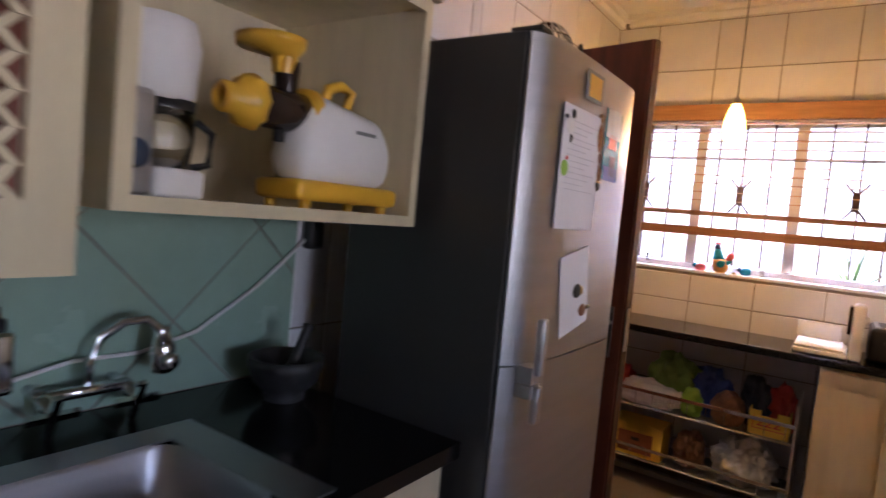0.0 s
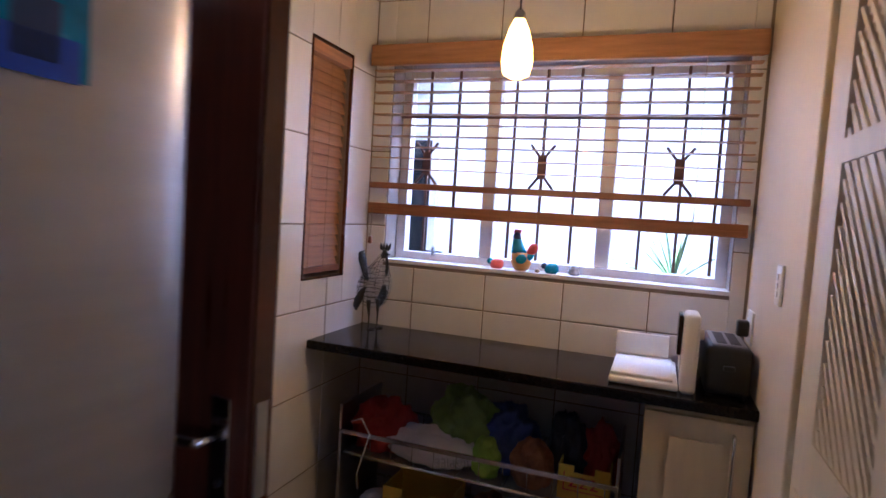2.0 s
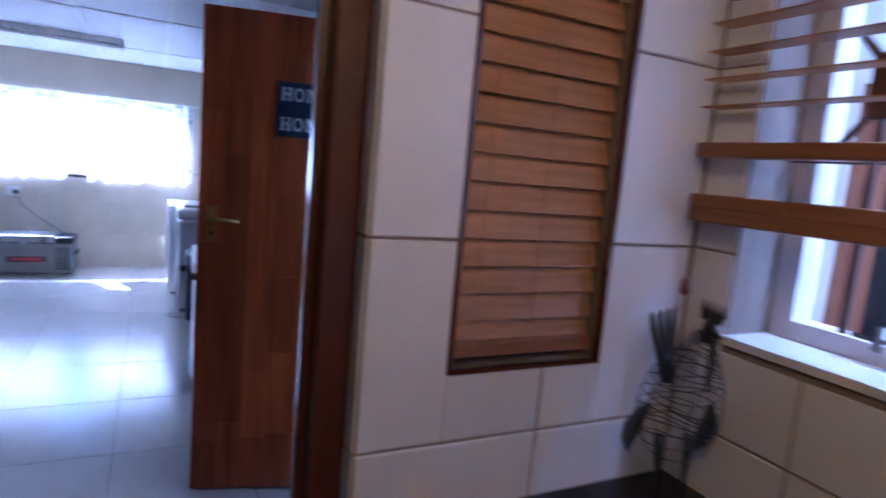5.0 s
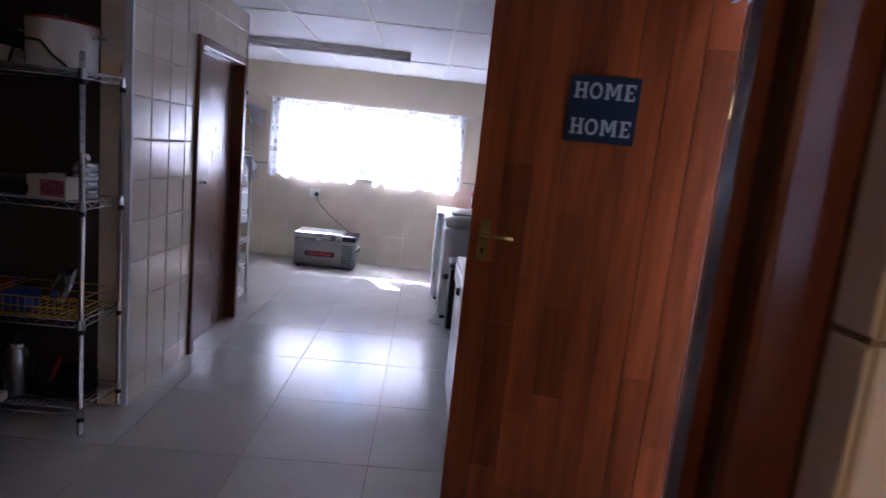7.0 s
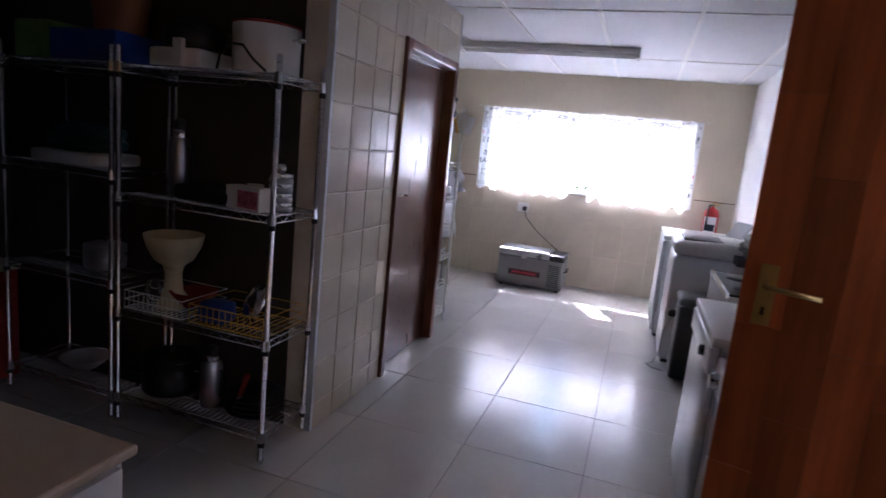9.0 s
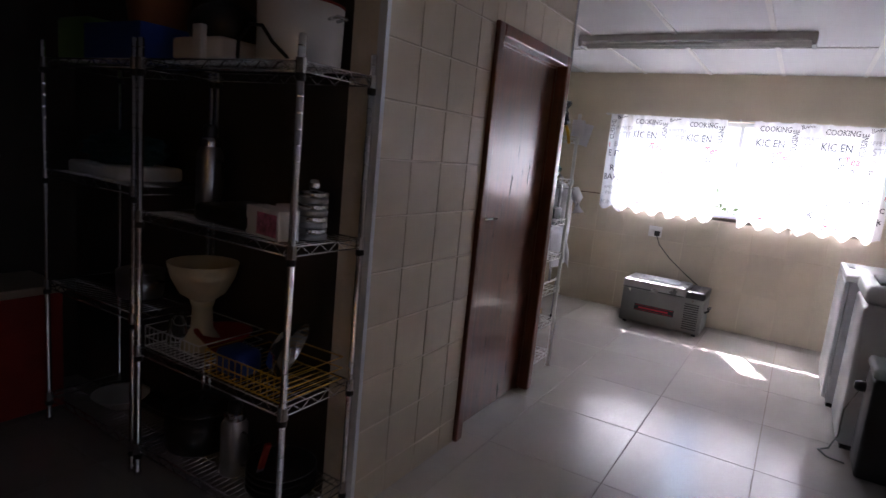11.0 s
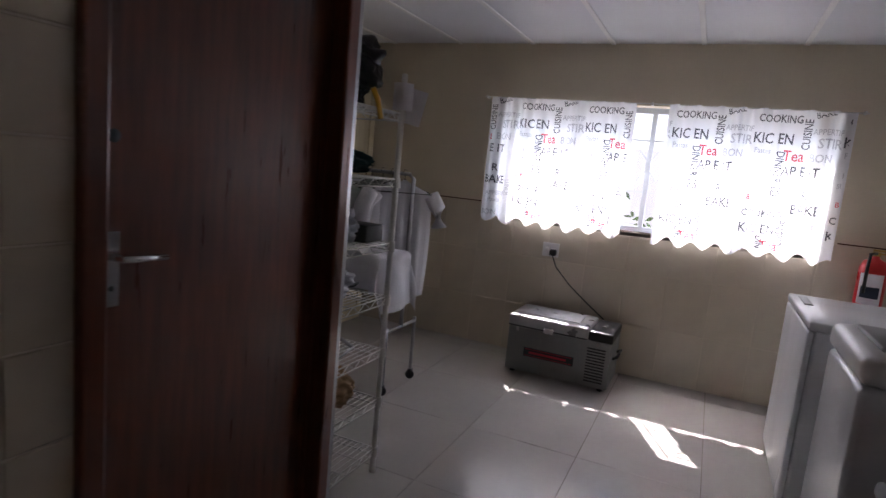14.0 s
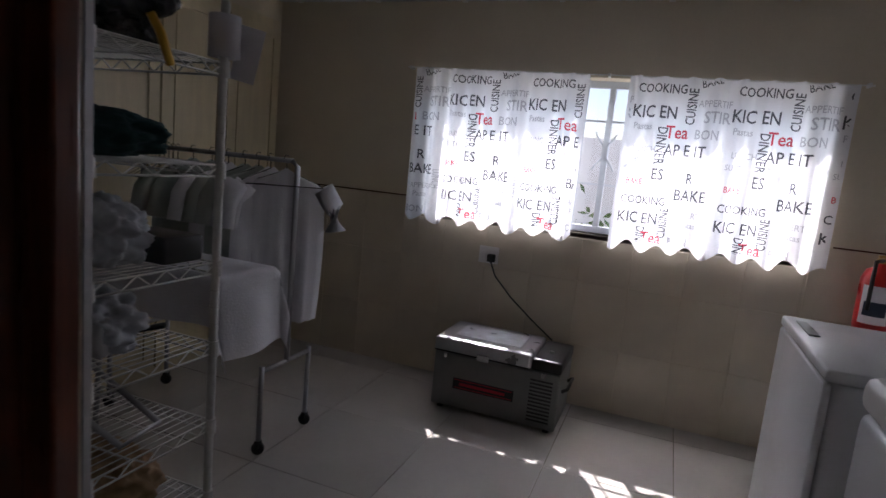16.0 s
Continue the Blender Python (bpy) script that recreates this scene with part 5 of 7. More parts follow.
def pantry():
    p = thing("pantry_cupboard", "tall cream pantry cupboard with lattice doors", "cupboard", pose(0.70, 3.415, 0))
    W, n = 0.62, 2
    part("body", box(0, 0.58, -W * n - 0.09, 0, 0.08, 2.55), CREAM_WOOD, p)
    part("plinth", box(0.03, 0.56, -W * n, 0, 0, 0.08), CREAM_WOOD, p)
    part("edge_moulding", box(-0.028, 0.0, -0.022, 0.0, 0.08, 2.55, 0.006), CREAM_WOOD, p)
    part("face_frame", box(-0.012, 0.0, -0.098, -0.024, 0.08, 2.55, 0.003), CREAM_WOOD, p)
    for k in range(n):
        y = -0.10 - k * (W - 0.015)
        lattice_door(p, W - 0.02, 1.605, pose(-0.001, y, 0.93, 0, 0, -90), 0.128, [(0.135, 0.715), (0.765, 1.475)])
        part("drawer", box(-0.024, -0.001, y - W + 0.022, y, 0.80, 0.92, 0.006), CREAM_WOOD, p)
        part("door", panel_door(W - 0.02, 0.695, 0.024, 0.07), CREAM_WOOD, p, at=pose(-0.001, y, 0.095, 0, 0, -90))


def pendant():
    l = thing("pendant_lamp", "yellow glass pendant lamp hanging lit at the window", "lamp", pose(-0.12, 3.62, 1.93))
    part("shade", lathe([(0.022, 0), (0.042, 0.012), (0.05, 0.05), (0.046, 0.10), (0.032, 0.15), (0.018, 0.18), (0.016, 0.18), (0.03, 0.148), (0.044, 0.1), (0.047, 0.05), (0.04, 0.014), (0.02, 0.003)], 28), glow_mat("lit_yellow_glass", (1.0, 0.44, 0.035), 1.1), l, "glowing yellow glass shade")
    part("bulb", lathe([(0, 0.015), (0.018, 0.02), (0.024, 0.045), (0.014, 0.08), (0, 0.085)], 16), glow_mat("bulb_glow", (1.0, 0.8, 0.4), 2.4), l)
    part("cap", lathe([(0.02, 0.18), (0.018, 0.2), (0.006, 0.215), (0, 0.215)], 16), CHROME, l)
    part("cord", tube([(0, 0, 0.21), (0, 0, KCEIL - 1.93)], 0.003, 6), BLACK_WIRE, l)
    part("ceiling_rose", lathe([(0.05, -0.02), (0.05, 0), (0, 0)], 20, (0, 0, KCEIL - 1.931)), CHROME, l)


def loft(rings, seg=18, bm=None):
    """A smooth skin over flattened rings: (x, y, z, radius in x, radius in y)."""
    bm = bm or bmesh.new()
    rows = [[bm.verts.new((x + a * math.cos(2 * math.pi * k / seg), y + b * math.sin(2 * math.pi * k / seg), z)) for k in range(seg)] for x, y, z, a, b in rings]
    for p, q in zip(rows, rows[1:]):
        for k in range(seg):
            bm.faces.new((p[k], p[(k + 1) % seg], q[(k + 1) % seg], q[k])).smooth = True
    bm.faces.new(rows[0][::-1])
    bm.faces.new(rows[-1])
    return bm


def sill_birds():
    z = WIN_K[2] + 0.005
    r = thing("ceramic_rooster", "painted ceramic rooster in blue and ochre on the sill", "ornament", pose(-0.235, 4.40, z))
    part("body", loft([(0.004, 0, 0, 0.026, 0.022), (0.004, 0, 0.012, 0.038, 0.030), (0.004, 0, 0.035, 0.047, 0.034), (0.0, 0, 0.06, 0.045, 0.034), (-0.006, 0, 0.082, 0.037, 0.031)]), OCHRE, r)
    part("neck", loft([(-0.007, 0, 0.078, 0.038, 0.0315), (-0.014, 0, 0.10, 0.031, 0.027), (-0.019, 0, 0.125, 0.023, 0.020), (-0.021, 0, 0.143, 0.018, 0.016)]), TURQUOISE, r)
    part("head", loft([(-0.021, 0, 0.140, 0.0175, 0.0155), (-0.024, 0, 0.152, 0.019, 0.016), (-0.024, 0, 0.165, 0.015, 0.013), (-0.022, 0, 0.172, 0.007, 0.006)]), DEEP_BLUE, r)
    part("beak", loft([(-0.040, 0, 0.150, 0.006, 0.004), (-0.044, 0, 0.153, 0.006, 0.004), (-0.049, 0, 0.154, 0.001, 0.001)], 8), OCHRE, r)
    part("wattle", moved(blob(0.006, 0.004, 0.010, 3, 0.05, 2, 2, False), pose(-0.038, 0, 0.126)), CORAL, r)
    comb = bmesh.new()
    for k in range(3):
        loft([(-0.032 + 0.010 * k, 0, 0.166, 0.007, 0.004), (-0.032 + 0.011 * k, 0, 0.178, 0.007, 0.004), (-0.031 + 0.012 * k, 0, 0.186, 0.003, 0.002)], 8, comb)
    part("comb", comb, CORAL, r)
    for s in (-1, 1):
        part("wing", moved(blob(0.026, 0.008, 0.022, 9, 0.05, 2, 3, False), pose(0.016, 0.031 * s, 0.032, 0, -20, 0)), TURQUOISE, r)
    part("back", loft([(0.030, 0, 0.045, 0.014, 0.020), (0.036, 0, 0.062, 0.022, 0.022), (0.044, 0, 0.078, 0.018, 0.016)], 14), TURQUOISE, r)
    part("tail", loft([(0.040, 0, 0.072, 0.016, 0.013), (0.050, 0, 0.09, 0.024, 0.013), (0.056, 0, 0.112, 0.022, 0.011), (0.056, 0, 0.126, 0.010, 0.006)], 14), CORAL, r)
    for nm, lab, x, m1, m2 in (("ceramic_hen", "small coral and blue ceramic hen on the sill", -0.350, CORAL, TURQUOISE), ("ceramic_hen", "small blue ceramic hen on the sill", -0.098, TURQUOISE, DEEP_BLUE)):
        h = thing(nm, lab, "ornament", pose(x, 4.405, z), group="ceramic birds on the sill")
        part("body", loft([(0.004, 0, 0, 0.022, 0.018), (0.004, 0, 0.012, 0.033, 0.025), (0.006, 0, 0.03, 0.030, 0.024), (0.010, 0, 0.044, 0.016, 0.014)]), m1, h)
        part("head", loft([(-0.026, 0, 0.018, 0.010, 0.012), (-0.030, 0, 0.028, 0.015, 0.014), (-0.029, 0, 0.040, 0.011, 0.011), (-0.027, 0, 0.045, 0.004, 0.004)], 12), m2, h)
        part("beak", loft([(-0.042, 0, 0.024, 0.004, 0.003), (-0.047, 0, 0.027, 0.001, 0.001)], 8), OCHRE, h)
    solid("quartz_crystal", blob(0.022, 0.018, 0.026, 12, 0.4, 2.0, 3), CLEAR_BAG, "pale quartz lump on the sill", "stone", m=pose(0.005, 4.40, z))
    solid("small_stone", blob(0.012, 0.012, 0.009, 13, 0.2, 2.0, 2), TAN_CLOTH, "small brown pebble on the sill", "stone", m=pose(-0.15, 4.372, z))


def wire_hen():
    """A hen of thin wire over a pale mesh body, with dark sheet-metal wings, tail and comb; it faces +x."""
    h = thing("wire_hen", "black wire hen ornament standing on the counter", "ornament", pose(-0.885, 4.25, 0.931, 0, 0, -18))
    for s in (-1, 1):
        part("leg", loft([(0.0, 0.028 * s, 0.0, 0.003, 0.003), (0.0, 0.028 * s, 0.06, 0.004, 0.004), (-0.004, 0.03 * s, 0.11, 0.011, 0.008), (-0.006, 0.03 * s, 0.135, 0.014, 0.010)], 8), BLACK_WIRE, h)
        bm = tube([(-0.012, 0.028 * s, 0.003), (0.03, 0.028 * s, 0.003)], 0.0028, 6)
        for q in (-1, 1):
            tube([(0.0, 0.028 * s, 0.003), (0.026, 0.028 * s + 0.014 * q, 0.003)], 0.0025, 6, bm)
        part("foot", bm, BLACK_WIRE, h)
        wing = loft([(-0.045, 0.070 * s, 0.085, 0.006, 0.003), (-0.040, 0.076 * s, 0.105, 0.020, 0.005), (-0.025, 0.078 * s, 0.14, 0.027, 0.006), (-0.010, 0.072 * s, 0.175, 0.020, 0.005), (0.0, 0.062 * s, 0.20, 0.008, 0.003)], 10)
        part("wing", wing, BLACK_WIRE, h, "dark sheet metal wing")
    def girth(t):
        return 0.018 + 0.056 * math.sin(math.pi * min(1.0, 0.24 + 0.80 * t)) ** 1.1 if t < 0.95 else 0.02
    # the wire body leans forward as it rises into the neck
    lean = lambda t: -0.012 + 0.058 * t * t
    for k in range(13):
        t = k / 12
        rr = girth(t)
        part("ring", tube([(rr * 1.12 * math.cos(a) + lean(t), rr * math.sin(a), 0.115 + 0.235 * t + 0.008 * math.sin(2 * a + k)) for a in [2 * math.pi * i / 20 for i in range(20)]], 0.0011, 5, closed=True), BLACK_WIRE, h)
    for k in range(12):
        a = 2 * math.pi * k / 12
        part("rib", tube([(girth(i / 9) * 1.12 * math.cos(a + 0.05 * i) + lean(i / 9), girth(i / 9) * math.sin(a + 0.05 * i), 0.115 + 0.235 * i / 9) for i in range(10)], 0.0010, 5), BLACK_WIRE, h)
    part("head", loft([(0.046, 0, 0.335, 0.016, 0.012), (0.052, 0, 0.352, 0.019, 0.013), (0.052, 0, 0.368, 0.014, 0.010), (0.050, 0, 0.378, 0.005, 0.004)], 12), BLACK_WIRE, h)
    part("beak", lathe([(0.007, 0), (0, 0.028)], 8), BLACK_WIRE, h, at=pose(0.066, 0, 0.357, 0, 100, 0))
    part("wattle", loft([(0.068, 0, 0.345, 0.006, 0.003), (0.072, 0, 0.31, 0.009, 0.003), (0.070, 0, 0.275, 0.008, 0.003), (0.068, 0, 0.25, 0.003, 0.002)], 8), BLACK_WIRE, h)
    for k in range(4):
        x = 0.030 + 0.014 * k
        part("comb", loft([(x, 0, 0.372, 0.007, 0.003), (x - 0.004 + 0.004 * k, 0, 0.388, 0.009, 0.003), (x - 0.006 + 0.006 * k, 0, 0.408, 0.002, 0.001)], 8), BLACK_WIRE, h)
    for k in range(4):
        q = k - 1.5
        part("tail_feather", loft([(-0.055, 0.006 * q, 0.22, 0.003, 0.003), (-0.070 - 0.004 * k, 0.012 * q, 0.27, 0.008, 0.004), (-0.078 - 0.010 * k, 0.020 * q, 0.315, 0.011, 0.004), (-0.074 - 0.018 * k, 0.026 * q, 0.345, 0.007, 0.003), (-0.064 - 0.022 * k, 0.030 * q, 0.358, 0.002, 0.002)], 8), BLACK_WIRE, h)


window_counter()
slicer()
pantry()
pendant()
sill_birds()
wire_hen()


# ---- scullery ----
def wire_rack(name, label, m, w, l, levels, H, material, black=None):
    """Post-and-wire shelving: w in x, l in y, decks at the levels."""
    r = thing(name, label, "shelving rack", m)
    for x in (0, w):
        for y in (0, l):
            p = part("post", lathe([(0.006, 0), (0.016, 0.004), (0.016, 0.02), (0.0125, 0.025), (0.0125, H), (0.009, H + 0.006), (0, H + 0.006)], 12, (x, y, 0)), material, r)
            g = bmesh.new()
            k = 0.1
            while k < H:
                bmesh.ops.create_cone(g, cap_ends=False, segments=10, radius1=0.0132, radius2=0.0132, depth=0.003, matrix=Matrix.Translation((x, y, k)))
                k += 0.05
            part("groove_rings", g, material, p)
    for z in levels:
        bm = bmesh.new()
        n = int(l / 0.028)
        for k in range(1, n):
            y = l * k / n
            tube([(0, y, z), (w, y, z)], 0.0017, 5, bm)
        for x in (w * 0.33, w * 0.67):
            tube([(x, 0, z - 0.004), (x, l, z - 0.004)], 0.0026, 5, bm)
        for zz in (z, z - 0.032):
            tube([(0, 0, zz), (w, 0, zz), (w, l, zz), (0, l, zz)], 0.0034, 6, bm, True)
        for (a, b) in (((0, 0), (w, 0)), ((w, 0), (w, l)), ((w, l), (0, l)), ((0, l), (0, 0))):
            L = math.hypot(b[0] - a[0], b[1] - a[1])
            q = max(4, int(L / 0.042))
            pts = [(a[0] + (b[0] - a[0]) * i / q, a[1] + (b[1] - a[1]) * i / q, z - (0.0 if i % 2 else 0.032)) for i in range(q + 1)]
            tube(pts, 0.0026, 5, bm)
        deck = part("shelf", bm, material, r)
        bm = bmesh.new()
        for x in (0, w):
            for y in (0, l):
                bmesh.ops.create_cone(bm, cap_ends=True, segments=12, radius1=0.019, radius2=0.017, depth=0.045, matrix=Matrix.Translation((x, y, z - 0.016)))
        part("sleeve", bm, material, deck)
        if black:
            bm = bmesh.new()
            for x in (0, w):
                for y in (0, l):
                    bmesh.ops.create_cone(bm, cap_ends=True, segments=12, radius1=0.0165, radius2=0.0165, depth=0.022, matrix=Matrix.Translation((x, y, z - 0.05)))
            part("clip", bm, black, deck)
    return r


SX, SY = -3.655, 0.99
wire_rack("chrome_rack", "chrome wire shelving rack loaded with pots and appliances", pose(SX + 0.005, SY, 0), 0.345, 0.835, (1.708, 1.127, 0.573, 0.14), 1.78, CHROME, BLACK_PLASTIC)
wire_rack("chrome_rack", "chrome wire shelving rack in the dark corner", pose(SX + 0.005, SY - 0.74, 0), 0.345, 0.70, (1.708, 1.22, 0.70, 0.14), 1.78, CHROME, BLACK_PLASTIC)


def pot(name, label, x, y, z, r, h, mm, lidm, handles=True):
    p = thing(name, label, "pot", pose(x, y, z))
    part("body", lathe([(r * 0.92, 0), (r * 0.98, 0.012), (r, h), (r * 0.96, h), (r * 0.94, 0.02), (0, 0.015)], 28), mm, p)
    part("lid", lathe([(r * 1.01, h + 0.001), (r * 1.01, h + 0.008), (r * 0.6, h + 0.022), (0, h + 0.026)], 28), lidm, p)
    part("lid_knob", lathe([(0.008, h + 0.026), (0.016, h + 0.045), (0, h + 0.048)], 12), BLACK_PLASTIC, p)
    if handles:
        for s in (-1, 1):
            part("handle", tube([(0.02 * s, s * r, h * 0.75), (0.02, s * (r + 0.04), h * 0.78), (-0.02, s * (r + 0.04), h * 0.78), (-0.02, s * r, h * 0.75)], 0.006, 8), CHROME, p)
    return p


def flask(name, label, x, y, z, r, h):
    f = thing(name, label, "flask", pose(x, y, z))
    part("body", lathe([(r * 0.9, 0), (r, 0.01), (r, h * 0.68), (r * 0.75, h * 0.76), (r * 0.7, h * 0.82)], 24), STEEL, f)
    part("collar", lathe([(r * 0.78, h * 0.76), (r * 0.8, h * 0.84), (r * 0.72, h * 0.86), (0, h * 0.86)], 24), CHROME, f)
    part("stopper", lathe([(r * 0.5, h * 0.86), (r * 0.55, h * 0.95), (r * 0.4, h), (0, h)], 20), BLACK_PLASTIC, f)
    part("handle", tube([(0, r * 0.95, h * 0.62), (0, r * 1.6, h * 0.6), (0, r * 1.6, h * 0.2), (0, r * 0.95, h * 0.16)], 0.006, 8), BLACK_PLASTIC, f)


def shelf_stuff():
    xm = SX + 0.18
    t = 1.712
    pot("stock_pot", "large white enamel pot with a dark lid on the rack", xm, 1.64, t, 0.145, 0.20, WHITE_PLASTIC, RED_CLOTH, True)
    b = thing("electric_frying_pan", "white electric pan with a dark domed lid", "appliance", pose(xm, 1.25, t))
    part("base", smooth(box(-0.13, 0.13, -0.14, 0.14, 0.0, 0.085, 0.02, 3)), WHITE_PLASTIC, b)
    part("lid", moved(blob(0.13, 0.14, 0.10, 2, 0.02, 1, 3), pose(0, 0, 0.055)), BLACK_PLASTIC, b)
    part("control", box(0.13, 0.155, 0.02, 0.07, 0.0, 0.12, 0.004), WHITE_PLASTIC, b)
    c = thing("power_cord", "black power cord looping over the rack edge", "cable", pose(-3.32, 1.62, t))
    part("flex", tube([(-0.02, -0.13, 0.003), (0.01, -0.09, 0.06), (0.02, -0.03, 0.105), (0.02, 0.03, 0.10), (0.01, 0.07, 0.05), (0.0, 0.13, 0.003)], 0.006, 8), BLACK_PLASTIC, c)
    solid("blue_crate", boxes((-0.15, 0.15, -0.2, 0.2, 0, 0.012), (-0.15, -0.14, -0.2, 0.2, 0.012, 0.14), (0.14, 0.15, -0.2, 0.2, 0.012, 0.14), (-0.14, 0.14, -0.2, -0.19, 0.012, 0.14), (-0.14, 0.14, 0.19, 0.2, 0.012, 0.14)), BLUE, "deep blue plastic crate on the top shelf", "crate", m=pose(xm, 0.75, t))
    solid("orange_bucket", lathe([(0.11, 0), (0.14, 0.25), (0.146, 0.25), (0.146, 0.262), (0.135, 0.262), (0.106, 0.01), (0, 0.01)], 24), CARTON_BROWN, "rust orange plastic bucket on the rack", "bucket", m=pose(xm - 0.02, 0.80, t + 0.142))
    solid("green_tub", smooth(box(-0.13, 0.13, -0.12, 0.12, 0, 0.18, 0.02)), GREEN_BAG, "dull green plastic tub on the rack", "tub", m=pose(xm, 0.40, t))
    z = 1.131
    flask("coffee_flask", "tall steel coffee flask with a black top", xm, 1.18, z, 0.05, 0.36)
    solid("dark_tray", smooth(box(-0.13, 0.13, -0.16, 0.16, 0.0, 0.07, 0.02)), BLACK_PLASTIC, "black baking tray stack on the shelf", "tray", m=pose(xm, 1.42, z))
    pb = thing("picture_box", "small white carton with a pink picture", "box", pose(-3.37, 1.66, z, 0, 0, -10))
    part("carton", box(-0.04, 0.04, -0.10, 0.10, 0, 0.10, 0.001), WHITE_PLASTIC, pb)
    part("print", boxes((0.0402, 0.0408, -0.03, 0.09, 0.01, 0.085)), PINK, pb)
    solid("paper_cup", lathe([(0.03, 0), (0.038, 0.10), (0.036, 0.10), (0.028, 0.004), (0, 0.004)], 20), PAPER, "plain white cup behind the carton", "cup", m=pose(-3.49, 1.60, z))
    ct = thing("cutter_set", "stack of round metal pastry cutters", "pastry cutters", pose(-3.47, 1.75, z))
    for k in range(8):
        part("ring", lathe([(0.05, 0), (0.052, 0.003), (0.052, 0.016), (0.05, 0.019), (0.046, 0.016), (0.046, 0.003)], 20, (0, 0, 0.021 * k)), CHROME if k % 2 else STEEL, ct)
    solid("kettle_knob", lathe([(0.014, 0), (0.022, 0.02), (0.014, 0.04), (0, 0.042)], 14), CHROME, "small chrome knob on the cutter stack", "knob", m=pose(-3.47, 1.75, z + 0.168))
    z = 0.577
    fp = thing("stand_mixer", "cream mixer with a wide white bowl", "mixer", pose(xm, 1.16, z))
    part("base", lathe([(0.085, 0), (0.08, 0.03), (0.045, 0.08), (0.04, 0.17), (0.05, 0.2), (0, 0.2)], 24), CREAM_WOOD, fp)
    part("bowl", lathe([(0.04, 0.2), (0.09, 0.235), (0.125, 0.30), (0.14, 0.36), (0.132, 0.36), (0.115, 0.30), (0.08, 0.245), (0, 0.215)], 28), CREAM_WOOD, fp)
    for y0, y1, mm, lab in ((1.02, 1.36, WHITE_WIRE, "white wire basket with kitchen lids"), (1.40, 1.80, YELLOW, "yellow wire basket with bowls and lids")):
        k = thing("wire_basket", lab, "basket", pose(SX + 0.03, y0, z))
        L = y1 - y0
        bm = bmesh.new()
        for zz in (0.004, 0.045, 0.09):
            tube([(0, 0, zz), (0.31, 0, zz), (0.31, L, zz), (0, L, zz)], 0.0028, 6, bm, True)
        for i in range(13):
            y = L * i / 12
            tube([(0.31, y, 0.004), (0.31, y, 0.09)], 0.0018, 5, bm)
            tube([(0, y, 0.004), (0.31, y, 0.004)], 0.0018, 5, bm)
        part("wire_mesh", bm, mm, k)
    solid("glass_lid", lathe([(0.12, 0), (0.118, 0.006), (0.09, 0.05), (0.04, 0.07), (0, 0.074)], 30), CHROME, "shiny steel bowl lid leaning in the basket", "lid", m=pose(SX + 0.16, 1.66, z + 0.105, 70, 0, 20))
    solid("blue_container", smooth(box(-0.06, 0.06, -0.07, 0.07, 0, 0.10, 0.025)), BLUE, "bright blue plastic container in the basket", "container", m=pose(SX + 0.27, 1.50, z + 0.008))
    solid("dark_bowl", lathe([(0.05, 0), (0.11, 0.07), (0.115, 0.08), (0.10, 0.08), (0.04, 0.01), (0, 0.01)], 24), RED_CLOTH, "dark reddish bowl in the basket", "bowl", m=pose(SX + 0.15, 1.26, z + 0.01))
    solid("preserving_jar", lathe([(0.04, 0), (0.042, 0.09), (0.03, 0.11), (0.034, 0.13), (0, 0.132)], 18), JAR_GLASS, "clear glass jar with a metal lid", "jar", m=pose(SX + 0.25, 1.10, z + 0.01))
    z = 0.144
    flask("vacuum_flask", "steel vacuum flask on the lowest shelf", -3.42, 1.45, z, 0.052, 0.30)
    k = thing("kitchen_knife", "long knife with a red handle leaning on the rack", "knife", pose(-3.40, 1.60, z, 0, 22, 75))
    part("blade", boxes((-0.001, 0.001, -0.014, 0.014, 0.0, 0.11)), STEEL, k)
    part("grip", box(-0.008, 0.008, -0.012, 0.012, 0.11, 0.24, 0.004), RED_CLOTH, k)
    for i in range(4):
        solid("frying_pan", lathe([(0.10, 0), (0.13, 0.022), (0.134, 0.024), (0.127, 0.026), (0.098, 0.006), (0, 0.006)], 28), BLACK_PLASTIC, "black frying pan in a stack on the bottom shelf", "pan", group="stacked pans", m=pose(SX + 0.19, 1.67, z + 0.026 * i))
    pot("dark_stock_pot", "dark casserole on the bottom shelf", xm, 1.16, z, 0.14, 0.17, BLACK_PLASTIC, BLACK_PLASTIC)
    # the dark corner
    solid("white_tray", smooth(box(-0.15, 0.15, -0.2, 0.2, 0, 0.06, 0.015)), WHITE_PLASTIC, "white plastic tray of small things", "tray", m=pose(xm, 0.60, 1.224))
    solid("folded_cloth", blob(0.13, 0.2, 0.08, 21, 0.3), TEAL_CLOTH, "dark folded cloths lying in the tray", "cloth", m=pose(xm, 0.60, 1.284))
    pot("small_pot", "small steel saucepan on the middle shelf", xm, 0.72, 0.704, 0.10, 0.11, STEEL, STEEL)
    solid("white_bowl", lathe([(0.05, 0), (0.12, 0.06), (0.125, 0.065), (0.11, 0.062), (0.045, 0.01), (0, 0.01)], 24), WHITE_PLASTIC, "white mixing bowl on the lower shelf", "bowl", m=pose(xm + 0.03, 0.62, 0.144))
    rb = thing("red_chest", "dark red low chest with a pale top in the corner", "chest", pose(-2.95, -0.15, 0))
    part("body", box(-0.45, 0.45, 0, 0.35, 0.03, 0.62, 0.01), RED_CLOTH, rb)
    part("top", box(-0.46, 0.46, -0.005, 0.36, 0.62, 0.66, 0.008), BEIGE_TOP, rb)


shelf_stuff()


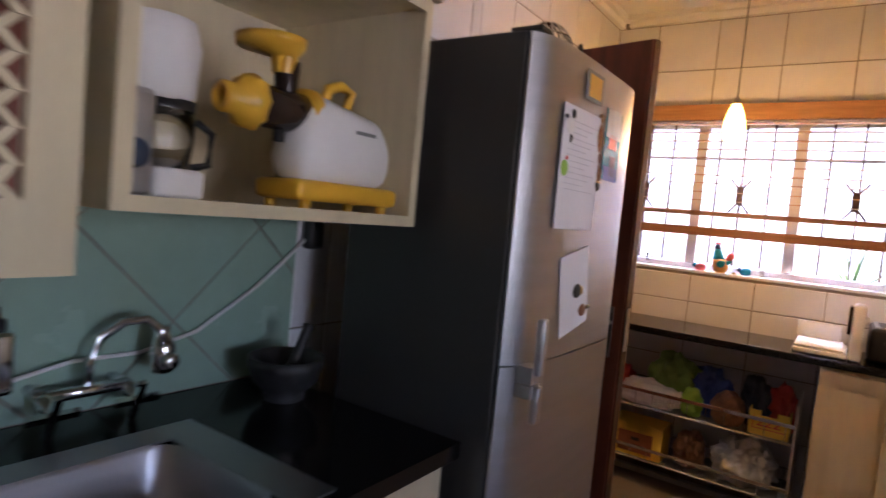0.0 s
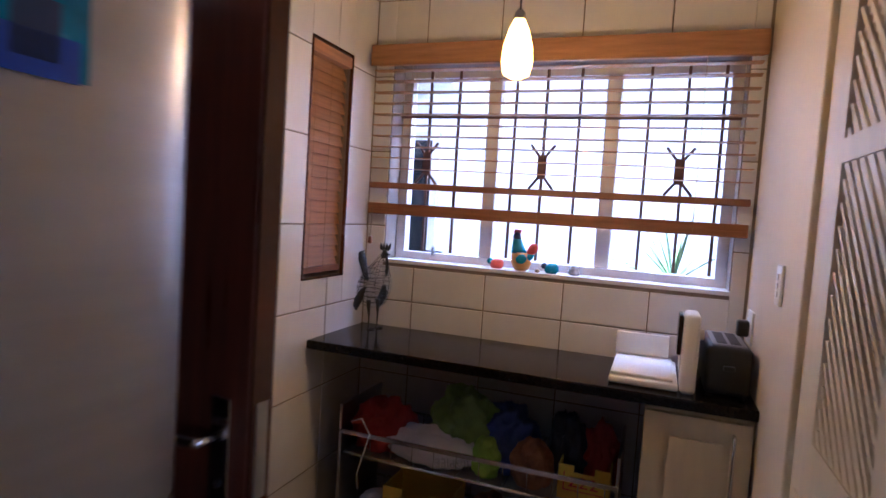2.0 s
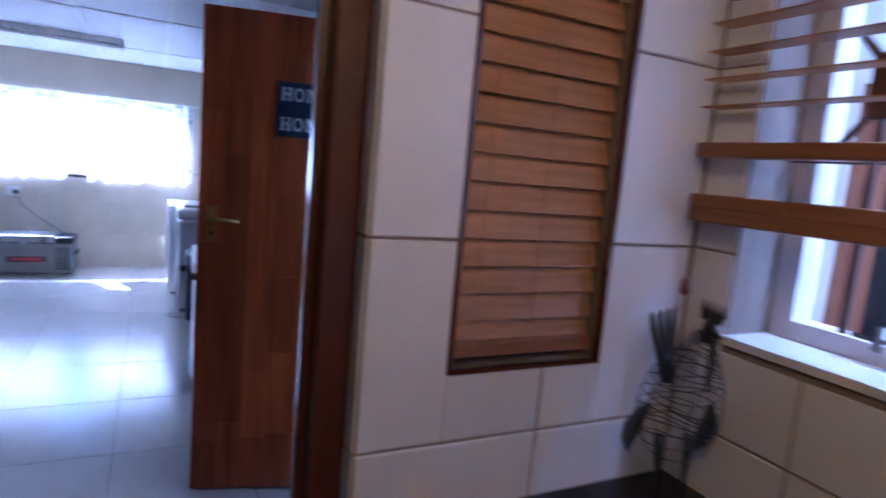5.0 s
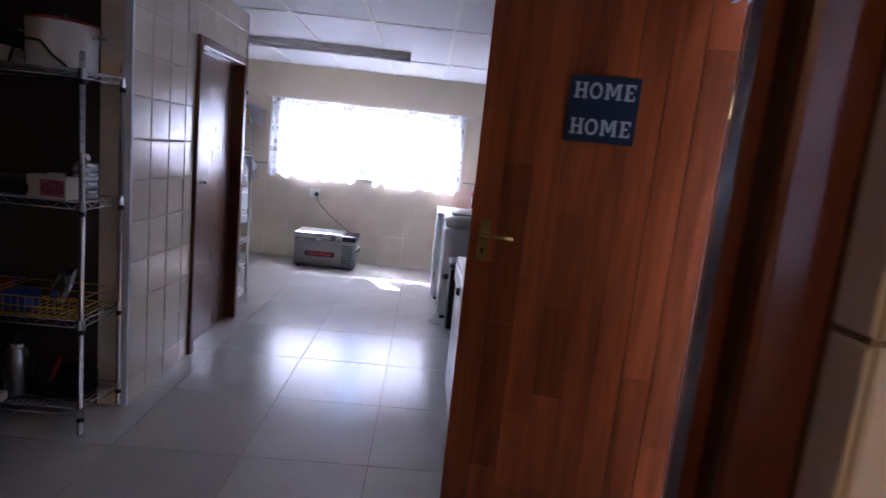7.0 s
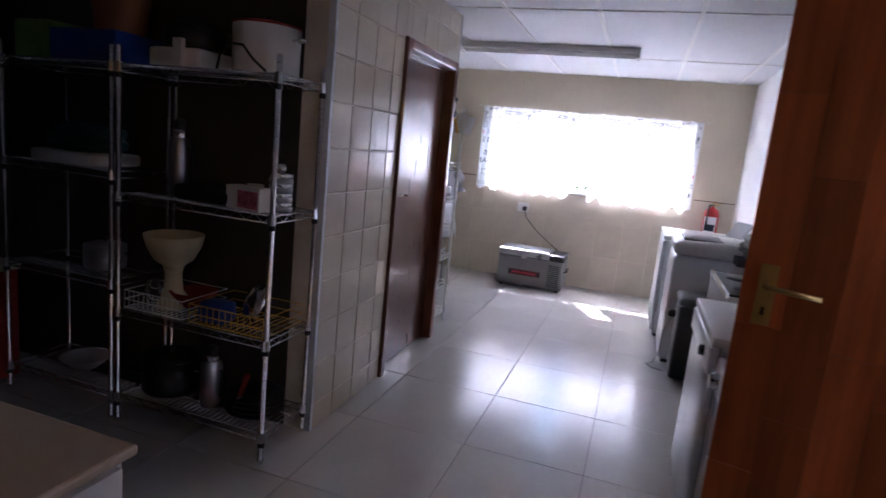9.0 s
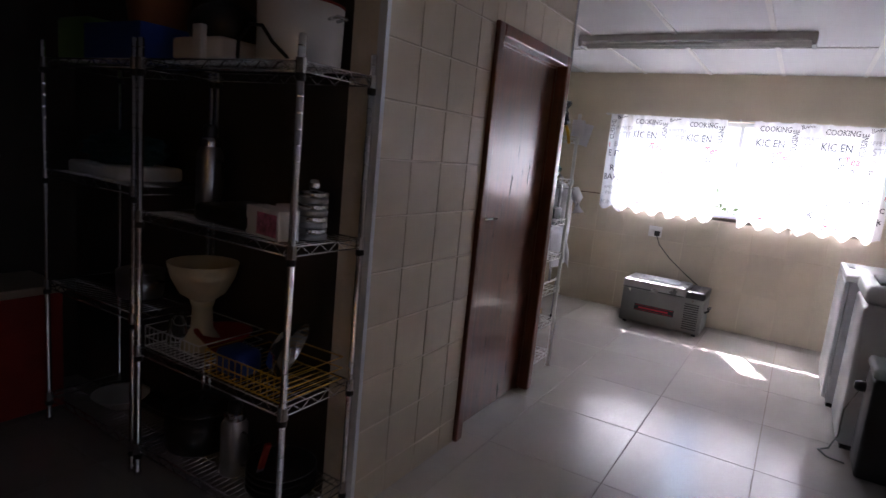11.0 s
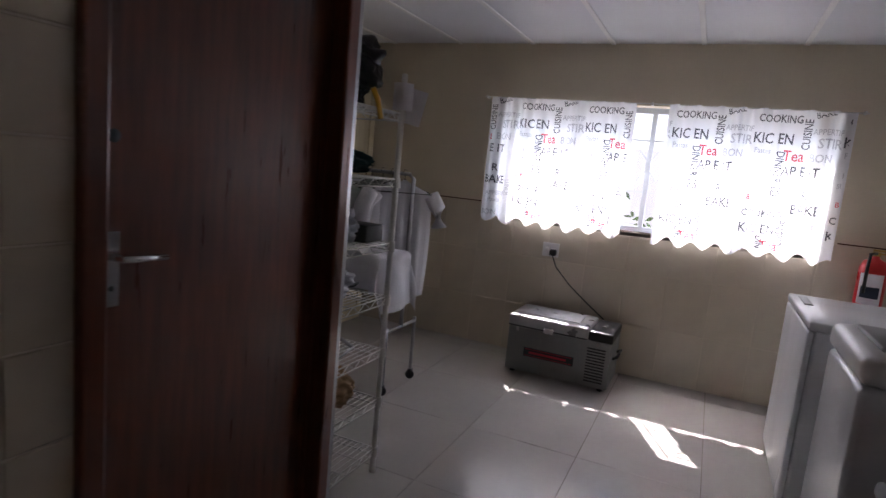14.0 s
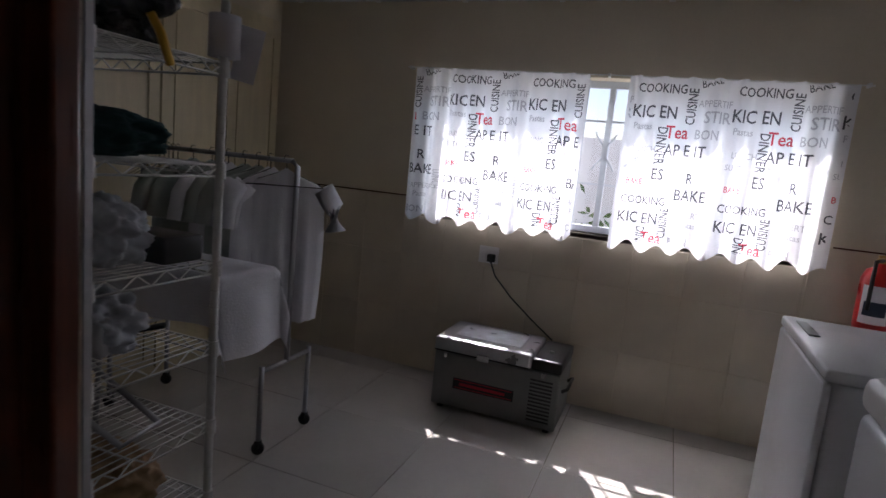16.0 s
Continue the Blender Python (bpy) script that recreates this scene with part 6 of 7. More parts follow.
def low_cabinet():
    c = thing("low_white_cabinet", "low white cabinet with a beige top by the doorway", "cabinet", pose(-2.19, 1.25, 0))
    part("body", box(0.02, 0.98, 0.02, 0.995, 0.05, 0.725, 0.008), WHITE_ENAMEL, c)
    part("top", box(0, 1.0, 0, 1.02, 0.725, 0.752, 0.008), BEIGE_TOP, c)
    part("plinth", box(0.04, 0.96, 0.04, 0.97, 0, 0.05), GREY_PLASTIC, c)
    for k in range(2):
        part("door", panel_door(0.46, 0.64, 0.018), WHITE_ENAMEL, c, at=pose(0.975 - k * 0.475, 0.996, 0.07, 0, 0, 180))


def white_rack_stuff():
    lv = (1.64, 1.362, 1.082, 0.84, 0.597, 0.363, 0.12)
    X, Y, W, L = -5.915, 0.92, 0.405, 0.885
    wire_rack("white_rack", "tall white wire shelving rack with household things", pose(X, Y, 0), W, L, lv, 1.80, WHITE_WIRE)
    xm = X + W / 2

    def lump(name, label, cat, x, y, z, a, b, c, mm, seed, rough=0.3):
        solid(name, blob(a, b, c, seed, rough), mm, label, cat, m=pose(x, y, z))
    lump("rubbish_bag", "bulging shiny black plastic bag on the top shelf", "bag", xm, 1.55, 1.644, 0.15, 0.20, 0.19, BLACK_BAG, 31, 0.4)
    lump("purple_cloth", "purple cloth bundled on the top shelf", "cloth", xm + 0.08, 1.22, 1.644, 0.10, 0.13, 0.16, PURPLE_CLOTH, 32)
    lump("black_bag", "black plastic bag at the rack's far end", "bag", xm, 1.05, 1.644, 0.13, 0.10, 0.17, BLACK_BAG, 33, 0.4)
    tr = thing("paper_roll", "white paper towel roll slipped over the rack post", "paper roll", pose(X, Y + L, 1.655))
    part("roll", lathe([(0.018, 0), (0.042, 0), (0.042, 0.11), (0.018, 0.11)], 20), PAPER, tr)
    part("loose_sheet", smooth(moved(box(-0.002, 0.0, -0.0, 0.075, -0.07, 0.08, 0.0008), pose(-0.042, 0.0, 0.02, -12, 0, 12))), PAPER, tr)
    st = thing("yellow_strap", "yellow strap hanging off the top shelf", "strap", pose(X + 0.22, Y + L + 0.004, 1.60))
    part("band", tube([(0.03, 0, 0.11), (0.01, 0.012, 0.07), (-0.02, 0.015, 0.0)], 0.011, 6), YELLOW, st)
    lump("teal_blanket", "dark teal blanket folded on the shelf", "blanket", xm, 1.52, 1.366, 0.16, 0.25, 0.07, TEAL_CLOTH, 34, 0.2)
    lump("white_bag", "crumpled white plastic bags on the shelf", "bag", xm + 0.03, 1.60, 1.086, 0.12, 0.13, 0.10, CLEAR_BAG, 35, 0.4)
    lump("grey_bag", "grey plastic bag stuffed behind", "bag", xm, 1.30, 1.086, 0.14, 0.15, 0.13, BLACK_BAG, 36, 0.35)
    solid("black_box", smooth(box(-0.07, 0.07, -0.09, 0.09, 0, 0.075, 0.008)), BLACK_PLASTIC, "flat black box on the shelf", "box", m=pose(X + 0.085, 1.68, 1.086))
    lump("clear_parcel", "clear plastic parcel with silver contents", "bag", xm + 0.02, 1.58, 0.844, 0.12, 0.15, 0.09, CLEAR_BAG, 37, 0.35)
    solid("silver_tube", lathe([(0.0, 0), (0.05, 0), (0.052, 0.01), (0.052, 0.16), (0.05, 0.17), (0, 0.17)], 22), TOOL_SILVER, "silver metal canister lying on the shelf", "canister", m=pose(xm + 0.06, 1.70, 0.90, 90, 0, 25))
    c = thing("coiled_flex", "black cord coiled on the wire shelf", "cable", pose(X + 0.12, 1.62, 0.85))
    part("flex", tube([(0.1, 0.0, 0.0), (0.04, 0.06, 0.045), (-0.03, 0.09, 0.05), (-0.08, 0.04, 0.02), (-0.05, -0.03, 0.0), (0.0, -0.04, 0.01)], 0.005, 6), BLACK_PLASTIC, c)
    fr = thing("folding_frame", "grey folding frame lying on the wire shelf", "frame", pose(X + 0.06, 1.30, 0.602))
    part("tube_frame", tube([(0.2, 0.45, 0.01), (0.05, 0.42, 0.01), (0.03, 0.05, 0.14), (0.2, 0.05, 0.14)], 0.009, 8, None, True), STEEL, fr)
    lump("brown_bag", "brown patterned cloth bag on a low shelf", "bag", xm, 1.60, 0.367, 0.14, 0.16, 0.10, TAN_CLOTH, 38, 0.3)
    lump("dark_shoes_bag", "dark cloth bundle on the bottom shelf", "bag", xm, 1.35, 0.124, 0.14, 0.2, 0.09, ONION, 39, 0.3)


def shirt(parent, y, seed, material, length=0.72, half=0.205):
    """A short-sleeved coat on a hanger, its width along x, at y."""
    bm = bmesh.new()
    nz, nx = 18, 20
    for side in (-1, 1):
        grid = []
        for j in range(nz + 1):
            t = j / nz
            z = -0.035 - t * length
            hw = 0.05 + (half - 0.05) * min(1, t / 0.10) ** 0.7 if t < 0.10 else half * (0.86 + 0.08 * math.sin(t * 3))
            row = []
            for i in range(nx + 1):
                s = 2 * i / nx - 1
                fold = 0.018 * math.sin(s * 9 + seed) * t + 0.010 * math.sin(s * 21 + seed * 2) * t
                thick = 0.045 * math.sqrt(max(0, 1 - s * s)) * (0.5 + 0.6 * t)
                row.append(bm.verts.new((s * hw, side * thick + fold, z + 0.03 * (1 - abs(s)) * (1 - t))))
            grid.append(row)
        for j in range(nz):
            for i in range(nx):
                bm.faces.new((grid[j][i], grid[j][i + 1], grid[j + 1][i + 1], grid[j + 1][i]))
    for sx in (-1, 1):
        tube([(sx * (half * 0.85), 0, -0.09), (sx * (half + 0.02), 0.0, -0.17), (sx * (half + 0.04), 0.005, -0.29)], 0.052, 10, bm)
    body = part("cloth", smooth(bm), material, parent)
    part("hanger", tube([(-half * 0.8, 0, -0.08), (0, 0, -0.015), (half * 0.8, 0, -0.08)], 0.004, 6), BLACK_WIRE, parent)
    part("hanger_bar", tube([(-half * 0.8, 0.052, -0.085), (half * 0.8, 0.052, -0.085)], 0.003, 6), BLACK_WIRE, parent)
    part("hook", tube([(0, 0, -0.015), (0, 0, 0.02), (0.015, 0, 0.04), (0.008, 0, 0.055), (-0.008, 0, 0.052)], 0.002, 6), BLACK_WIRE, parent)


def clothes_rail():
    r = thing("clothes_rail", "chrome clothes rail on castors with hanging coats", "clothes rail", pose(-6.89, 1.38, 0))
    for y in (0.0, -0.95):
        part("upright", tube([(0, y, 0.40), (0, y, 1.34), (0, y - (0.03 if y == 0 else -0.03), 1.365)], 0.013, 10), STEEL, r)
        part("foot_bar", tube([(-0.185, y, 0.405), (0.185, y, 0.405)], 0.011, 10), STEEL, r)
        for x in (-0.185, 0.185):
            part("leg", tube([(x, y, 0.43), (x, y, 0.06)], 0.012, 10), STEEL, r)
            w = part("castor", lathe([(0.0, -0.012), (0.028, -0.012), (0.03, -0.006), (0.03, 0.006), (0.028, 0.012), (0, 0.012)], 18), BLACK_PLASTIC, r, at=pose(x, y, 0.031, 0, 90, 20))
            part("fork", box(x - 0.016, x + 0.016, y - 0.012, y + 0.012, 0.034, 0.07, 0.003), BLACK_PLASTIC, r)
    part("rail", tube([(0, -0.03, 1.365), (0, -0.92, 1.365)], 0.012, 10), STEEL, r)
    ys = (-0.06, -0.15, -0.22, -0.30, -0.40, -0.50, -0.62)
    for k, y in enumerate(ys):
        white = k == 0
        c = thing("work_coat", "white cotton work coat on a hanger" if white else "pale grey work coat on a hanger", "coat", pose(-6.89, 1.38 + y, 1.375 - 0.04, 0, 0, 6 * math.sin(k * 2.1) - (48 if white else 22)), group="hanging coats")
        shirt(c, 0, k * 1.7, WHITE_CLOTH if k in (0, 1, 4) else GREY_CLOTH, 0.70 - 0.04 * (k % 3))
    for k in range(6):
        h = thing("spare_hanger", "black wire hanger on the rail", "hanger", pose(-6.89, 1.38 - 0.72 - 0.03 * k, 1.335), group="spare hangers")
        part("wire", tube([(-0.2, 0, -0.12), (0, 0, -0.02), (0.2, 0, -0.12)], 0.002, 5, None, True), BLACK_WIRE, h)
        part("hook", tube([(0, 0, -0.02), (0, 0, 0.03), (0.015, 0, 0.045), (0, 0, 0.055), (-0.012, 0, 0.045)], 0.002, 5), BLACK_WIRE, h)
    ib = thing("ironing_board", "ironing board under a draped white cloth", "ironing board", pose(-6.30, 1.28, 0))
    part("board", smooth(box(-0.16, 0.16, -0.62, 0.34, 0.93, 0.96, 0.012)), GREY_CLOTH, ib)
    for s in (-1, 1):
        part("leg", tube([(0.08 * s, -0.60 + 0.25 * s, 0.012), (-0.05 * s, -0.25 - 0.2 * s, 0.93)], 0.011, 8), STEEL, ib)
    cl = thing("draped_cloth", "white cotton cloth draped over the board end", "cloth", pose(-6.30, 1.28, 0.0))
    bm = bmesh.new()
    n = 26
    g = []
    for j in range(n + 1):
        row = []
        for i in range(n + 1):
            u, v = -0.34 + 0.68 * i / n, -0.25 + 0.88 * j / n
            z = 0.968
            x, y = u, v
            ox, oy = max(0, abs(u) - 0.165), max(0, v - 0.345)
            drop = math.hypot(ox, oy)
            if ox > 0:
                x = math.copysign(0.165 + 0.10 * ox + 0.02 * math.sin(v * 18) * min(1, ox * 8), u)
            if oy > 0:
                y = 0.345 + 0.14 * oy + 0.02 * math.sin(u * 16 + 1) * min(1, oy * 8)
            z -= drop * 1.0 + (0.003 * math.sin(u * 30) if drop == 0 else 0)
            row.append(bm.verts.new((x, y, z)))
        g.append(row)
    for j in range(n):
        for i in range(n):
            bm.faces.new((g[j][i], g[j][i + 1], g[j + 1][i + 1], g[j + 1][i]))
    part("sheet", smooth(bm), WHITE_CLOTH, cl)


def built_in_cupboard():
    c = thing("built_in_cupboard", "tall yellowish panelled cupboard behind the clothes", "cupboard", pose(-8.14, NICHE_S + 0.002, 0))
    part("body", box(0, 1.55, 0, 0.03, 0, 2.28), CREAM_WOOD, c)
    for k in range(3):
        part("door", panel_door(0.50, 2.16, 0.022, 0.07), CREAM_WOOD, c, at=pose(1.54 - 0.515 * k, 0.031, 0.06, 0, 0, 180))


def cool_box():
    c = thing("cool_box", "grey portable fridge box with a silver lid", "cool box", pose(-8.085, 1.85, 0))
    D, W, H = 0.41, 0.735, 0.345
    part("body", smooth(box(0, D, 0, W, 0.02, H, 0.012)), GREY_PLASTIC, c)
    lid = part("lid", smooth(box(-0.004, D + 0.006, -0.004, W * 0.77, H + 0.002, H + 0.085, 0.014, 3)), TOOL_SILVER, c, "silver grey lid")
    part("lid_panel", box(0.07, D - 0.08, 0.09, W * 0.66, H + 0.0855, H + 0.09, 0.004), CLEAR_BAG, lid)
    part("seam", boxes((D + 0.006, D + 0.008, 0.0, W * 0.765, H + 0.004, H + 0.012)), BLACK_PLASTIC, lid)
    part("latch", box(D + 0.006, D + 0.016, 0.26, 0.33, H - 0.01, H + 0.03, 0.003), CHROME, lid)
    part("control_panel", smooth(box(0.0, D + 0.002, W * 0.775, W + 0.002, H + 0.002, H + 0.07, 0.012)), BLACK_PLASTIC, c, "black control panel")
    part("switch", lathe([(0.016, 0), (0.014, 0.01), (0, 0.01)], 14, (D * 0.6, W * 0.88, H + 0.07)), GREY_PLASTIC, c)
    part("name_plate", box(D + 0.0005, D + 0.003, 0.13, 0.49, 0.14, 0.205), INK, c, "black plate with red lines")
    part("plate_edge", boxes((D + 0.003, D + 0.0042, 0.14, 0.48, 0.148, 0.151), (D + 0.003, D + 0.0042, 0.14, 0.48, 0.194, 0.197), (D + 0.003, D + 0.0042, 0.17, 0.44, 0.164, 0.180)), INK_RED, c)
    for k in range(12):
        part("vent_slat", box(D + 0.0005, D + 0.004, 0.575, 0.70, 0.06 + 0.021 * k, 0.07 + 0.021 * k), BLACK_PLASTIC, c)
    for y in (0.06, 0.63):
        part("clip", box(D, D + 0.008, y, y + 0.02, H - 0.03, H + 0.0, 0.002), CHROME, c)
    part("side_handle", tube([(0.10, W + 0.001, 0.22), (0.10, W + 0.03, 0.24), (0.30, W + 0.03, 0.24), (0.30, W + 0.001, 0.22)], 0.010, 8), BLACK_PLASTIC, c)
    for x in (0.04, D - 0.04):
        for y in (0.05, W - 0.05):
            part("foot", lathe([(0.02, 0), (0.018, 0.02), (0, 0.02)], 12, (x, y, 0)), BLACK_PLASTIC, c)
    s = thing("wall_socket", "white double socket below the scullery window", "socket", pose(SW + 0.013, 1.965, 0.865))
    part("plate", box(-0.001, 0.010, -0.065, 0.065, -0.055, 0.055, 0.003), WHITE_PLASTIC, s)
    part("plug", smooth(box(0.010, 0.05, 0.0, 0.05, -0.04, 0.01, 0.008)), BLACK_PLASTIC, s)
    part("plug", smooth(box(0.010, 0.035, -0.045, -0.01, -0.02, 0.02, 0.006)), WHITE_PLASTIC, s, "white plug")
    cb = thing("fridge_cable", "black cable from the socket to the cool box", "cable", pose(SW + 0.05, 1.99, 0.84))
    part("flex", tube([(0, 0, -0.01), (0.0, 0.04, -0.1), (0.005, 0.16, -0.22), (0.02, 0.32, -0.34), (0.06, 0.46, -0.425)], 0.005, 6), BLACK_PLASTIC, cb)


def appliances():
    f = thing("chest_freezer", "white upright freezer cabinet along the wall", "freezer", pose(-7.43, 3.515, 0))
    part("body", smooth(box(0, 0.79, 0.03, 0.70, 0.03, 0.875, 0.012)), WHITE_ENAMEL, f)
    part("door", smooth(box(0.004, 0.786, 0, 0.026, 0.06, 0.872, 0.008)), WHITE_ENAMEL, f)
    part("top", smooth(box(-0.004, 0.794, 0.0, 0.70, 0.878, 0.92, 0.010)), WHITE_ENAMEL, f)
    part("top_catch", box(0.10, 0.34, 0.035, 0.075, 0.9205, 0.926, 0.002), GREY_PLASTIC, f)
    part("plinth", box(0.02, 0.77, 0.04, 0.69, 0, 0.03), BLACK_PLASTIC, f)
    e = thing("fire_extinguisher", "red fire extinguisher hung in the corner", "extinguisher", pose(-8.07, 4.02, 0.79))
    part("cylinder", lathe([(0.06, 0), (0.075, 0.012), (0.078, 0.03), (0.078, 0.27), (0.06, 0.315), (0.022, 0.335), (0.02, 0.35), (0, 0.35)], 26), RED_PAINT, e)
    part("valve", boxes((-0.015, 0.015, -0.02, 0.02, 0.35, 0.375), (-0.01, 0.01, -0.02, 0.075, 0.378, 0.39), (-0.01, 0.01, -0.02, 0.07, 0.36, 0.37)), BRASS, e)
    part("hose", tube([(0.01, 0.0, 0.365), (0.05, -0.04, 0.36), (0.08, -0.05, 0.28), (0.085, -0.05, 0.12)], 0.010, 8), BLACK_PLASTIC, e)
    lb = lathe([(0.0785, 0.05), (0.0795, 0.051), (0.0795, 0.24), (0.0785, 0.241)], 30)
    bmesh.ops.delete(lb, geom=[v for v in lb.verts if not (v.co.x > 0.03 and v.co.y < 0.055)], context="VERTS")
    part("label", lb, PAPER, e, "white paper label")
    lb = lathe([(0.0798, 0.09), (0.0806, 0.091), (0.0806, 0.16), (0.0798, 0.161)], 30)
    bmesh.ops.delete(lb, geom=[v for v in lb.verts if not (v.co.x > 0.045 and v.co.y < 0.045)], context="VERTS")
    part("label_print", lb, DEEP_BLUE, e)
    part("bracket", box(-0.13, -0.075, -0.02, 0.02, 0.18, 0.22), BLACK_PLASTIC, e)
    w = thing("washing_machine", "white top-loading washing machine with a rounded lid", "washing machine", pose(-6.50, 3.575, 0))
    part("body", smooth(box(0, 0.58, 0, 0.60, 0.03, 0.86, 0.03, 4)), WHITE_ENAMEL, w)
    bm = box(-0.004, 0.584, -0.006, 0.60, 0.862, 0.965, 0.035, 4)
    for v in bm.verts:
        v.co.z += 0.06 * max(0, (v.co.y - 0.1)) * (1 if v.co.z > 0.9 else 0)
    part("lid", smooth(bm), WHITE_PLASTIC, w)
    part("lid_window", smooth(box(0.10, 0.48, 0.06, 0.34, 0.966, 0.985, 0.006)), GREY_PLASTIC, w)
    part("foot_rail", box(0.03, 0.55, 0.03, 0.57, 0, 0.03), BLACK_PLASTIC, w)
    solid("white_folder", moved(box(-0.09, 0.09, -0.005, 0.005, 0, 0.15, 0.002), pose(0, 0, 0, -38, 0, 30)), PAPER, "white sheet leaning on the washing machine", "paper", m=pose(-6.25, 4.0, 1.01))
    solid("grey_hose", blob(0.13, 0.09, 0.09, 41, 0.45, 3), GREY_CLOTH, "grey hose and cloth heaped behind the machine", "hose", m=pose(-5.84, 4.10, 0.92))
    solid("hose_shelf", boxes((-5.92, -5.72, 3.98, SN, 0.86, 0.918)), BLACK_PLASTIC, "dark bracket shelf behind the machine", "shelf")
    g = thing("gas_heater", "black cabinet heater beside the washing machine", "heater", pose(-5.80, 3.64, 0))
    part("body", smooth(box(0, 0.30, 0, 0.42, 0.03, 0.56, 0.02)), BLACK_PLASTIC, g)
    part("top", smooth(box(-0.005, 0.305, -0.01, 0.42, 0.562, 0.62, 0.02)), GREY_PLASTIC, g)
    part("knob", lathe([(0.028, 0), (0.03, 0.03), (0.02, 0.05), (0, 0.05)], 16), BLACK_PLASTIC, g, at=pose(0.06, -0.001, 0.45, 90))
    for y in (0.04, 0.38):
        part("castor", lathe([(0.0, -0.01), (0.02, -0.01), (0.02, 0.01), (0, 0.01)], 14), BLACK_PLASTIC, g, at=pose(0.15, y, 0.02, 0, 90, 0))
    cb = thing("floor_cable", "grey cable trailing on the floor tiles", "cable", pose(-5.84, 3.60, 0.006))
    part("flex", tube([(0.0, 0.03, 0.4), (-0.03, -0.02, 0.25), (-0.02, -0.02, 0.1), (-0.04, -0.05, 0.002), (0.02, -0.10, 0.002), (0.10, -0.06, 0.002), (0.12, 0.02, 0.002)], 0.005, 6), GREY_PLASTIC, cb)
    s = thing("stove", "white stove with a black glass top", "stove", pose(-5.05, 3.74, 0))
    part("body", box(0, 0.72, 0, 0.49, 0.03, 0.90, 0.008), WHITE_ENAMEL, s)
    part("hob", box(0.015, 0.705, 0.01, 0.485, 0.901, 0.912, 0.003), BLACK_PLASTIC, s, "black glass hob")
    part("hob_edge", boxes((-0.004, 0.724, -0.006, 0.008, 0.894, 0.918)), CHROME, s)
    for x in (0.2, 0.52):
        for y in (0.14, 0.36):
            part("plate", lathe([(0.085, 0.912), (0.083, 0.92), (0, 0.92)], 24, (x, y, 0)), STONE, s)
    part("plinth", box(0.02, 0.70, 0.03, 0.48, 0, 0.03), BLACK_PLASTIC, s)
    d = thing("dishwasher", "white dishwasher with a silver front edge", "dishwasher", pose(-4.19, 3.60, 0))
    part("body", box(0, 0.69, 0.03, 0.62, 0.04, 0.862, 0.006), WHITE_ENAMEL, d)
    part("door", smooth(box(0.004, 0.686, 0, 0.026, 0.09, 0.75, 0.008)), WHITE_ENAMEL, d)
    part("control_panel", smooth(box(0.0, 0.69, -0.012, 0.026, 0.755, 0.862, 0.010)), ALU, d)
    part("top", smooth(box(-0.006, 0.696, -0.006, 0.625, 0.864, 0.902, 0.006)), WHITE_PLASTIC, d)
    part("knob", lathe([(0.022, 0), (0.02, 0.02), (0, 0.022)], 16), BLACK_PLASTIC, d, at=pose(0.56, -0.012, 0.81, 90))
    part("plinth", box(0.02, 0.67, 0.05, 0.6, 0, 0.04), BLACK_PLASTIC, d)
    t = thing("tumble_dryer", "white tumble dryer with a round door", "dryer", pose(-3.46, 3.63, 0))
    part("body", smooth(box(0, 0.58, 0.02, 0.59, 0.03, 0.845, 0.01)), WHITE_ENAMEL, t)
    part("front_panel", smooth(box(0.002, 0.578, 0, 0.018, 0.06, 0.72, 0.006)), WHITE_ENAMEL, t)
    part("control_panel", smooth(box(0.0, 0.58, -0.016, 0.018, 0.725, 0.845, 0.008)), WHITE_PLASTIC, t)
    part("top_trim", boxes((-0.003, 0.583, 0.0, 0.59, 0.847, 0.86)), CHROME, t)
    part("door_ring", lathe([(0.13, 0), (0.17, 0.004), (0.165, 0.022), (0.13, 0.026), (0.12, 0.012), (0, 0.008)], 36), WHITE_PLASTIC, t, at=pose(0.29, 0.0, 0.42, 90))
    part("knob", lathe([(0.03, 0), (0.027, 0.024), (0, 0.026)], 18), CHROME, t, at=pose(0.10, -0.016, 0.785, 90))
    part("plinth", box(0.02, 0.56, 0.04, 0.58, 0, 0.03), BLACK_PLASTIC, t)


def tube_light():
    l = thing("tube_light", "unlit white fluorescent batten on the ceiling", "ceiling light", pose(-6.50, 1.54, SCEIL))
    part("housing", box(-0.075, 0.075, 0, 1.555, -0.045, 0, 0.006), WHITE_ENAMEL, l)
    part("tube", tube([(0.045, 0.03, -0.06), (0.045, 1.525, -0.06)], 0.013, 12), WHITE_PLASTIC, l)
    part("tube", tube([(-0.045, 0.03, -0.06), (-0.045, 1.525, -0.06)], 0.013, 12), WHITE_PLASTIC, l)
    for y in (0.0, 1.53):
        part("end_cap", box(-0.076, 0.076, y, y + 0.025, -0.08, -0.0, 0.004), WHITE_ENAMEL, l)


low_cabinet()
white_rack_stuff()
clothes_rail()
built_in_cupboard()
cool_box()
appliances()
tube_light()


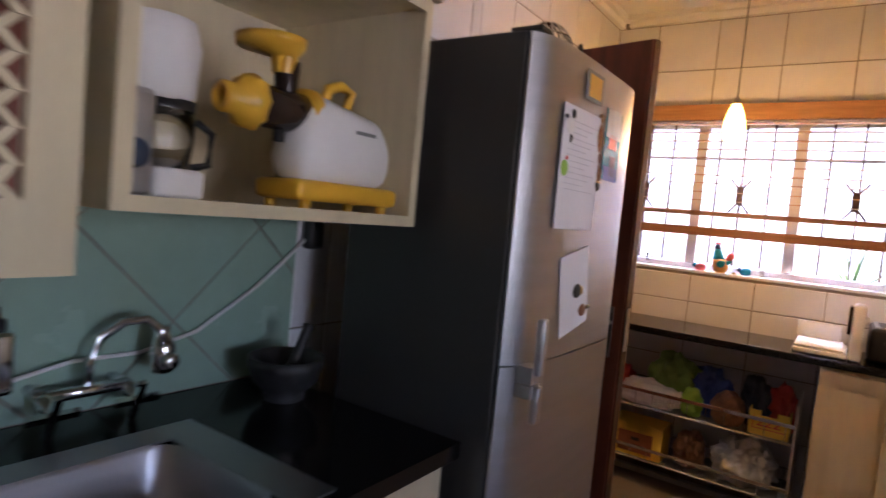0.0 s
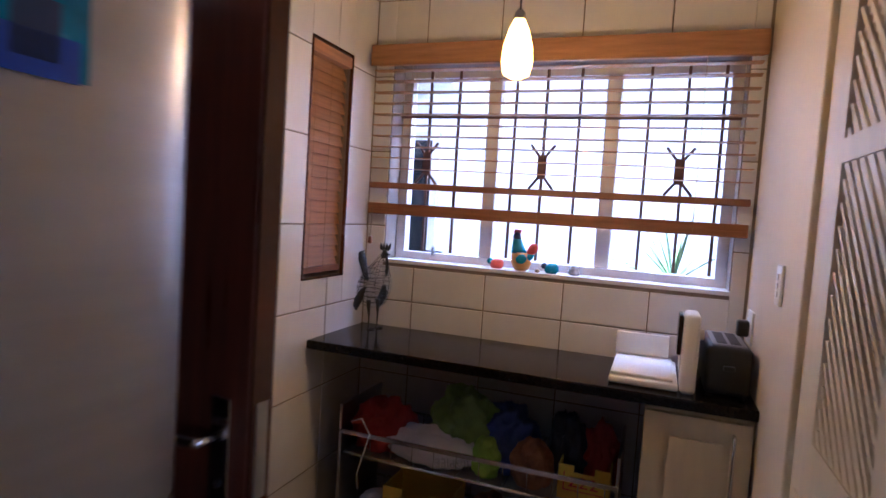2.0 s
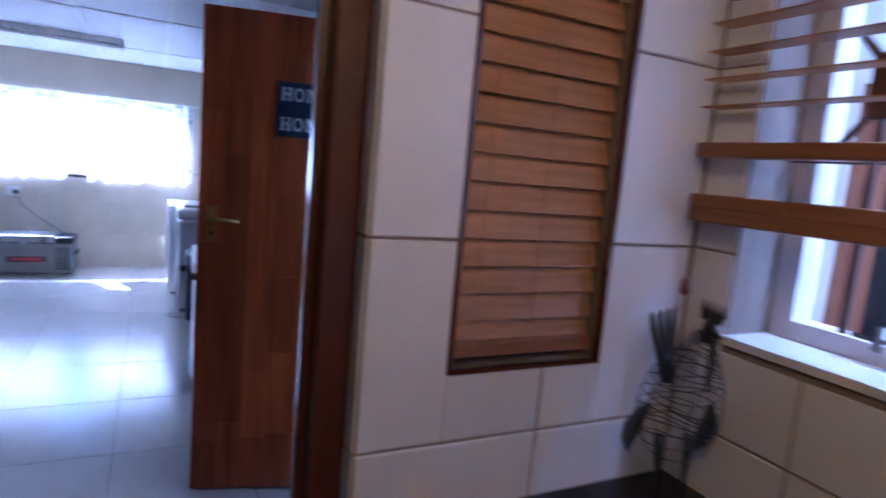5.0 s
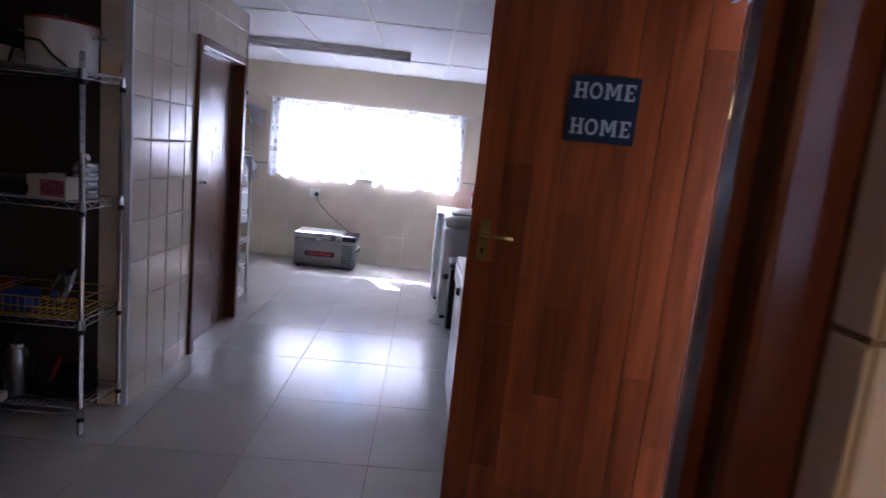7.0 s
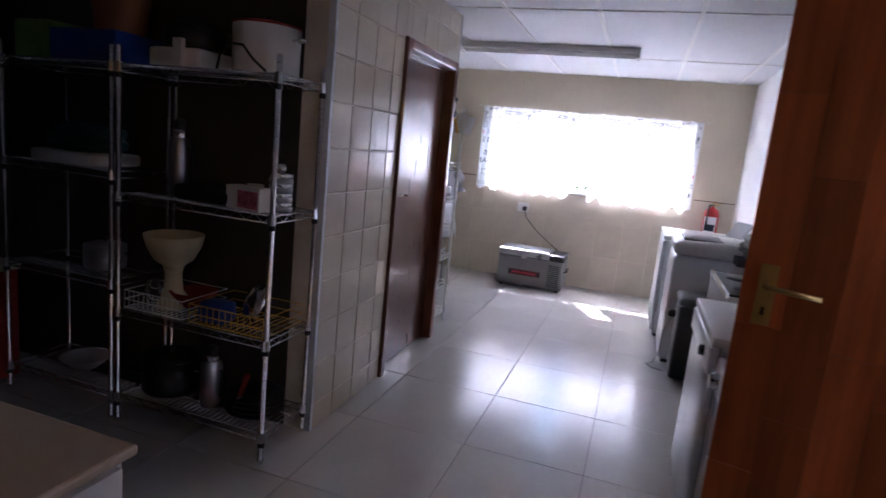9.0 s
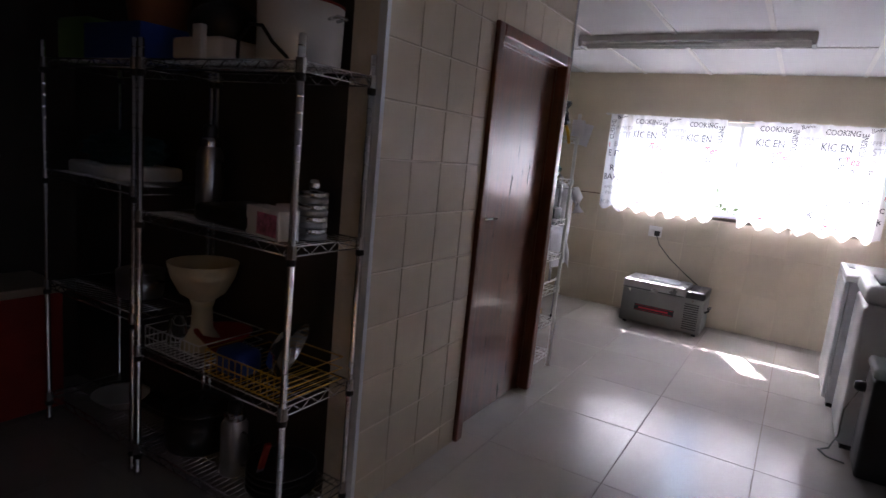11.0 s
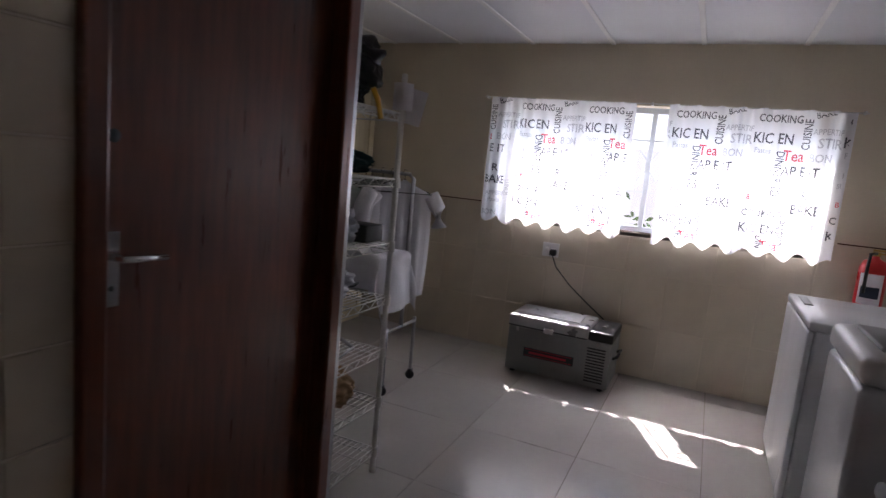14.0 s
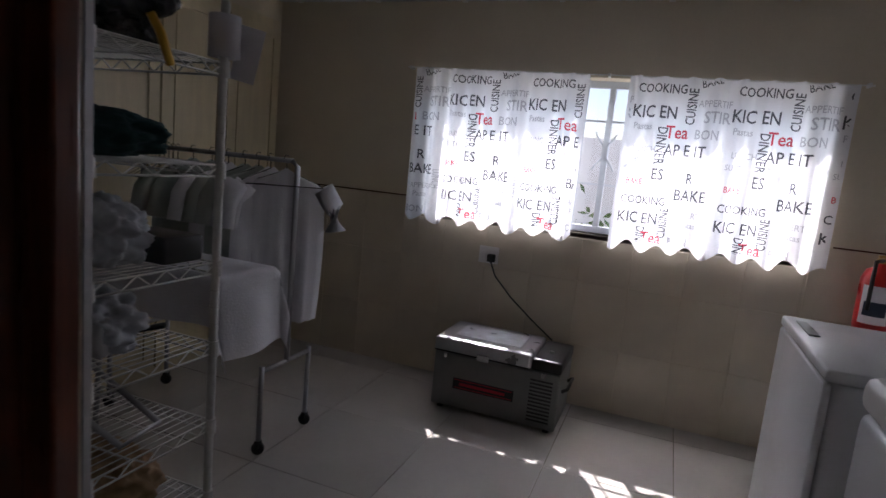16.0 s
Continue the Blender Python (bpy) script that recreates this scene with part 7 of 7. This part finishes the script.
# ---- outside ----
def yard():
    d = thing("yard_window", "dark brown-framed window in the yard wall", "window", pose(-1.80, 6.2, 0.7))
    part("frame", boxes((0, 0.06, -0.05, 0, 0, 1.42), (0.40, 0.46, -0.05, 0, 0, 1.42), (0.06, 0.40, -0.05, 0, 0, 0.06), (0.06, 0.40, -0.05, 0, 1.36, 1.42)), FRAME_PAINT, d)
    part("shutter", box(0.06, 0.22, -0.035, -0.01, 0.06, 1.36), CARTON_BROWN, d, "brown shutter leaf")
    part("pane", box(0.22, 0.40, -0.03, -0.015, 0.06, 1.36), DARK_GLASS, d)
    p = thing("yard_plant", "spiky palm-like plant in the yard", "plant", pose(0.44, 5.45, -0.14))
    part("trunk", tube([(0, 0, 0), (0.03, 0, 0.6), (0.0, 0.02, 1.30)], 0.04, 8), CARTON_BROWN, p)
    for k in range(46):
        a, e, L = random.uniform(0, 6.28), random.uniform(-0.3, 1.4), random.uniform(0.3, 0.62)
        bm = bmesh.new()
        pts = []
        for i in range(6):
            t = i / 5
            r = L * t
            pts.append(Vector((math.cos(a) * r * math.cos(e), math.sin(a) * r * math.cos(e), 1.30 + r * math.sin(e) - 0.35 * r * r)))
        side = Vector((-math.sin(a), math.cos(a), 0))
        l0 = [bm.verts.new(q + side * 0.010 * (1 - abs(2 * i / 5 - 0.8) * 0.7)) for i, q in enumerate(pts)]
        l1 = [bm.verts.new(q - side * 0.010 * (1 - abs(2 * i / 5 - 0.8) * 0.7) + Vector((0, 0, 0.004))) for i, q in enumerate(pts)]
        for i in range(5):
            bm.faces.new((l0[i], l0[i + 1], l1[i + 1], l1[i]))
        part("leaf", bm, LEAF, p)
    b = thing("garden_shrub", "green leafy shrub by the boundary wall", "shrub", pose(-9.6, 2.45, -0.14))
    part("stem", tube([(0, 0, 0), (0, 0.02, 0.9)], 0.03, 6), CARTON_BROWN, b)
    me = bmesh.new()
    for k in range(420):
        c = Vector((random.gauss(0, 0.22), random.gauss(0, 0.32), 0.95 + random.gauss(0, 0.17)))
        u = Vector((random.gauss(0, 1), random.gauss(0, 1), random.gauss(0, 1))).normalized() * 0.05
        v = u.cross(Vector((random.gauss(0, 1), random.gauss(0, 1), random.gauss(0, 1)))).normalized() * 0.022
        me.faces.new([me.verts.new(q) for q in (c - u, c + v, c + u, c - v)])
    part("foliage", me, LEAF, b)
    for k in range(3):
        pt = thing("flower_pot", "terracotta pot with a small plant by the yard wall", "pot", pose(0.30 + 0.32 * k, 5.85, -0.14), group="yard pots")
        part("pot", lathe([(0.09, 0), (0.13, 0.24), (0.14, 0.24), (0.14, 0.27), (0.12, 0.27), (0.08, 0.02), (0, 0.02)], 18), OCHRE, pt)
        part("foliage", moved(blob(0.16, 0.16, 0.2, 50 + k, 0.5, 3, 3, False), pose(0, 0, 0.22)), LEAF, pt)


yard()


# ---- ceilings and wall trim ----
def coving():
    c = thing("cornice", "white curved cornice round the kitchen ceiling", "trim", pose(0, 0, KCEIL), kind="structure")
    for nm, rows in (("west", (KX, KX + 0.07, -2.2, KN)), ("north", (KX + 0.07, 2.7, KN - 0.07, KN))):
        bm = boxes((rows[0], rows[1], rows[2], rows[3], -0.03, 0.0))
        x0, x1, y0, y1 = rows
        if nm == "west":
            add_box(bm, x0, x0 + 0.035, y0, y1, -0.065, -0.03)
        else:
            add_box(bm, x0, x1, y1 - 0.035, y1, -0.065, -0.03)
        part("moulding", bm, PLASTER_WHITE, c)
    s = thing("ceiling_strips", "white cover strips over the ceiling board joints", "trim", pose(0, 0, SCEIL), kind="structure")
    for y in (0.41, 1.02, 1.63, 2.24, 2.85, 3.46, 4.07):
        part("strip", box(SW, KX - 0.135, y - 0.016, y + 0.016, -0.008, 0.0, 0.002), PLASTER_WHITE, s)
    for x in (-2.78, -4.0, -5.22, -6.95):
        part("strip", box(x - 0.016, x + 0.016, 0.3, SN, -0.006, 0.0, 0.001), PLASTER_WHITE, s)


coving()


# ---- tiles ----
TILE_MESH = {}


def tile_mesh(w, h, t, material):
    """A tile with softened edges in x (w) and z (h), its face at y = -t."""
    key = (round(w, 3), round(h, 3), t, material.name)
    if key not in TILE_MESH:
        bm = bmesh.new()
        e = 0.0025
        back = [bm.verts.new(p) for p in ((0, 0, 0), (w, 0, 0), (w, 0, h), (0, 0, h))]
        mid = [bm.verts.new(p) for p in ((0, -t + e, 0), (w, -t + e, 0), (w, -t + e, h), (0, -t + e, h))]
        top = [bm.verts.new(p) for p in ((e, -t, e), (w - e, -t, e), (w - e, -t, h - e), (e, -t, h - e))]
        for a, b in ((back, mid), (mid, top)):
            for i in range(4):
                bm.faces.new((a[i], a[(i + 1) % 4], b[(i + 1) % 4], b[i]))
        bm.faces.new(top)
        TILE_MESH[key] = mesh_of("tile", bm, material)
    return TILE_MESH[key]


def tiled(wall, m, u0, u1, z0, z1, tw, th, ou, oz, joint, t, material, holes=()):
    """Tiles on a wall: u along m's x axis, z up, faces towards m's -y; ou and oz place one joint crossing."""
    i0, j0 = math.floor((u0 - ou) / tw), math.floor((z0 - oz) / th)
    i = i0
    while ou + i * tw < u1:
        j = j0
        while oz + j * th < z1:
            a, b = max(u0, ou + i * tw + joint / 2), min(u1, ou + (i + 1) * tw - joint / 2)
            c, d = max(z0, oz + j * th + joint / 2), min(z1, oz + (j + 1) * th - joint / 2)
            if b - a > 0.012 and d - c > 0.012:
                for p, q, r, s in wall_pieces(a, b, c, d, holes):
                    if q - p > 0.01 and s - r > 0.01:
                        ob = new("tile", tile_mesh(q - p, s - r, t, material))
                        ob.parent = wall
                        ob.matrix_basis = m @ pose(p, random.uniform(-0.0006, 0.0006), r)
            j += 1
        i += 1


# kitchen west wall: faces +x, u runs along +y
west = pose(KX - 0.004, 0, 0, 0, 0, 90)
tiled(wall_kw, west, 1.735, KN - 0.002, 0.0, KCEIL - 0.068, 0.356, 0.356, 3.657, 1.056, 0.005, 0.004, WHITE_TILE, [(DOOR_K[0], 3.655, -1, 2.135), (BLIND_W[0] - 0.008, BLIND_W[1] + 0.008, BLIND_W[2] - 0.008, BLIND_W[3] + 0.008)])
# doorway reveal on the north side, faces -y
tiled(wall_kw, pose(KX - 0.042, DOOR_K[1] + 0.0005, 0), 0.0, 0.041, 0.0, 2.13, 0.356, 0.356, 0.043, 1.056, 0.005, 0.003, WHITE_TILE)
# kitchen north wall: faces -y
tiled(wall_kn, pose(0, KN + 0.004, 0), KX + 0.002, KEAST - 0.002, 0.0, KCEIL - 0.068, 0.3555, 0.356, -0.030, 1.056, 0.005, 0.004, WHITE_TILE, [(WIN_K[0] - 0.004, WIN_K[1] + 0.004, WIN_K[2] - 0.03, WIN_K[3])])
# scullery block: faces +y, u runs along -x
tiled(wall_block, pose(0, BLOCK_S - 0.004, 0, 0, 0, 180), -BLOCK_E + 0.004, -BLOCK_W - 0.002, 0.0, SCEIL, 0.222, 0.215, 3.66 + 0.222, 1.425, 0.005, 0.004, BEIGE_TILE, [(-BROWN_DOOR[1], -BROWN_DOOR[0], -1, 2.092)])
# scullery west wall, up to the dado line: faces +x
tiled(wall_sw, pose(SW, 0, 0, 0, 0, 90), NICHE_S, SN, 0.0, 1.175, 0.30, 0.392, 1.94, 1.176, 0.002, 0.003, BEIGE_TILE, [(WIN_S[0], WIN_S[1], WIN_S[2] - 0.03, 9)])


dado = thing("dado_line", "thin brown joint line along the scullery wall", "trim", pose(SW, 0, 1.172), kind="structure")
for y0, y1 in ((NICHE_S, 1.34), (3.83, SN)):
    part("strip", boxes((0.0, 0.006, y0, y1, 0.004, 0.012)), BROWN_PAINT, dado)


def green_splash():
    """Square tiles set on their corners behind the sink, clipped to the splashback."""
    back = thing("splashback", "sage green tiles set diagonally behind the sink", "splashback", pose(KX - 0.004, 0, 0, 0, 0, 90), kind="structure")
    y0, y1, z0, z1 = -0.6, 1.733, 0.932, 1.46
    side = 0.352
    cy, cz = 1.345, 1.119
    part("bed", box(y0, y1, -0.002, 0.0, z0, z1), GROUT, back)
    r = side / math.sqrt(2) - 0.003
    for i in range(-8, 9):
        for j in range(-8, 9):
            u = cy + (i - j) * side / math.sqrt(2)
            v = cz + (i + j + 1) * side / math.sqrt(2)
            poly = [Vector((u - r, v)), Vector((u, v - r)), Vector((u + r, v)), Vector((u, v + r))]
            for axis, lim, sg in ((0, y0, 1), (0, y1 - 0.002, -1), (1, z0, 1), (1, z1, -1)):
                out = []
                for k in range(len(poly)):
                    p, q = poly[k], poly[(k + 1) % len(poly)]
                    dp, dq = sg * (p[axis] - lim), sg * (q[axis] - lim)
                    if dp >= 0:
                        out.append(p)
                    if dp * dq < 0:
                        out.append(p.lerp(q, dp / (dp - dq)))
                poly = out
                if len(poly) < 3:
                    break
            if len(poly) < 3:
                continue
            c = sum(poly, Vector((0, 0))) / len(poly)
            if max((p - c).length for p in poly) < 0.03:
                continue
            bm = bmesh.new()
            lo = [bm.verts.new((p.x, -0.002, p.y)) for p in poly]
            hi = [bm.verts.new((p.x + (c.x - p.x) * 0.008, -0.006, p.y + (c.y - p.y) * 0.008)) for p in poly]
            for k in range(len(poly)):
                bm.faces.new((lo[k], lo[(k + 1) % len(poly)], hi[(k + 1) % len(poly)], hi[k]))
            bm.faces.new(hi)
            part("tile", bm, GREEN_TILE, back)


green_splash()


def floor_tiles():
    """Large polished floor tiles in both rooms; joints follow the long room."""
    tx, ty, j = 0.678, 0.604, 0.0035
    for i in range(-13, 5):
        for k in range(-8, 6):
            x0, y0 = -5.965 + i * tx + j / 2, 2.0 + k * ty + j / 2
            x1, y1 = x0 + tx - j, y0 + ty - j
            x0, x1, y0, y1 = max(x0, SW), min(x1, 2.7), max(y0, -2.2), min(y1, SN + 0.25)
            if x1 - x0 < 0.02 or y1 - y0 < 0.02:
                continue
            if x1 < KX - 0.2 and y1 < -0.2:
                continue
            key = ("floor", round(x1 - x0, 3), round(y1 - y0, 3))
            if key not in TILE_MESH:
                TILE_MESH[key] = mesh_of("floor_tile", box(0, x1 - x0, 0, y1 - y0, -0.006, 0.0, 0.0008, 1), FLOOR_TILE)
            ob = new("floor_tile", TILE_MESH[key])
            ob.parent = floor
            ob.matrix_basis = pose(x0, y0, random.uniform(-0.0004, 0.0))


floor_tiles()
